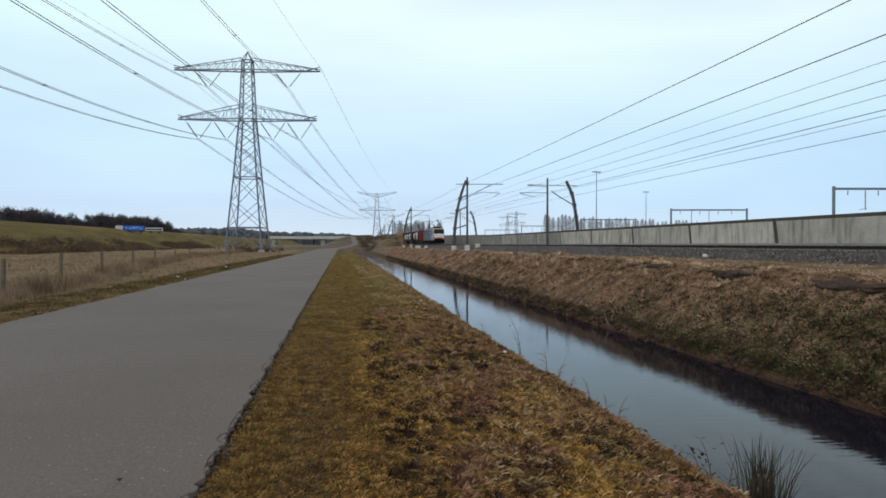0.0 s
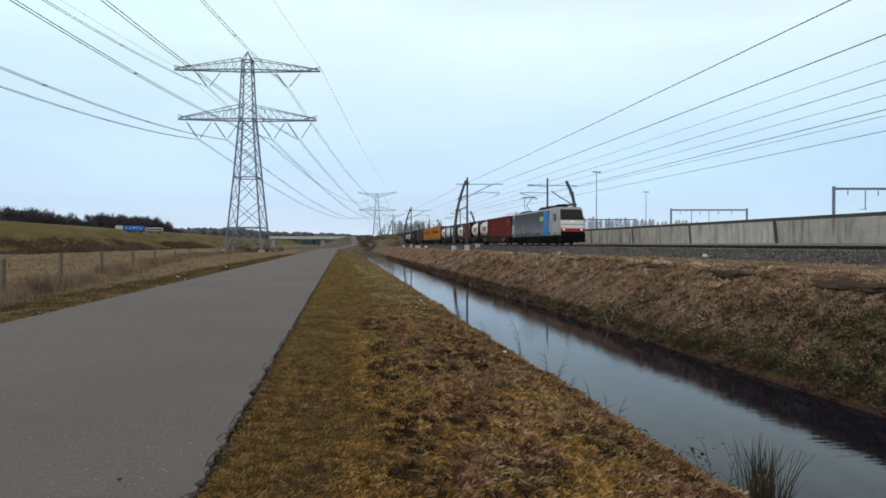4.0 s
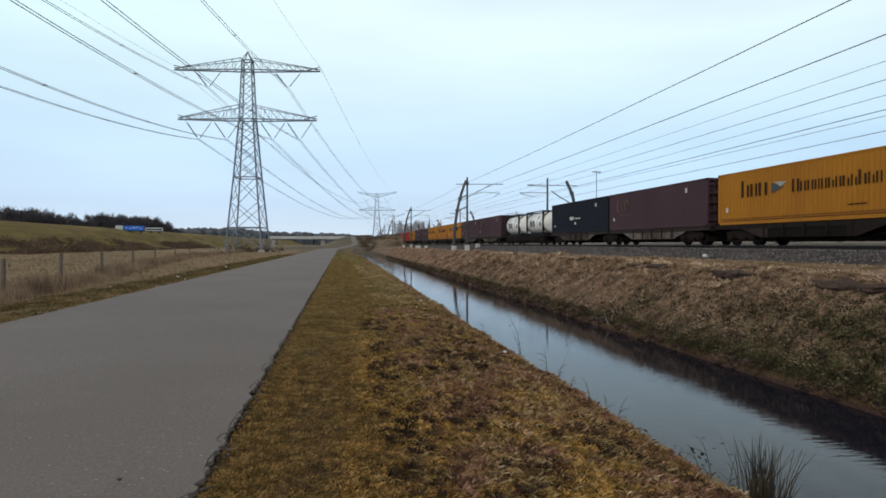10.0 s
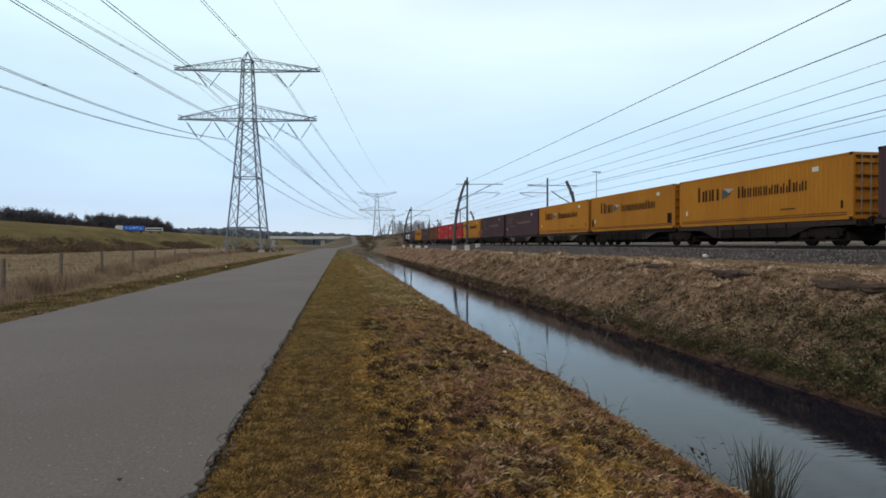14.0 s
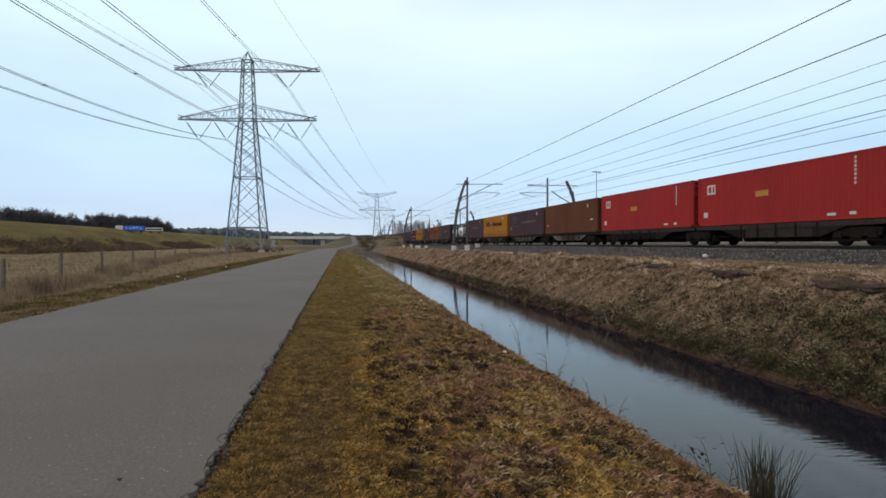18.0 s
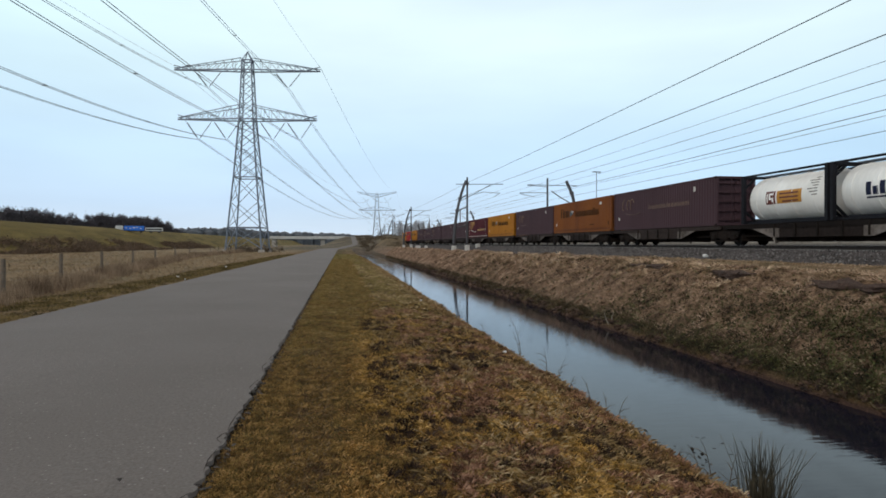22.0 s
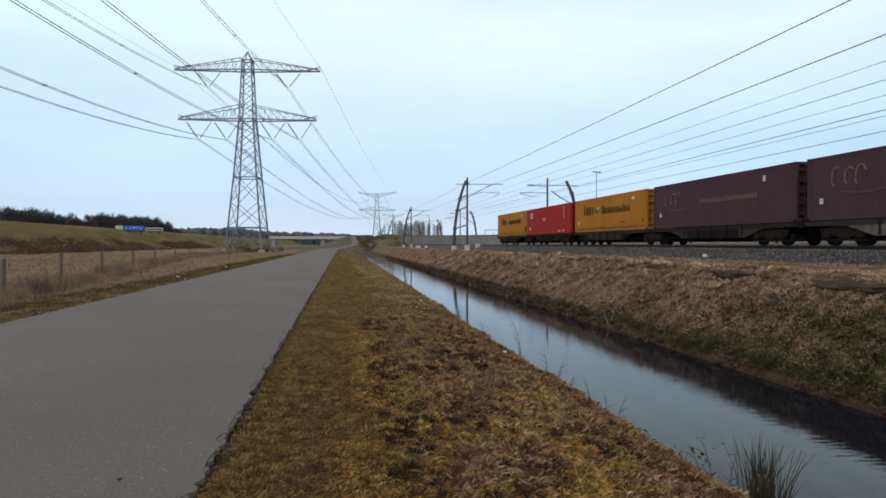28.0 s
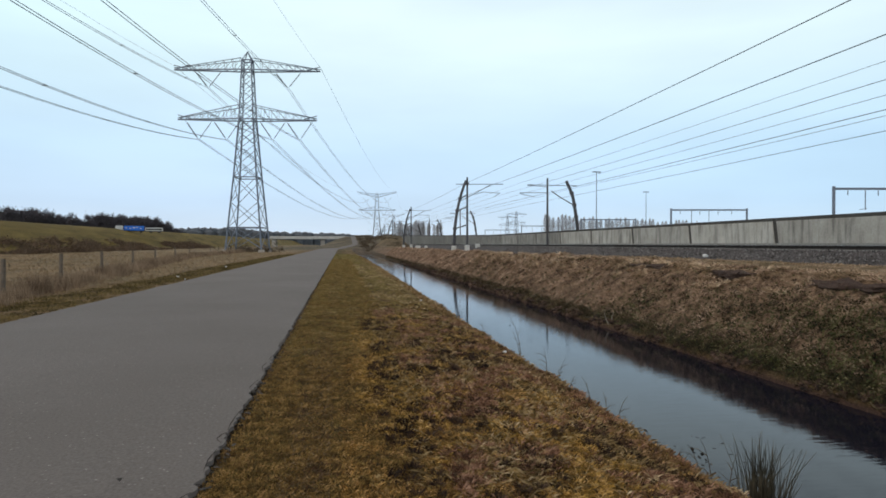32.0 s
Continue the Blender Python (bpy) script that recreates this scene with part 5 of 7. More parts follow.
        for k in range(7):
            wrap(0.75, 1.1 + 0.15 * (k * 5 % 3), m - 0.72 + 0.12 * k, m - 0.68 + 0.12 * k, LABEL_GREY, "small_print", "small grey print")
    elif mark == "block":
        for y0, y1, a0, a1 in ((4.64, 4.84, -0.26, 0.32), (4.30, 4.54, -0.26, 0.32), (3.98, 4.18, -0.26, 0.32), (3.58, 3.84, -0.26, 0.32), (3.24, 3.5, -0.26, 0.32)):
            wrap(y0, y1, m + a0, m + a1, LETTER_NAVY, "emblem_block", "large dark emblem block")
        wrap(0.95, 1.55, m - 0.06, m + 0.3, LABEL_GREY, "label_plate", "grey label plate")
        bm = B()
        box(bm, -0.5, 0.15, 0.1 - over, 0.16 - over, zc - 0.35, zc + 0.2)
        part("end_plate", bm, LABEL_GREY, t, "grey plate on the dished end")
        for k in range(3):
            wrap(1.9, 2.5, m - 0.7 + 0.12 * k, m - 0.65 + 0.12 * k, LETTER_DARK, "small_print", "small dark print")
    elif mark == "bands":
        for k in range(6):
            wrap(4.95, 5.2, m - 0.5 + 0.17 * k, m - 0.4 + 0.17 * k, LETTER_DARK, "lettering", "small dark letter shape")
    elif mark == "sign":
        for k, (h0, h1) in enumerate(((-0.22, 0.24), (-0.05, 0.24), (-0.22, 0.24), (-0.05, 0.24), (-0.05, 0.24), (-0.2, 0.24))):
            wrap(4.0 - 0.34 * k, 4.26 - 0.34 * k, m + h0, m + h1, LETTER_NAVY, "letter_shape", "navy letter shape")
        wrap(2.3, 4.26, m + 0.3, m + 0.36, LETTER_NAVY, "label_line", "navy underline")
    return t


BOGIE_MESH = []


def bogie(parent, y):
    """A two-axle bogie as a part of its wagon."""
    if not BOGIE_MESH:
        bm = B()
        for s in (-1, 1):
            prism(bm, ((-1.35, 0.62), (-0.5, 0.42), (0.5, 0.42), (1.35, 0.62), (1.35, 0.78), (0.5, 0.86), (-0.5, 0.86), (-1.35, 0.78)), s * 0.98, s * 1.1)
            for yy in (-0.9, 0.9):
                box(bm, s * 1.08 - 0.12, s * 1.08 + 0.12, yy - 0.2, yy + 0.2, 0.32, 0.66, 0.04)
            box(bm, s * 0.9, s * 1.12, -0.3, 0.3, 0.3, 0.6, 0.03)
        box(bm, -1.0, 1.0, -0.28, 0.28, 0.5, 0.92)
        for yy in (-1.42, -0.42, 0.42, 1.42):
            box(bm, -0.95, 0.95, yy - 0.07, yy + 0.07, 0.22, 0.60, 0.02)
        box(bm, -0.5, 0.5, -1.5, 1.5, 0.26, 0.5, 0.04)
        for s in (-1, 1):
            for yy in (-0.62, 0.62, -1.2, 1.2):
                rod(bm, (s * 1.06, yy, 0.44), (s * 1.06, yy, 0.78), 0.085, 8)
            box(bm, s * 1.02, s * 1.14, -1.3, 1.3, 0.22, 0.28)
        me = bpy.data.meshes.new("bogie")
        bm.to_mesh(me)
        bm.free()
        BOGIE_MESH.append(me)
        bm = B()
        rod(bm, (-0.83, 0, 0), (0.83, 0, 0), 0.09, 8)
        for s in (-1, 1):
            rod(bm, (s * 0.69, 0, 0), (s * 0.72, 0, 0), 0.49, 24)
            rod(bm, (s * 0.72, 0, 0), (s * 0.83, 0, 0), 0.46, 24)
        me = bpy.data.meshes.new("wheelset")
        bm.to_mesh(me)
        bm.free()
        BOGIE_MESH.append(me)
    b = link("bogie", BOGIE_MESH[0], STEEL_DARK, parent)
    b.location = (0, y, 0)
    for yy in (-0.9, 0.9):
        w = link("wheelset", BOGIE_MESH[1], WHEEL, b)
        w.location = (0, yy, 0.46)


def make_wagon(length, bogies, halves, gusset_mat, sill_mat=None):
    """A flat container wagon; leading buffer beam at y = 0, rail top at z = 0."""
    w = thing("container_wagon", pose(0, 0, 0), "grimy steel flat wagon with bogies, carrying containers", "wagon", "wagons of the freight train")
    for y0, y1 in halves:
        a, b = y0 + 3.4, y1 - 3.4
        for s in (-1, 1):
            bm = B()
            prism(bm, ((y0, 0.92), (y0 + 2.6, 0.88), (y1 - 2.6, 0.88), (y1, 0.92), (y1, 1.12), (y0, 1.12)), s * 1.16, s * 1.24)
            part("top_sill", bm, STEEL_DARK if gusset_mat is STEEL_DARK else WAGON_GREY, w)
            bm = B()
            box(bm, s * 1.15, s * 1.2, a + 0.7, b - 0.7, 0.42, 0.88)
            part("side_sill", bm, sill_mat or (STEEL_DARK if gusset_mat is STEEL_DARK else WAGON_GREY), w)
            for g0, g1 in ((y0 + 2.6, a + 0.7), (y1 - 2.6, b - 0.7)):
                bm = B()
                prism(bm, ((g0, 0.88), (g1, 0.42), (g1 + (0.5 if g1 > g0 else -0.5), 0.42), (g1 + (0.5 if g1 > g0 else -0.5), 0.878), (g0, 0.878 + 0.002)), s * 1.2, s * 1.25)
                part("gusset", bm, gusset_mat, w, "dusty sloping gusset plate")
            n = 5
            for k in range(n):
                y = a + 0.9 + (b - a - 1.8) * k / (n - 1)
                bm = B()
                box(bm, s * 1.24, s * 1.28, y - 0.05, y + 0.05, 0.46, 1.1)
                part("stiffener", bm, STEEL_DARK, w)
        bm = B()
        box(bm, -1.15, 1.15, y0, y1, 1.0, 1.1)
        box(bm, -0.3, 0.3, y0 + 0.2, y1 - 0.2, 0.6, 1.0)
        box(bm, -0.55, 0.55, a + 0.4, b - 0.4, 0.20, 0.61)
        for k in range(3):
            y = a + 0.9 + (b - a - 1.8) * k / 2
            rod(bm, (-0.62, y - 0.35, 0.36), (-0.62, y + 0.45, 0.36), 0.17, 10)
            rod(bm, (0.62, y - 0.35, 0.36), (0.62, y + 0.45, 0.36), 0.17, 10)
        rod(bm, (-0.75, y0 + 0.8, 0.5), (-0.75, y1 - 0.8, 0.5), 0.05, 6)
        rod(bm, (0.75, y0 + 0.8, 0.5), (0.75, y1 - 0.8, 0.5), 0.05, 6)
        part("deck", bm, STEEL_DARK, w)
        bm = B()
        for k in range(4):
            y = y0 + 0.5 + (y1 - y0 - 1.0) * k / 3
            for s in (-1, 1):
                box(bm, s * 1.0, s * 1.24, y - 0.12, y + 0.12, 1.1, 1.145)
        part("container_supports", bm, STEEL_DARK, w)
        for s in (-1, 1):
            part("brake_gear", box(B(), s * 0.6, s * 0.95, (a + b) / 2 - 0.6, (a + b) / 2 + 0.5, 0.45, 0.9, 0.05), STEEL_DARK, w)
    for y in bogies:
        bogie(w, y)
    for y, d in ((0, -1), (length, 1)):
        bm = B()
        box(bm, -1.24, 1.24, y - 0.1, y + 0.1, 0.85, 1.15)
        part("headstock", bm, STEEL_DARK, w)
        for s in (-1, 1):
            bm = B()
            rod(bm, (s * 0.88, y, 1.03), (s * 0.88, y + d * 0.36, 1.03), 0.12, 10)
            rod(bm, (s * 0.88, y + d * 0.36, 1.03), (s * 0.88, y + d * 0.4, 1.03), 0.24, 14)
            part("buffer", bm, STEEL_DARK, w)
    return w


# what rides on each wagon: kind and the distance of its leading end behind the train's head
WAGONS = (
    ("single", 20.95, 39.75, (("C40", 21.25), ("T_orange", 33.5))),
    ("single", 39.95, 58.75, (("T_orange", 40.1), ("C20", 46.3), ("T_orange", 52.5))),
    ("single", 59.3, 78.0, (("T_orange", 59.6), ("T_bands", 65.67), ("T_low", 71.74))),
    ("twin", 78.4, 107.2, (("Y", 78.6), ("Y", 93.1))),
    ("twin", 107.6, 136.0, (("P", 107.9), ("N", 121.9))),
    ("single", 137.2, 155.4, (("T_block", 138.4), ("T_block", 147.7))),
    ("twin", 156.1, 184.4, (("P", 156.3), ("P", 170.4))),
    ("twin", 185.1, 213.8, (("Y", 185.4), ("YH", 199.8))),
    ("twin", 214.0, 242.6, (("Y", 214.2), ("PL", 228.4))),
    ("twin", 243.0, 271.6, (("PL", 243.2), ("YH", 257.6))),
    ("twin", 272.2, 300.7, (("R", 272.4), ("R", 286.7))),
    ("twin", 301.1, 329.7, (("RB", 301.3), ("PL", 315.6))),
    ("twin", 330.4, 358.6, (("Y", 330.6), ("PL", 344.6))),
    ("twin", 359.4, 388.3, (("T_sign", 359.7), ("T_orange", 365.9), ("PL", 374.3))),
    ("twin", 388.5, 416.6, (("O", 388.6), ("P", 402.6))),
    ("twin", 417.2, 445.8, (("Y", 417.5), ("M", 431.8))),
    ("twin", 447.0, 475.4, (("G", 447.2), ("G", 461.3))),
    ("twin", 475.9, 504.4, (("P", 476.0), ("PL", 490.4))),
    ("twin", 504.6, 533.5, (("PL", 504.8), ("Y", 519.6))),
    ("twin", 534.2, 562.6, (("R", 534.4), ("YH", 548.6))),
)
DECK = 1.15


def train():
    L45, H = 13.716, 2.9
    models = {
        "C40": lambda: make_container(BRICK_RED, 12.19, 2.6, "brick-red corrugated forty-foot container on a flat wagon", "brick"),
        "C20": lambda: make_container(BRICK_RED, 6.06, 2.6, "short brick-red container between white tanks", "brick"),
        "Y": lambda: make_container(YELLOW, L45, H, "faded yellow long container with dark lettering", "yellow", 0.02),
        "YH": lambda: make_container(YELLOW, L45, H, "faded yellow long container with dark hatch and lettering", "yellow", 0.02),
        "P": lambda: make_container(PLUM, L45, H, "faded dark plum long container with script marks", "plum"),
        "PL": lambda: make_container(PLUM, L45, H, "faded dark plum long container with tan script and lettering", "plum"),
        "G": lambda: make_container(PLUM, L45, H, "plain dusty dark plum long container", "plain"),
        "N": lambda: make_container(NAVY, L45, H, "navy long container with small pale marks", "navy"),
        "R": lambda: make_container(BRIGHT_RED, L45, H, "bright red long container with a white emblem", "red"),
        "RB": lambda: make_container(RUST_BROWN, L45, H, "rust-brown weathered long container", "plain"),
        "O": lambda: make_container(RUST, L45, H, "rusty orange weathered long container with dark lettering", "yellow", 0.02),
        "M": lambda: make_container(MAROON, L45, H, "maroon long container with cream script and pale capitals", "maroon"),
        "T_orange": lambda: make_tank("white tank container with an orange label in a dark frame", FRAME_DARK, "orange"),
        "T_low": lambda: make_tank("white tank container with an orange label beside the yellow container", FRAME_DARK, "orange"),
        "T_bands": lambda: make_tank("white banded tank container in a blue frame", FRAME_BLUE, "bands"),
        "T_block": lambda: make_tank("white tank container with large dark letter shapes", FRAME_DARK, "block", 0.8),
        "T_sign": lambda: make_tank("white tank container with navy letter shapes in a dark frame", FRAME_DARK, "sign"),
    }
    first = {}
    for kind, a, b, loads in WAGONS:
        n = b - a
        if kind == "single":
            w = make_wagon(n, (2.4, n - 2.4), ((0, n),), STEEL_DARK if 130 < a < 150 else WAGON_PALE)
        else:
            w = make_wagon(n, (2.3, n / 2, n - 2.3), ((0, n / 2 - 0.12), (n / 2 + 0.12, n)), WAGON_PALE if loads[-1][0] in ("P", "PL", "N", "M") else WAGON_GREY, WAGON_DUST if int(a) in (107, 156, 301, 475) else None)
        moving(w, a)
        for key, off in loads:
            if key not in first:
                first[key] = models[key]()
                ob = first[key]
            else:
                ob = copy_thing(first[key], pose(0, 0, 0))
            moving(ob, off, DECK)


train()


def livery_sky():
    """The painted sky of the livery: slate above, fading to pale grey towards the mountains."""
    m = material("slate blue livery", (0.5, 0.5, 0.5), 0.45, spec=0.2, var=0.06, big=0.25, fine=4, bump=0.03, dirt=(0.42, 0.42, 0.42))
    n, l = m.node_tree.nodes, m.node_tree.links
    bsdf = n["Principled BSDF"]
    src = bsdf.inputs["Base Color"].links[0].from_socket
    tc, sep3, col, mul = n.new("ShaderNodeTexCoord"), n.new("ShaderNodeSeparateXYZ"), n.new("ShaderNodeValToRGB"), n.new("ShaderNodeMix")
    l.new(tc.outputs["Object"], sep3.inputs[0])
    rng = n.new("ShaderNodeMapRange")
    rng.inputs["From Min"].default_value, rng.inputs["From Max"].default_value = 1.0, 3.4
    l.new(sep3.outputs["Z"], rng.inputs["Value"])
    l.new(rng.outputs[0], col.inputs[0])
    col.color_ramp.elements.new(0.5)
    for el, (p, c) in zip(col.color_ramp.elements, ((0.12, (0.33, 0.36, 0.365)), (0.5, (0.165, 0.195, 0.215)), (0.95, (0.058, 0.076, 0.10)))):
        el.position, el.color = p, (*c, 1)
    mul.data_type, mul.blend_type = "RGBA", "MULTIPLY"
    mul.inputs["Factor"].default_value = 1.0
    l.new(src, mul.inputs["A"])
    l.new(col.outputs[0], mul.inputs["B"])
    l.new(mul.outputs["Result"], bsdf.inputs["Base Color"])
    return m


def locomotive():
    grey = material("light grey locomotive paint", (0.345, 0.345, 0.335), 0.45, var=0.08, big=0.6, dirt=(0.25, 0.24, 0.23))
    slate = livery_sky()
    blue = material("bright blue livery", (0.002, 0.17, 0.52), 0.4, var=0.06, spec=0.2)
    dusk = material("dusky blue livery", (0.022, 0.055, 0.12), 0.45, var=0.1, spec=0.2)
    lime = material("lime livery", (0.32, 0.5, 0.06), 0.45, var=0.06)
    white = material("white front paint", (0.72, 0.72, 0.70), 0.4, var=0.05)
    red = material("red front band", (0.5, 0.02, 0.02), 0.4, var=0.06)
    black = material("black underframe", (0.008, 0.008, 0.009), 0.9, var=0.2, spec=0.08)
    roofm = material("grey roof", (0.25, 0.26, 0.27), 0.7, var=0.15)
    snow = material("pale mountain art", (0.17, 0.175, 0.175), 0.5, var=0.45, big=1.5, fine=5)
    rock = material("dark mountain art", (0.026, 0.028, 0.030), 0.5, var=0.4, big=1.5, fine=5)
    glass = bpy.data.materials.new("dark tinted glass")
    glass.use_nodes = True
    g = glass.node_tree.nodes["Principled BSDF"]
    g.inputs["Base Color"].default_value, g.inputs["Roughness"].default_value = (0.004, 0.005, 0.006, 1), 0.12
    # pale grey base colour takes the place of a reflection in the pane
    side_glass = material("glass with grey reflection in its colour", (0.26, 0.265, 0.265), 0.15, var=0.05, bump=0, spec=0.6)
    lamp = bpy.data.materials.new("lit headlight")
    lamp.use_nodes = True
    lb = lamp.node_tree.nodes["Principled BSDF"]
    lb.inputs["Emission Color"].default_value, lb.inputs["Emission Strength"].default_value = (1, 0.92, 0.8, 1), 1.0
    t = thing("locomotive", pose(0, 0, 0), "grey and slate-blue electric locomotive with mountain art and white front", "locomotive")
    L, W = 18.9, 1.47
    nose = ((0.62, 0.95), (0.55, 1.5), (0.60, 2.05), (0.72, 2.5), (1.12, 3.60), (1.45, 3.84))
    for end in (0, 1):
        f = (lambda y: y) if end == 0 else (lambda y: L - y)
        cut = (3.65, 2.3)[end]
        bm = B()
        outline = [(f(y), z) for y, z in nose] + [(f(cut), 3.84), (f(cut), 0.95)]
        prism(bm, outline, -W, W)
        for v in bm.verts:
            d = abs(f(v.co.y)) if end == 0 else L - v.co.y
            k = max(0.0, 1 - d / 2.4)
            v.co.x *= 1 - 0.16 * k - (0.06 if v.co.z > 3.3 else 0)
        es = [e for e in bm.edges if abs(e.verts[0].co.x - e.verts[1].co.x) < 0.4]
        bmesh.ops.bevel(bm, geom=es, offset=0.1, segments=3, affect="EDGES")
        cab = part("cab", bm, grey, t, "light grey cab")
        # front face: windscreen, white panel, red band, lamps
        def face(u0, u1, hw0, hw1, mat, name, lbl="", lift=0.03, to=None):
            (ya, za), (yb, zb) = u0, u1
            n = Vector((0, -(zb - za), (yb - ya))).normalized() * lift
            bm = B()
            q = [Vector((-hw0, ya, za)), Vector((hw0, ya, za)), Vector((hw1, yb, zb)), Vector((-hw1, yb, zb))]
            lo = [bm.verts.new((p.x, f((p + n).y), (p + n).z)) for p in q]
            hi = [bm.verts.new((p.x, f((p - n * 1.5).y), (p - n * 1.5).z)) for p in q]
            bm.faces.new(lo)
            bm.faces.new(hi)
            for i in range(4):
                j = (i + 1) % 4
                bm.faces.new((lo[i], lo[j], hi[j], hi[i]))
            bmesh.ops.recalc_face_normals(bm, faces=bm.faces[:])
            return part(name, bm, mat, to or cab, lbl)
        face((0.725, 2.50), (1.10, 3.56), 1.22, 1.10, glass, "windscreen", "dark tinted windscreen")
        face((0.57, 1.66), (0.70, 2.44), 1.2, 1.2, white, "front_panel", "white front panel")
        face((0.56, 1.36), (0.55, 1.63), 1.2, 1.2, red, "front_band", "red band across the front")
        for s in (-1, 1):
            bm = B()
            rod(bm, (s * 0.92, f(0.50), 1.52), (s * 0.92, f(0.62), 1.52), 0.075, 14)
            part("headlight", bm, lamp if end == 0 else glass, cab, "lit round headlight" if end == 0 else "")
        face((0.6, 0.96), (0.56, 1.33), 1.2, 1.2, black, "lower_front", "black lower front")
        bm = B()
        rod(bm, (0, f(0.62), 2.36), (0, f(0.74), 2.36), 0.06, 12)
        part("top_light", bm, lamp if end == 0 else glass, cab)
        for s in (-1, 1):
            bm = B()
            beam(bm, (s * 0.5, f(0.68), 2.54), (s * 0.8, f(0.72), 2.66), 0.03)
            part("wiper", bm, black, cab)
            y0, y1 = (1.85, 2.25) if end == 0 else (1.55, 1.85)
            bm = B()
            for q in ((y0 - 0.04, y0, 2.46, 3.14), (y1, y1 + 0.06, 2.46, 3.14), (y0, y1, 2.46, 2.5), (y0, y1, 3.1, 3.14)):
                box(bm, s * 1.40, s * 1.482, f(q[0]), f(q[1]), q[2], q[3])
            part("window_frame", bm, black, cab, "black rubber window frame")
            bm = B()
            box(bm, s * 1.40, s * 1.474, f(y0), f(y1), 2.5, 3.1)
            part("side_window", bm, side_glass, cab, "reflecting cab side window")
            bm = B()
            tube(bm, [(s * 1.50, f(2.75), 1.3), (s * 1.53, f(2.75), 1.4), (s * 1.53, f(2.75), 2.3), (s * 1.50, f(2.75), 2.4)], 0.022, 6)
            part("grab_rail", bm, black, cab)
            for yv in ((1.75, 1.95), (3.1, 3.5)) if end == 0 else ((1.5, 1.9),):
                bm = B()
                box(bm, s * 1.455, s * 1.478, f(yv[0]), f(yv[1]), 1.12, 1.28)
                part("step_recess", bm, black, cab)
        bm = B()
        prism(bm, [(f(y), z) for y, z in ((0.75, 0.25), (0.45, 0.3), (0.5, 0.95), (1.6, 0.95), (1.4, 0.3))], -1.3, 1.3)
        part("snowplough", bm, black, t)
        for s in (-1, 1):
            bm = B()
            rod(bm, (s * 0.88, f(0.6), 1.05), (s * 0.88, f(0.08), 1.05), 0.13, 10)
            rod(bm, (s * 0.88, f(0.08), 1.05), (s * 0.88, f(0.0), 1.05), 0.26, 14)
            part("buffer", bm, black, t)
    bm = B()
    prism(bm, ((3.65, 0.95), (3.65, 3.58), (16.6, 3.58), (16.6, 0.95)), -W + 0.02, W - 0.02)
    body = part("body", bm, slate, t, "slate-blue body side")
    bm = B()
    prism(bm, ((3.65, 3.58), (3.65, 3.78), (16.6, 3.78), (16.6, 3.58)), -W + 0.02, W - 0.02)
    es = [e for e in bm.edges if e.verts[0].co.z > 3.6 and e.verts[1].co.z > 3.6 and abs(e.verts[0].co.x - e.verts[1].co.x) < 0.1]
    bmesh.ops.bevel(bm, geom=es, offset=0.17, segments=3, affect="EDGES")
    part("roof_shoulder", bm, grey, t, "light grey roof shoulder")
    bm = B()
    box(bm, -W + 0.3, W - 0.3, 3.6, 16.8, 3.70, 3.82, 0.03)
    part("roof", bm, roofm, t, "grey roof")
    for s in (-1, 1):
        x = s * (W - 0.02)
        bm = B()
        box(bm, x - 0.005, x + 0.012, 3.65, 5.3, 1.0, 3.55)
        part("livery_panel", bm, blue, body, "bright blue livery panel")
        bm = B()
        box(bm, x - 0.005, x + 0.012, 5.38, 6.6, 2.55, 3.02)
        part("livery_panel", bm, lime, body, "lime livery panel")
        bm = B()
        box(bm, x - 0.005, x + 0.012, 6.75, 7.55, 2.45, 2.85)
        part("livery_panel", bm, dusk, body, "blue emblem shape")
        rng = random.Random(6)
        # a painted mountain range: dark rocky peaks with paler snow facets, thinning out towards the blue panel
        bm = B()
        box(bm, x - 0.005, x + 0.012, 15.55, 15.75, 2.3, 2.52)
        part("number_plate", bm, snow, body, "small pale plate")
        for y, w, h in ((5.4, 1.3, 0.5), (5.9, 2.4, 0.95), (7.5, 2.3, 0.55), (8.9, 2.5, 0.65), (10.2, 2.6, 0.95), (11.6, 2.9, 1.3), (13.5, 2.0, 0.55), (14.6, 1.9, 0.75)):
            peak = rng.uniform(0.35, 0.65)
            ridge = []
            for k in range(11):
                u = k / 10
                e = u / peak if u < peak else (1 - u) / (1 - peak)
                ridge.append((y + w * u, 1.02 + h * max(0.0, e + rng.uniform(-0.13, 0.13)) * (0 if k in (0, 10) else 1)))
            xx = x + s * 0.008
            bm = B()
            bm.faces.new([bm.verts.new((xx, a, b)) for a, b in ridge])
            part("mountain_peak", bm, rock, body, "painted dark mountain peak")
            for q in range(9):
                k = rng.randrange(1, 9)
                a0, b0 = ridge[k]
                a1, b1 = ridge[k + 1]
                lo = 1.03 + (min(b0, b1) - 1.02) * rng.uniform(0.05, 0.5)
                xs = x + s * (0.011 + 0.001 * q)
                pts = [(xs, a0, b0), (xs, a1, b1), (xs, a1 + rng.uniform(-0.1, 0.35), (b1 + lo) / 2), (xs, a0 + rng.uniform(0.1, 0.5), lo), (xs, a0 + rng.uniform(-0.15, 0.1), (b0 + lo) / 2)]
                bm = B()
                bm.faces.new([bm.verts.new(p) for p in pts])
                part("snow_facet", bm, snow, body, "painted pale snow facet")
    bm = B()
    box(bm, -1.35, 1.35, 1.2, L - 1.2, 0.72, 0.97, 0.03)
    part("frame", bm, black, t)
    bm = B()
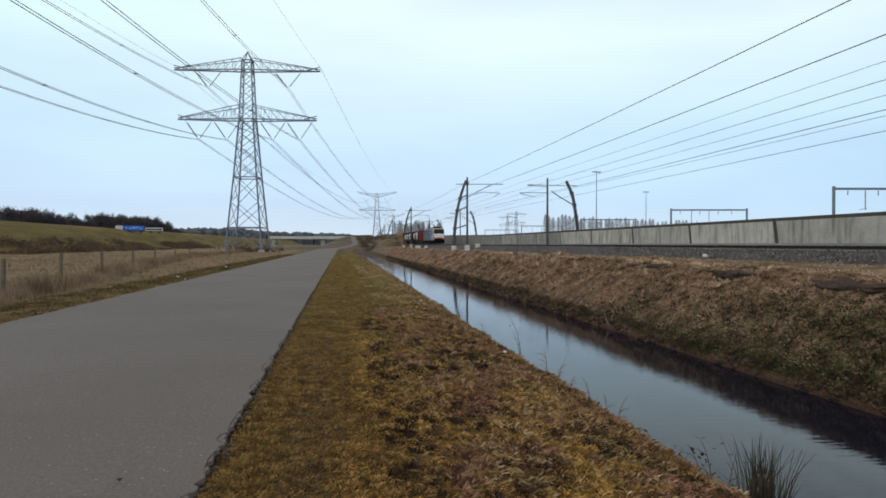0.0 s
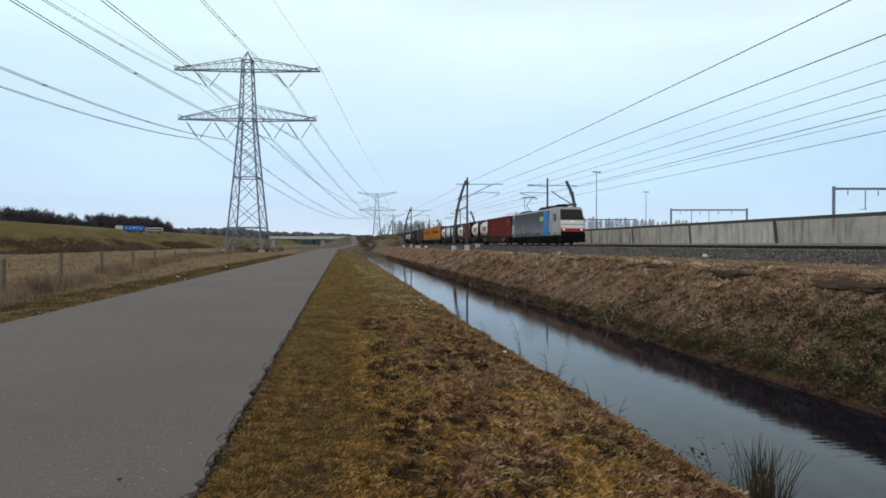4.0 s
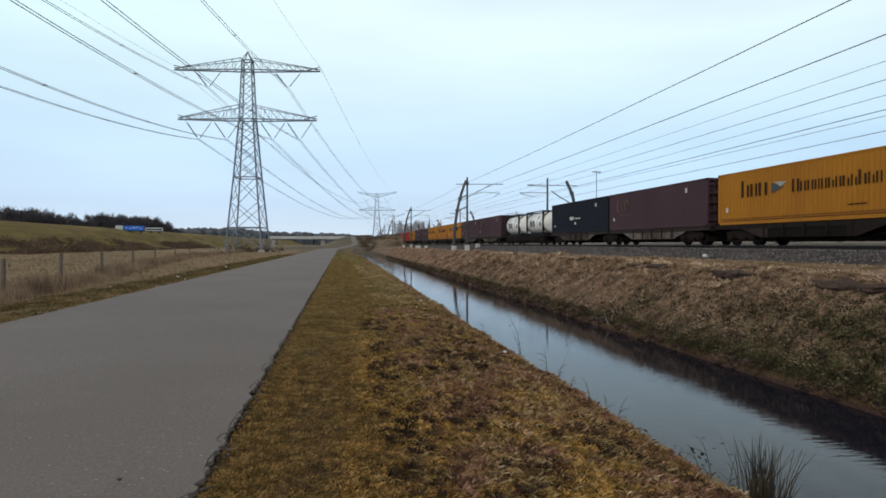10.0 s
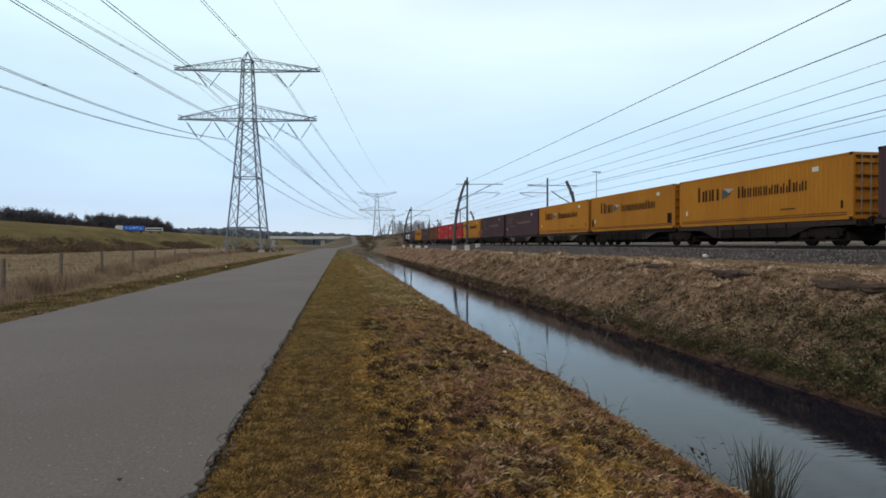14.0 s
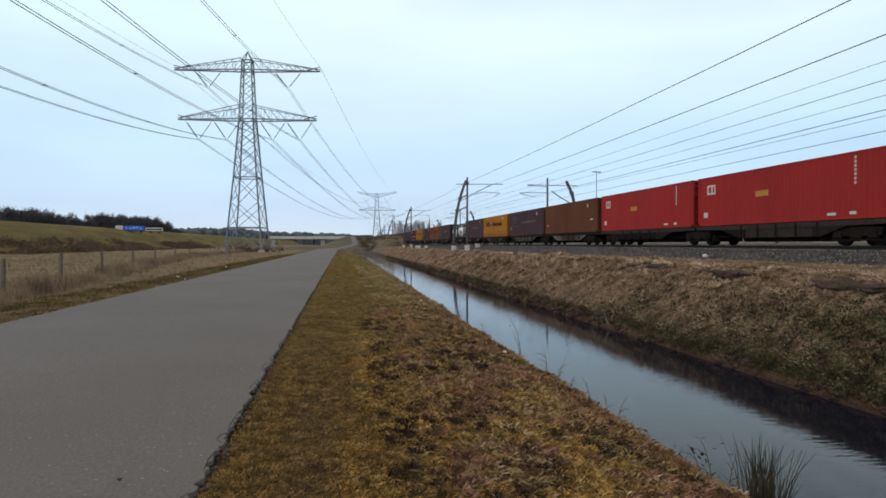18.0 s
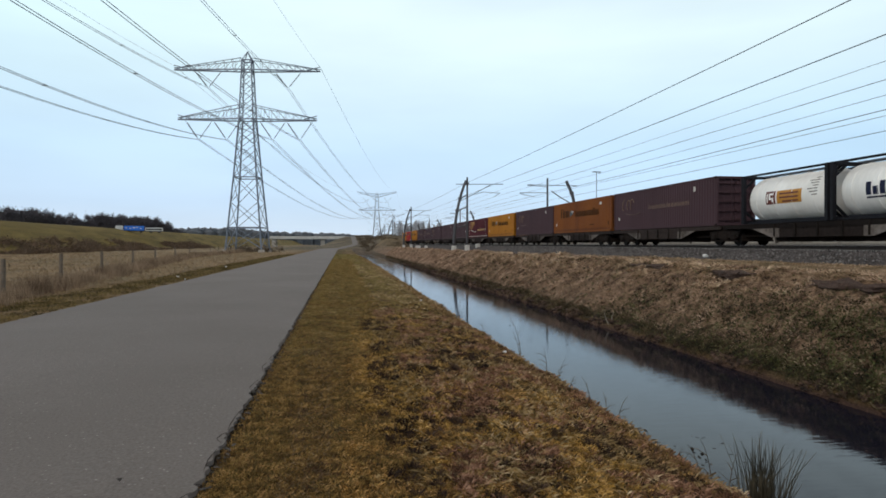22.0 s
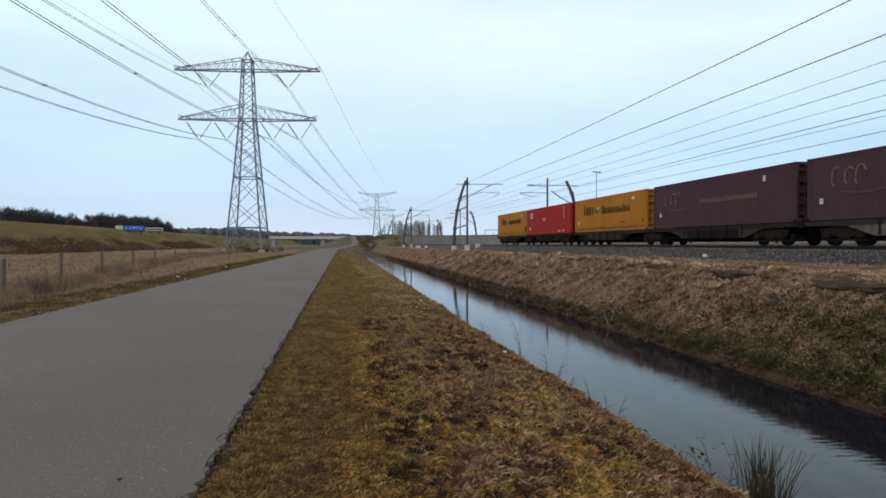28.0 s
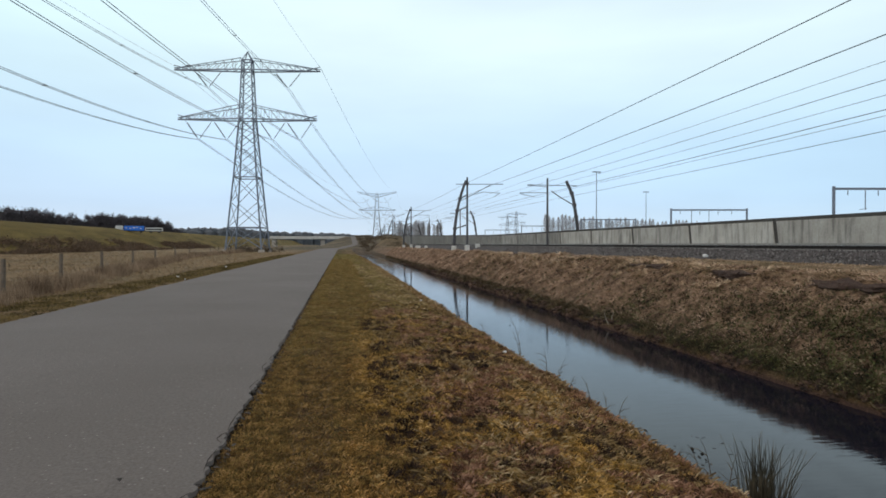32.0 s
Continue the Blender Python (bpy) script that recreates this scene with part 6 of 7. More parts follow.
    box(bm, -1.25, 1.25, 6.8, 12.1, 0.14, 0.75, 0.06)
    part("transformer", bm, black, t)
    for y0, y1 in ((1.6, 6.9), (12.0, L - 1.6)):
        part("motor_case", box(B(), -0.64, 0.64, y0, y1, 0.16, 0.74, 0.05), black, t)
    for y in (4.25, L - 4.25):
        bm = B()
        for s in (-1, 1):
            prism(bm, ((y - 2.15, 0.42), (y - 1.7, 0.25), (y + 1.7, 0.25), (y + 2.15, 0.42), (y + 2.15, 0.55), (y - 2.15, 0.55)), s * 1.02, s * 1.16)
            for yy in (-1.9, -0.75, 0.75, 1.9):
                rod(bm, (s * 1.22, y + yy, 0.3), (s * 1.22, y + yy, 0.9), 0.09, 8)
                box(bm, s * 1.1, s * 1.28, y + yy - 0.12, y + yy + 0.12, 0.18, 0.34, 0.02)
            box(bm, s * 1.0, s * 1.2, y - 2.0, y + 2.0, 0.5, 0.82, 0.05)
            for yy in (-1.3, 1.3):
                box(bm, s * 1.05, s * 1.3, y + yy - 0.25, y + yy + 0.25, 0.4, 0.8, 0.04)
                rod(bm, (s * 1.2, y + yy * 0.5, 0.4), (s * 1.2, y + yy * 0.5, 0.95), 0.13, 10)
        b = part("bogie", bm, black, t)
        for yy in (-1.3, 1.3):
            bm = B()
            for s in (-1, 1):
                rod(bm, (s * 0.7, y + yy, 0.625), (s * 0.84, y + yy, 0.625), 0.625, 28)
            rod(bm, (-0.8, y + yy, 0.625), (0.8, y + yy, 0.625), 0.1, 8)
            part("wheelset", bm, WHEEL, b)
    # roof gear
    rng = random.Random(3)
    for k in range(9):
        y = 5.0 + k * 0.55
        bm = B()
        rod(bm, (-0.5, y, 3.8), (-0.5, y, 4.12), 0.09, 8)
        for z in (3.88, 3.96, 4.04):
            rod(bm, (-0.5, y, z), (-0.5, y, z + 0.03), 0.15, 10)
        part("roof_insulator", bm, black, t)
        if k % 3 == 0:
            bm = B()
            box(bm, -0.2, 0.9, y - 0.3, y + 0.3, 3.8, 4.12, 0.05)
            part("roof_box", bm, black, t)
    bm = B()
    tube(bm, [(-0.5, 5.0 + 0.55 * k, 4.15 + 0.05 * (k % 2)) for k in range(9)], 0.03, 5)
    part("roof_busbar", bm, black, t)

    def panto(y, up, d):
        p = B()
        for s in (-1, 1):
            beam(p, (s * 0.55, y - 0.9, 3.98), (s * 0.55, y + 1.1, 3.98), 0.09)
            for yy in (-0.8, 1.0):
                rod(p, (s * 0.55, y + yy, 3.78), (s * 0.55, y + yy, 3.98), 0.1, 8)
        for yy in (-0.9, 1.1):
            beam(p, (-0.55, y + yy, 3.98), (0.55, y + yy, 3.98), 0.09)
        if not up:
            box(p, -0.5, 0.5, y - 2.5, y + 1.2, 4.03, 4.16)
        base = part("pantograph", p, black, t, "raised pantograph" if up else "folded pantograph")
        bm = B()
        if up:
            k0, k1, k2 = Vector((0, y + 0.4, 4.05)), Vector((0, y + 2.2, 4.92)), Vector((0, y + 0.4, 5.74))
        else:
            k0, k1, k2 = Vector((0, y - 1.1, 4.02)), Vector((0, y + 1.2, 4.06)), Vector((0, y - 1.3, 4.10))
        for s in (-0.28, 0.28):
            tube(bm, [k0 + Vector((s, 0, 0)), k1 + Vector((s * 0.5, 0, 0))], 0.04, 6)
            tube(bm, [k1 + Vector((s * 0.5, 0, 0)), k2 + Vector((s * 1.6, 0, 0))], 0.03, 6)
        part("pantograph_arm", bm, black, base)
        bm = B()
        for yy in (-0.28, 0.28):
            tube(bm, [(-0.95, k2.y + yy, k2.z - 0.18), (-0.75, k2.y + yy, k2.z + 0.05), (0.75, k2.y + yy, k2.z + 0.05), (0.95, k2.y + yy, k2.z - 0.18)], 0.035, 6)
        for s in (-0.5, 0.5):
            beam(bm, (s, k2.y - 0.3, k2.z), (s, k2.y + 0.3, k2.z), 0.04)
        part("pantograph_head", bm, black, base)
    for s in (-0.75, 0.75):
        bm = B()
        box(bm, s - 0.2, s + 0.2, 3.2, 7.4, 3.8, 3.96, 0.03)
        part("roof_duct", bm, black, t)
        bm = B()
        box(bm, s - 0.25, s + 0.25, 12.2, 15.4, 3.8, 4.0, 0.04)
        part("roof_duct", bm, black, t)
    for k, y in enumerate((5.3, 6.1, 7.0, 8.1, 9.0)):
        bm = B()
        rod(bm, (-0.15, y, 3.8), (-0.15, y, 4.05 + 0.08 * (k % 3)), 0.11, 10)
        rod(bm, (-0.15, y, 4.05 + 0.08 * (k % 3)), (-0.15, y + 0.3, 4.2), 0.05, 6)
        part("roof_switch", bm, black, t)
    panto(14.7, True, 1)
    panto(4.3, False, 1)
    moving(t, 2.0)


locomotive()


# ---- grass, weeds and litter ----
def surface_z(x, y):
    return relief(np.asarray(x, float), np.asarray(y, float))


SOIL = ((10.25, 10.8, 0.24, 1.25), (10.4, 19.9, 0.16, 1.2), (10.35, 15.2, 0.16, 0.8), (12.4, 23, 0.4, 1.6), (11.8, 29, 0.5, 2.6), (11.2, 38, 0.5, 2.2), (13.2, 9.5, 0.5, 1.5))


def off_soil(x, y):
    return np.min([((x - a) / p) ** 2 + ((y - b) / q) ** 2 for a, b, p, q in SOIL], axis=0) > 0.8


def bramble_zone(x, y):
    """Where green brambles cover the lower far bank."""
    return (1 - smoothstep(11, 18.5, y + 1.4 * lumps(x * 0.8, y * 0.5, 71))) * (1 - smoothstep(9.3, 10.4, x + 0.3 * lumps(x, y, 72)))


def blades(name, label, mat, x0, x1, y0, y1, n, length, width, flat, seed, patch=0.0, bias=1.0, clump=0, only=None, rise=0.012):
    """A sward of single bent blades, thinned in patches; nearer ground gets more of them."""
    r = np.random.RandomState(seed)
    u = r.rand(n)
    y = y0 * (y1 / y0) ** u if bias else y0 + (y1 - y0) * u
    x = x0 + (x1 - x0) * r.rand(n)
    if clump:
        # tufts: the blades gather round common roots and lean outwards from them
        m = n // clump
        own = r.randint(0, m, n)
        cx, cy, wide = x[:m][own], y[:m][own], r.uniform(0.5, 1.4, m)[own]
        spread = 0.022 * wide * np.clip(cy / 12.0, 1.0, 4.0)
        out_x, out_y = r.randn(n), r.randn(n)
        x, y = cx + out_x * spread, cy + out_y * spread
        soft = r.randn(m)[own] * 0.35
        keep = lumps(cx * 2.3, cy * 2.3, seed + 1) + 0.6 * lumps(cx * 7, cy * 7, seed + 2) + soft > patch
        keep &= (x > x0) & (x < x1)
    else:
        keep = lumps(x * 2.3, y * 2.3, seed + 1) + 0.6 * lumps(x * 7, y * 7, seed + 2) + r.randn(n) * 0.5 > patch
    if only:
        keep &= only(x, y) > r.rand(n)
    x, y = x[keep], y[keep]
    lean = np.arctan2(out_y, out_x)[keep] if clump else None
    high = (0.03 * np.exp(-0.5 * (out_x ** 2 + out_y ** 2)) * wide)[keep] if clump else 0
    n = len(x)
    z = surface_z(x, y) - 0.005
    grow = np.clip(y / 12.0, 1.0, 4.0)
    ln = length * r.uniform(0.5, 1.5, n) * grow ** 0.5
    w = width * r.uniform(0.6, 1.4, n) * grow ** 0.9
    a = lean + r.normal(0, 0.7, n) if clump else r.uniform(0, math.tau, n)
    tilt = np.clip(r.normal(flat, 0.28, n), 0.05, 1.5)
    dx, dy, dz = np.cos(a) * np.sin(tilt), np.sin(a) * np.sin(tilt), np.cos(tilt)
    b = a + r.normal(1.57, 0.5, n)
    sx, sy = np.cos(b) * w / 2, np.sin(b) * w / 2
    z = z + rise * r.rand(n) + high
    p = np.empty((n, 4, 3))
    p[:, 0] = np.stack([x - sx, y - sy, z], 1)
    p[:, 1] = np.stack([x + sx, y + sy, z], 1)
    p[:, 2] = np.stack([x + dx * ln * 0.6 + sx * 0.8, y + dy * ln * 0.6 + sy * 0.8, z + dz * ln * 0.7], 1)
    p[:, 3] = np.stack([x + dx * ln * 1.05, y + dy * ln * 1.05, z + dz * ln * 0.7 + np.abs(dz) * ln * 0.12], 1)
    me = bpy.data.meshes.new(name)
    me.vertices.add(n * 4)
    me.vertices.foreach_set("co", p.ravel())
    o = np.arange(n)[:, None] * 4
    tri = np.concatenate([o + np.array([[0, 1, 2]]), o + np.array([[0, 2, 3]])], 1).ravel()
    me.loops.add(n * 6)
    me.loops.foreach_set("vertex_index", tri)
    me.polygons.add(n * 2)
    me.polygons.foreach_set("loop_start", np.arange(n * 2) * 3)
    me.update(calc_edges=True)
    me.validate()
    tagged(link(name, me, mat), label, "grass", kind="stuff")


GRASS_GREEN = ramp_material("short olive grass", ((0.1, (0.052, 0.032, 0.012)), (0.4, (0.158, 0.095, 0.028)), (0.65, (0.262, 0.156, 0.047)), (0.9, (0.42, 0.255, 0.10))), fine=8)
GRASS_OCHRE = ramp_material("mossy ochre grass", ((0.1, (0.072, 0.038, 0.016)), (0.35, (0.275, 0.146, 0.038)), (0.6, (0.50, 0.275, 0.075)), (0.9, (0.68, 0.42, 0.18))), fine=11)
GRASS_STRAW = ramp_material("matted straw", ((0.08, (0.050, 0.033, 0.016)), (0.35, (0.155, 0.103, 0.044)), (0.6, (0.285, 0.195, 0.085)), (0.9, (0.45, 0.325, 0.17))), fine=9)
BANK_STRAW = ramp_material("dead bank grass", ((0.08, (0.085, 0.053, 0.039)), (0.35, (0.26, 0.168, 0.115)), (0.65, (0.45, 0.305, 0.21)), (0.95, (0.66, 0.48, 0.35))), fine=1.1)
BANK_GREEN = ramp_material("bramble leaves", ((0.1, (0.008, 0.009, 0.005)), (0.35, (0.030, 0.032, 0.013)), (0.7, (0.085, 0.088, 0.030)), (1.0, (0.23, 0.185, 0.11))), fine=3.0)

# near-black blade colour that stands in for the shade in gaps between tufts
SHADE_TUFT = ramp_material("dark tufts for shaded pits", ((0.1, (0.018, 0.011, 0.008)), (0.5, (0.045, 0.027, 0.018)), (0.9, (0.10, 0.062, 0.040))), fine=3)
SHELF = ramp_material("pale flattened grass", ((0.1, (0.10, 0.070, 0.035)), (0.5, (0.27, 0.185, 0.11)), (0.9, (0.50, 0.36, 0.24))), fine=0.8)
PASTURE = ramp_material("pasture grass", ((0.1, (0.155, 0.108, 0.062)), (0.5, (0.25, 0.178, 0.105)), (0.9, (0.345, 0.255, 0.16))), fine=0.5)
RUSH_GREEN = ramp_material("dark wet grass", ((0.1, (0.022, 0.018, 0.010)), (0.5, (0.070, 0.052, 0.028)), (0.9, (0.18, 0.13, 0.075))), fine=1.5)
EDGE = ramp_material("dull olive straw", ((0.1, (0.055, 0.034, 0.014)), (0.4, (0.154, 0.0892, 0.038)), (0.65, (0.264, 0.155, 0.072)), (0.9, (0.418, 0.262, 0.14))), fine=6)
VERGE_LEFT = ramp_material("dark olive verge grass", ((0.1, (0.035, 0.028, 0.010)), (0.4, (0.085, 0.064, 0.022)), (0.65, (0.14, 0.105, 0.036)), (0.9, (0.22, 0.16, 0.07))), fine=1.2)
VERGE_FAR = ramp_material("olive verge grass", ((0.1, (0.072, 0.060, 0.022)), (0.4, (0.175, 0.142, 0.046)), (0.65, (0.285, 0.226, 0.074)), (0.9, (0.43, 0.33, 0.15))), fine=1.5)
TUFT_BROWN = ramp_material("purple-brown dead tufts", ((0.1, (0.056, 0.027, 0.018)), (0.4, (0.172, 0.086, 0.052)), (0.65, (0.305, 0.162, 0.098)), (0.9, (0.47, 0.28, 0.185))), fine=10)
TUFT_GOLD = ramp_material("golden moss tufts", ((0.1, (0.155, 0.088, 0.019)), (0.4, (0.345, 0.20, 0.044)), (0.65, (0.54, 0.32, 0.085)), (0.9, (0.71, 0.46, 0.19))), fine=12)
TUFT_PALE = ramp_material("bleached straw tufts", ((0.1, (0.159, 0.104, 0.0512)), (0.5, (0.366, 0.254, 0.128)), (0.9, (0.659, 0.5, 0.305))), fine=12)
MOSS = ramp_material("moss and leaf mould", ((0.1, (0.095, 0.046, 0.029)), (0.35, (0.205, 0.108, 0.048)), (0.6, (0.18, 0.128, 0.034)), (0.85, (0.37, 0.22, 0.073))), fine=2.0)
TRACK_STRAW = ramp_material("trodden brown grass", ((0.1, (0.075, 0.050, 0.030)), (0.5, (0.165, 0.112, 0.062)), (0.9, (0.28, 0.195, 0.11))), fine=6)
RIM_STRAW = ramp_material("golden rim tussocks", ((0.1, (0.11, 0.070, 0.042)), (0.4, (0.30, 0.205, 0.125)), (0.7, (0.50, 0.355, 0.23)), (0.95, (0.68, 0.52, 0.36))), fine=1.6)
blades("moss_floor", "low moss and leaf mould between the tufts", MOSS, -0.86, 2.95, 2.3, 17, 200000, 0.020, 0.0048, 1.1, 90, -9.0)
blades("trodden_grass", "trodden brown strip beside the mown edge", TRACK_STRAW, -0.40, -0.08, 2.4, 40, 16000, 0.030, 0.0034, 1.15, 91, -1.0)
blades("rim_tussocks", "golden dead tussocks along the rim of the far bank", RIM_STRAW, 9.7, 12.0, 6.0, 48, 60000, 0.12, 0.0065, 0.95, 92, 0.35, clump=30, only=lambda x, y: off_soil(x, y) * (0.25 + 0.75 * smoothstep(10.5, 15, y)))
blades("golden_tufts", "golden green mossy tufts on the verge", TUFT_GOLD, 0.15, 2.7, 2.3, 13, 110000, 0.034, 0.0030, 1.0, 61, 0.1, clump=26)
blades("far_verge_grass", "olive winter grass on the verge", VERGE_FAR, -0.8, 2.6, 7.0, 90, 150000, 0.034, 0.0034, 0.95, 64, -1.3, only=lambda x, y: smoothstep(7, 12, y) * (1 - 0.6 * smoothstep(1.7, 2.6, x)))
blades("brown_tufts", "purple-brown dead tufts on the verge", TUFT_BROWN, 0.7, 2.8, 2.3, 14, 130000, 0.045, 0.0030, 0.9, 62, 0.1, clump=34)
blades("pale_tufts", "bleached straw tufts on the verge", TUFT_PALE, 0.8, 2.85, 2.3, 45, 70000, 0.055, 0.0014, 1.15, 63, 0.3, clump=22)
blades("short_grass", "short olive winter grass beside the road edge", GRASS_GREEN, -0.84, 0.9, 2.3, 60, 130000, 0.034, 0.0032, 0.95, 21, -1.5)
blades("moss_grass", "mossy ochre grass on the verge", GRASS_OCHRE, 0.0, 2.6, 2.3, 18, 170000, 0.032, 0.0030, 1.05, 22, 0.35, only=lambda x, y: 1 - smoothstep(8, 14, y))
blades("straw_grass", "matted pale straw along the ditch edge", GRASS_STRAW, 0.5, 2.95, 2.3, 70, 150000, 0.085, 0.0022, 1.35, 23, 0.0, only=lambda x, y: 1 - smoothstep(9, 14, y) * (1 - smoothstep(1.6, 2.6, x)))
blades("dark_tufts", "dark clumps standing in for shaded pits in the mossy grass", SHADE_TUFT, 0.3, 2.7, 2.3, 20, 130000, 0.042, 0.0044, 0.7, 33, 0.05, clump=60, only=lambda x, y: 1 - smoothstep(8, 17, y))
blades("shelf_grass", "pale flattened grass on top of the far bank", SHELF, 10.6, 19.2, 6.0, 110, 60000, 0.07, 0.008, 1.2, 34, -0.4, only=off_soil)
blades("edge_grass", "longer rough grass hanging over the ditch", EDGE, 2.3, 3.05, 3.0, 80, 30000, 0.075, 0.0045, 0.9, 24, -0.4)
blades("bank_grass", "dead tangled grass on the far ditch bank", BANK_STRAW, 8.1, 12.5, 6.0, 120, 150000, 0.085, 0.0065, 1.05, 25, -0.2, only=lambda x, y: off_soil(x, y) * (1 - 0.7 * bramble_zone(x, y)))
blades("bank_leaves", "low green bramble leaves on the ditch bank", BANK_GREEN, 7.80, 10.8, 5.0, 45, 95000, 0.050, 0.030, 1.0, 26, -1.7, rise=0.10, only=lambda x, y: 0.08 + 0.92 * bramble_zone(x, y))
blades("bank_shade_tufts", "dark clumps standing in for shaded pits in the bank grass", SHADE_TUFT, 7.9, 10.6, 6.0, 60, 45000, 0.05, 0.007, 0.8, 36, 0.75, clump=40)
blades("bank_foot_grass", "dark wet grass at the foot of the ditch bank", RUSH_GREEN, 7.74, 8.2, 6.0, 110, 24000, 0.11, 0.007, 0.9, 29, 0.0)
blades("left_verge_grass", "short olive grass on the left verge", VERGE_LEFT, -8.6, -6.3, 9.0, 90, 40000, 0.06, 0.006, 0.8, 27, -0.3)
blades("field_grass", "pale rough pasture grass behind the fence", PASTURE, -46, -8.2, 14.0, 120, 70000, 0.10, 0.010, 0.9, 28, -0.2)


def clods(name, label, category, stops, x0, x1, y0, y1, n, small, large, seed, floor=-9.0):
    """Knobbly cushions and clods that make the ground uneven."""
    r = np.random.RandomState(seed)
    tmp = B()
    bmesh.ops.create_icosphere(tmp, subdivisions=1, radius=1.0)
    tv = np.array([v.co[:] for v in tmp.verts])
    tf = np.array([[v.index for v in f.verts] for f in tmp.faces])
    tmp.free()
    y = y0 * (y1 / y0) ** r.rand(n)
    x = x0 + (x1 - x0) * r.rand(n) ** 0.8
    keep = lumps(x * 3, y * 3, seed + 1) + 0.8 * lumps(x * 8, y * 8, seed + 2) > -0.15
    x, y = x[keep], y[keep]
    n = len(x)
    s = r.uniform(small, large, n) * (0.6 + 0.4 * smoothstep(0.2, 1.2, x)) * np.clip(y / 9, 1, 3)
    a = r.uniform(0, math.tau, n)
    p = tv[None] * r.uniform(0.6, 1.3, (n, len(tv), 1)) * s[:, None, None] * np.array([1.3, 0.9, 0.75])
    q = np.stack([p[..., 0] * np.cos(a)[:, None] - p[..., 1] * np.sin(a)[:, None] + x[:, None], p[..., 0] * np.sin(a)[:, None] + p[..., 1] * np.cos(a)[:, None] + y[:, None], p[..., 2] + np.maximum(surface_z(x, y) + 0.01, floor)[:, None]], -1)
    faces = (tf[None] + (np.arange(n) * len(tv))[:, None, None]).reshape(-1, 3)
    m = ramp_material(name, stops, fine=7)
    tagged(link(name, arrays(name, q.reshape(-1, 3).tolist(), faces.tolist()), m), label, category, kind="stuff")


clods("moss_cushions", "knobbly cushions of ochre moss and matted roots", "moss", ((0.1, (0.026, 0.016, 0.008)), (0.35, (0.075, 0.046, 0.018)), (0.6, (0.17, 0.105, 0.032)), (0.8, (0.24, 0.155, 0.045)), (0.98, (0.36, 0.245, 0.11))), 0.1, 2.75, 2.3, 16, 16000, 0.010, 0.028, 77)
clods("bank_clods", "dark wet clods of earth along the waterline", "earth", ((0.1, (0.018, 0.012, 0.010)), (0.5, (0.050, 0.030, 0.022)), (0.9, (0.11, 0.068, 0.048))), 7.71, 7.95, 6, 75, 3000, 0.02, 0.05, 88, -1.00)


def fence_straw():
    """Tall dead grass along the foot of the fence."""
    r = np.random.RandomState(31)
    verts, faces = [], []
    for _ in range(26000):
        y = 14 * (150 / 14) ** r.rand()
        x = (-9.95 - 0.145 * (y - 20.3) if y < 78 else -18.3 - 0.02 * (y - 78)) + r.normal(0.25, 0.4)
        z = float(ground_z(x, y))
        h = r.uniform(0.22, 0.8) * (0.75 + 0.35 * math.sin(y * 0.9) * math.sin(y * 0.37))
        a, t = r.uniform(0, math.tau), abs(r.normal(0.3, 0.25))
        dx, dy = math.cos(a) * math.sin(t) * h, math.sin(a) * math.sin(t) * h
        w = 0.006 * max(1.0, y / 18)
        b = r.uniform(0, math.tau)
        o = len(verts)
        verts += [(x - w * math.cos(b), y - w * math.sin(b), z), (x + w * math.cos(b), y + w * math.sin(b), z), (x + dx, y + dy, z + h)]
        faces.append((o, o + 1, o + 2))
    m = ramp_material("tall dead grass", ((0.1, (0.10, 0.066, 0.042)), (0.45, (0.20, 0.138, 0.09)), (0.9, (0.36, 0.265, 0.18))), fine=0.8)
    tagged(link("tall_dead_grass", arrays("tall_dead_grass", verts, faces), m), "tall dead grass along the field fence", "grass", kind="stuff")


fence_straw()


def crumbled_edge():
    """Broken lumps of asphalt and soil along the road's right edge."""
    r = random.Random(12)
    edge = thing("broken_road_edge", pose(0, 0, 0), "crumbled dark asphalt lumps along the road edge", "road edge")
    meshes = []
    for k in range(8):
        bm = B()
        bmesh.ops.create_icosphere(bm, subdivisions=1, radius=1.0)
        for v in bm.verts:
            v.co *= r.uniform(0.65, 1.15)
            v.co.z *= 0.45
        me = bpy.data.meshes.new("lump")
        bm.to_mesh(me)
        bm.free()
        meshes.append(me)
    for k in range(290):
        y = 3.0 * (22 / 3.0) ** (k / 290) + r.uniform(-0.06, 0.06)
        if noise.noise((5, y * 1.7, 1)) < -0.12:
            continue
        s = r.uniform(0.004, 0.012) * (1 + 0.04 * y) * r.choice((1, 1, 1, 1.6))
        x = ROAD_R + 0.02 + r.uniform(-0.05, 0.07)
        ob = link("lump", meshes[k % 8], ASPHALT_DARK, edge)
        ob.matrix_basis = pose(x, y, 0.008, r.uniform(-20, 20), r.uniform(-20, 20), r.uniform(0, 360)) @ Matrix.Diagonal((s, s * r.uniform(1.2, 3.0), s, 1))


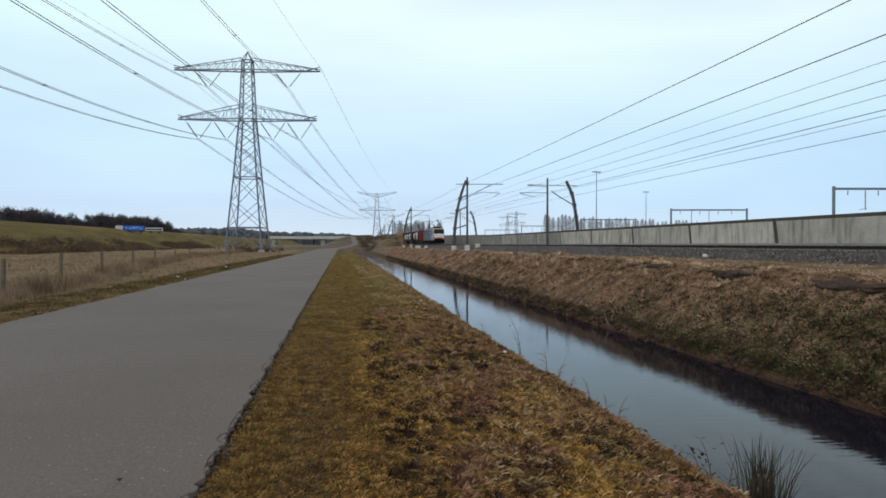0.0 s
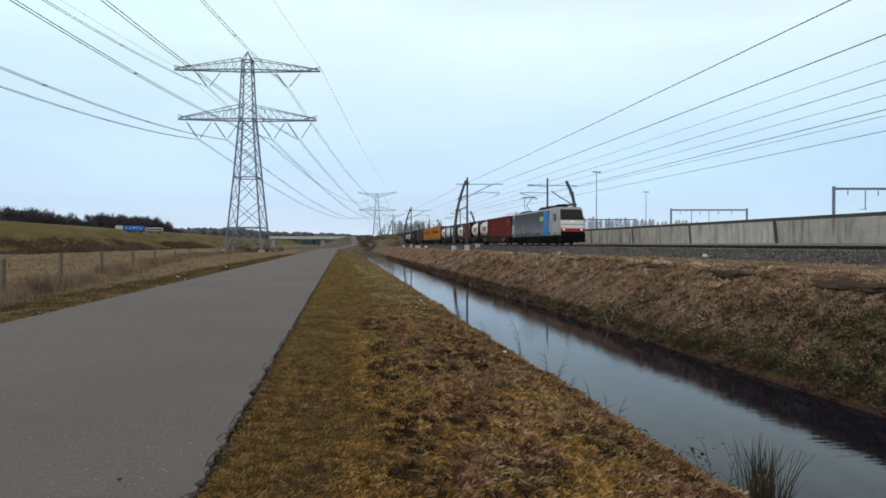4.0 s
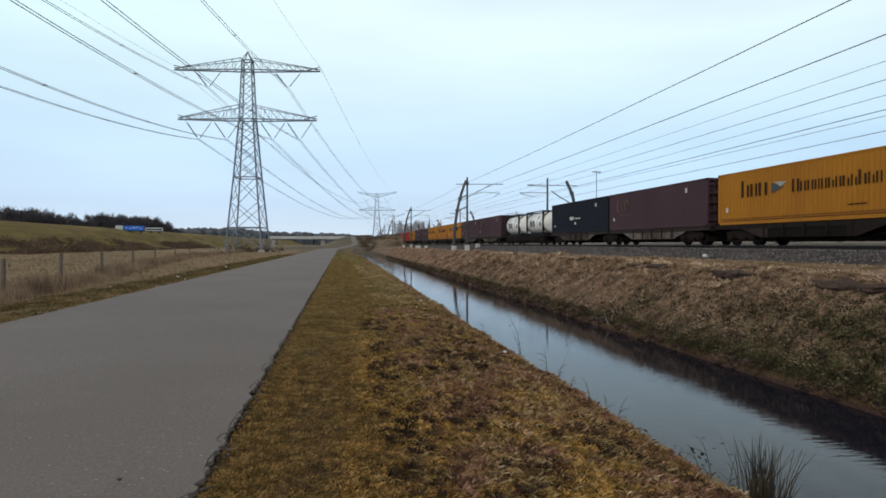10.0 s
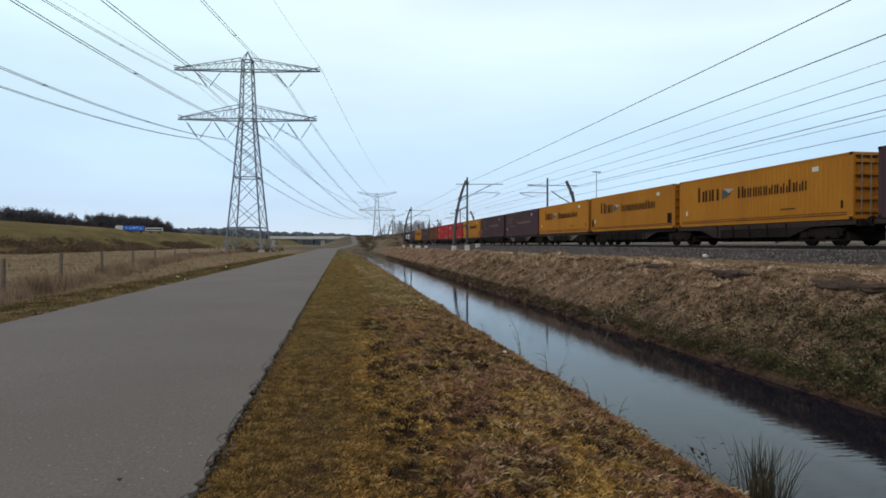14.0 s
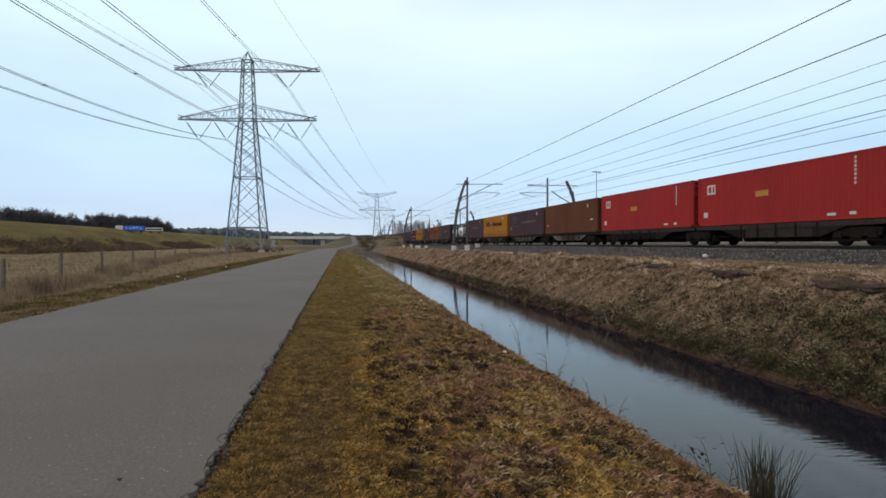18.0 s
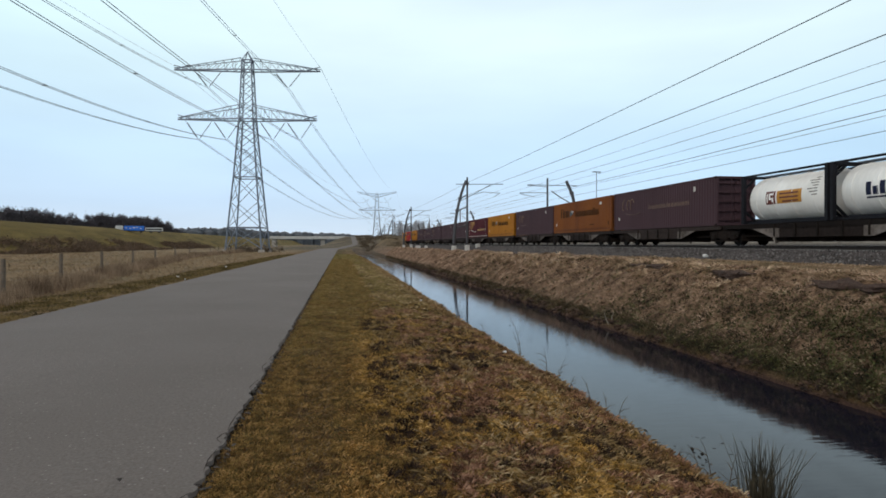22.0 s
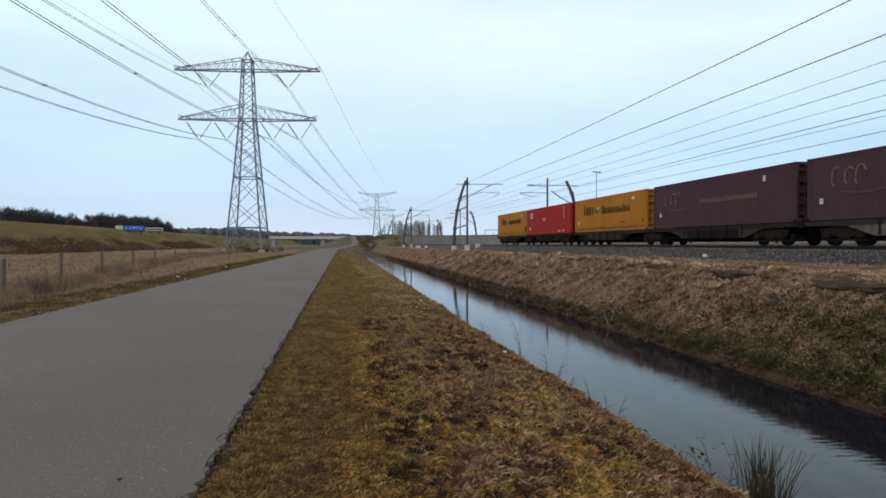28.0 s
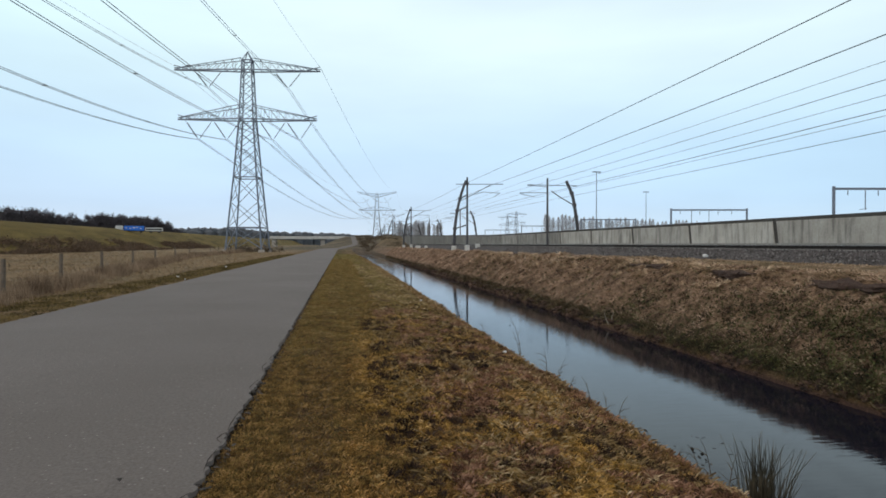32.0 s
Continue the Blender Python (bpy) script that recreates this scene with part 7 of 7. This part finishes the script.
def edge_cracks():
    """Thin curved cracks where the road's right edge breaks away."""
    r = random.Random(21)
    t = thing("road_crack", pose(0, 0, 0), "thin curved cracks along the crumbling asphalt edge", "crack")
    for k in range(9):
        y0 = 3.1 * (10.5 / 3.1) ** ((k + r.uniform(-0.4, 0.4)) / 9)
        ln, deep = r.uniform(0.2, 0.55) * (1 + 0.05 * y0), r.choice((0.012, 0.018, 0.025, 0.045)) * (1 + 0.05 * y0)
        pts = []
        for q in np.linspace(0, 1, 15):
            d = deep * math.sin(math.pi * q) ** 0.7 * (0.85 + 0.4 * noise.noise((q * 2.2, y0, k))) + 0.004 * noise.noise((q * 9, y0, k))
            pts.append((ROAD_R - d, y0 + ln * q, 0.0215 + 0.022 * d))
        bm = tube(B(), pts, [0.0008 + 0.0019 * math.sin(math.pi * q) for q in np.linspace(0, 1, 15)], 5)
        part("crack", bm, CRACK, t)


def road_grit():
    """Pale chippings lying loose on the asphalt."""
    r = random.Random(17)
    verts, faces = [], []
    for _ in range(150):
        y = 3.0 * (6.2 / 3.0) ** r.random()
        x = r.uniform(-4.6, -1.2) if r.random() < 0.75 else r.gauss(-2.9, 0.5)
        k = (x - ROAD_L) / (ROAD_R - ROAD_L) * 6
        lo = int(k)
        crown = [0.035 * (1 - (2 * q / 6 - 1) ** 2) for q in (lo, lo + 1)]
        z = 0.0195 + crown[0] + (crown[1] - crown[0]) * (k - lo)
        s = r.uniform(0.0025, 0.0065)
        o = len(verts)
        for d in ((1, 0, 0), (-1, 0, 0), (0, 1, 0), (0, -1, 0), (0, 0, 1), (0, 0, -1)):
            q = s * r.uniform(0.7, 1.3)
            verts.append((x + d[0] * q, y + d[1] * q, z + d[2] * q * 0.7))
        faces += [(o + a, o + b, o + c) for a, b, c in ((0, 2, 4), (2, 1, 4), (1, 3, 4), (3, 0, 4), (2, 0, 5), (1, 2, 5), (3, 1, 5), (0, 3, 5))]
    m = material("pale chippings", (0.36, 0.34, 0.31), 0.9, per_piece=0.5, islands=True, var=0.2)
    tagged(link("road_grit", arrays("road_grit", verts, faces), m), "loose pale stone chippings on the asphalt", "stones", kind="stuff")


crumbled_edge()
edge_cracks()
road_grit()

WEED = material("dry weed stalk", (0.10, 0.075, 0.05), 0.9, var=0.3, fine=30)
RUSH = ramp_material("dark rushes", ((0.1, (0.022, 0.019, 0.013)), (0.5, (0.055, 0.047, 0.03)), (0.9, (0.16, 0.13, 0.09))), fine=4)


def rush_tuft(x, y, z, n, h, spread, seed, label):
    r = random.Random(seed)
    t = thing("rush_tuft", pose(x, y, z), label, "rushes", "rush tufts")
    for k in range(n):
        a, lean = r.uniform(0, math.tau), abs(r.gauss(0, 0.19))
        hh = h * r.uniform(0.45, 1.05)
        x0, y0 = r.gauss(0, spread * 0.3), r.gauss(0, spread * 0.3)
        pts = [(x0 + math.cos(a) * math.sin(lean * q) * hh * q, y0 + math.sin(a) * math.sin(lean * q) * hh * q, hh * q * math.cos(lean * q)) for q in (0, 0.35, 0.7, 1.0)]
        bm = B()
        tube(bm, pts, [0.005, 0.0045, 0.003, 0.001], 4)
        part("stem", bm, RUSH, t)


rush_tuft(3.06, 4.1, -0.8, 210, 0.86, 0.21, 1, "dark dry rush tuft growing at the water's edge")


def weed(x, y, z, h, seed, leaves=0):
    r = random.Random(seed)
    t = thing("weed", pose(x, y, z), "thin bent dry weed stalk on the ditch edge", "weed", "weeds on the ditch edge")
    a = r.uniform(0, math.tau)
    main = [(math.cos(a) * 0.25 * h * q * q, math.sin(a) * 0.25 * h * q * q, h * q - 0.1 * h * q ** 4) for q in np.linspace(0, 1, 7)]
    part("stalk", tube(B(), main, [0.006 * (1 - 0.7 * k / 6) for k in range(7)], 5), WEED, t)
    for k in range(3):
        b = a + r.uniform(-2, 2)
        p = Vector(main[2 + k])
        bm = B()
        tube(bm, [p, p + Vector((math.cos(b) * h * 0.12, math.sin(b) * h * 0.12, h * 0.08)), p + Vector((math.cos(b) * h * 0.26, math.sin(b) * h * 0.26, h * 0.09))], [0.004, 0.003, 0.001], 4)
        part("side_stalk", bm, WEED, t)
    for k in range(leaves):
        p = Vector(main[r.randrange(3, 7)]) + Vector((r.gauss(0, 1), r.gauss(0, 1), r.gauss(0, 0.6))) * h * 0.13
        bm = B()
        d = Vector((r.gauss(0, 1), r.gauss(0, 1), r.gauss(0, 0.5))).normalized() * r.uniform(0.03, 0.055)
        s = d.cross(Vector((0.2, 0.1, 1))).normalized() * 0.018
        v = [bm.verts.new(q) for q in (p, p + d * 0.5 + s, p + d, p + d * 0.5 - s)]
        bm.faces.new(v)
        bmesh.ops.solidify(bm, geom=bm.faces[:], thickness=0.002)
        part("leaf", bm, LEAF, t)


LEAF = material("dark dead leaf", (0.035, 0.026, 0.02), 0.8, var=0.3)
for i, (x, y, h, lv) in enumerate(((2.95, 9.9, 1.0, 2), (3.05, 10.3, 0.7, 0), (2.95, 8.6, 0.6, 0), (3.0, 8.3, 0.5, 0), (3.0, 7.1, 0.5, 0), (3.05, 6.75, 0.42, 0), (3.0, 6.4, 0.45, 2), (3.0, 5.6, 0.25, 3), (3.1, 4.78, 0.6, 14), (3.12, 4.6, 0.5, 10), (3.1, 4.95, 0.45, 5), (2.9, 12.5, 0.4, 0),
                                 (2.95, 5.1, 0.22, 2), (7.7, 15.8, 0.6, 0), (2.9, 7.6, 0.3, 0), (2.95, 8.2, 0.34, 1))):
    weed(x, y, float(ground_z(x, y)) - 0.02, h, 40 + i, lv)

def dead_branch(x, y, z):
    t = thing("dead_branch", pose(x, y, z, 0, 0, 35), "pale forked dead branch sticking out of the bank foot", "branch")
    for k, (dx, dz, r) in enumerate(((0.22, 0.36, 0.016), (-0.2, 0.33, 0.014), (0.34, 0.12, 0.012), (-0.05, 0.42, 0.010))):
        pts = [(0, 0, -0.05), (dx * 0.45, 0.04 * k, dz * 0.4), (dx, 0.05 * k, dz)]
        part("fork", tube(B(), pts, [r, r * 0.8, r * 0.3], 6), DEAD_WOOD, t)


DEAD_WOOD = material("bleached dead wood", (0.36, 0.31, 0.25), 0.9, var=0.2, fine=25)
dead_branch(7.86, 17.3, -0.90)

LITTER = material("white litter", (0.75, 0.75, 0.74), 0.7, var=0.08)
for i, (x, y, s) in enumerate(((2.5, 9.3, 0.032), (2.2, 17.2, 0.035), (19.6, 31.0, 0.16), (-6.5, 27.5, 0.05), (2.35, 24, 0.04), (-7.4, 30, 0.07), (-11.6, 33, 0.1), (-7.5, 42.5, 0.1))):
    bm = B()
    bmesh.ops.create_icosphere(bm, subdivisions=2, radius=s)
    rr = random.Random(i)
    for v in bm.verts:
        v.co *= rr.uniform(0.7, 1.2)
        v.co.z *= 0.6
    ob = part("litter", bm, LITTER)
    zz = float(ground_z(x, y)) if x < 18 else float(np.interp(x, (18.4, 20.9), (0.45, 1.12)))
    ob.matrix_basis = pose(x, y, zz + s * 0.5 + (0.04 if 0 < x < 4 else 0))
    tagged(ob, "crumpled scrap of white litter lying on the ground", "litter", "litter")
bm = B()
v = [bm.verts.new(p) for p in ((0, -0.03, 0.002), (0.018, 0, 0.014), (0, 0.034, 0.004), (-0.02, 0.006, 0.010))]
bm.faces.new(v)
bmesh.ops.solidify(bm, geom=bm.faces[:], thickness=0.003)
leaf = part("fallen_leaf", bm, LEAF)
leaf.matrix_basis = pose(-1.33, 4.02, 0.062, 0, 0, 20)
tagged(leaf, "small dark fallen leaf lying on the asphalt", "leaf")


def bare_soil():
    """Scraped patches of dark soil along the top of the far bank."""
    m = material("dark bare soil", (0.062, 0.036, 0.026), 0.95, var=0.4, big=1.5, fine=20, bump=0.8)
    r = random.Random(9)
    for x, y, sx, sy in SOIL:
        bm = B()
        bmesh.ops.create_icosphere(bm, subdivisions=4, radius=1.0)
        for v in bm.verts:
            v.co.x = v.co.x * (0.65 + 0.9 * noise.noise((v.co.y * 3, x, y))) + 0.5 * noise.noise((v.co.y * 2.2, y, x))
            k = 1 + 0.45 * noise.noise(v.co * 2.1 + Vector((x, y, 0))) + 0.25 * noise.noise(v.co * 6 + Vector((y, x, 0)))
            v.co = Vector((v.co.x * sx * k, v.co.y * sy * k, v.co.z * 0.075 * k))
        ob = part("soil_patch", bm, m)
        ob.matrix_basis = pose(x, y, float(ground_z(x, y)) + 0.03, 0, -26 if x < 10.8 else 0, 0)
        tagged(ob, "low mound of dark bare soil on the bank top", "soil", "soil patches")


bare_soil()


def motions():
    """The whole train rolls past, gathering a little speed."""
    for ob, offset, z in MOVERS:
        walk(ob, [(t, pose(TRACK_X, train_y(offset, t), z)) for t in range(0, 33, 2)])


motions()
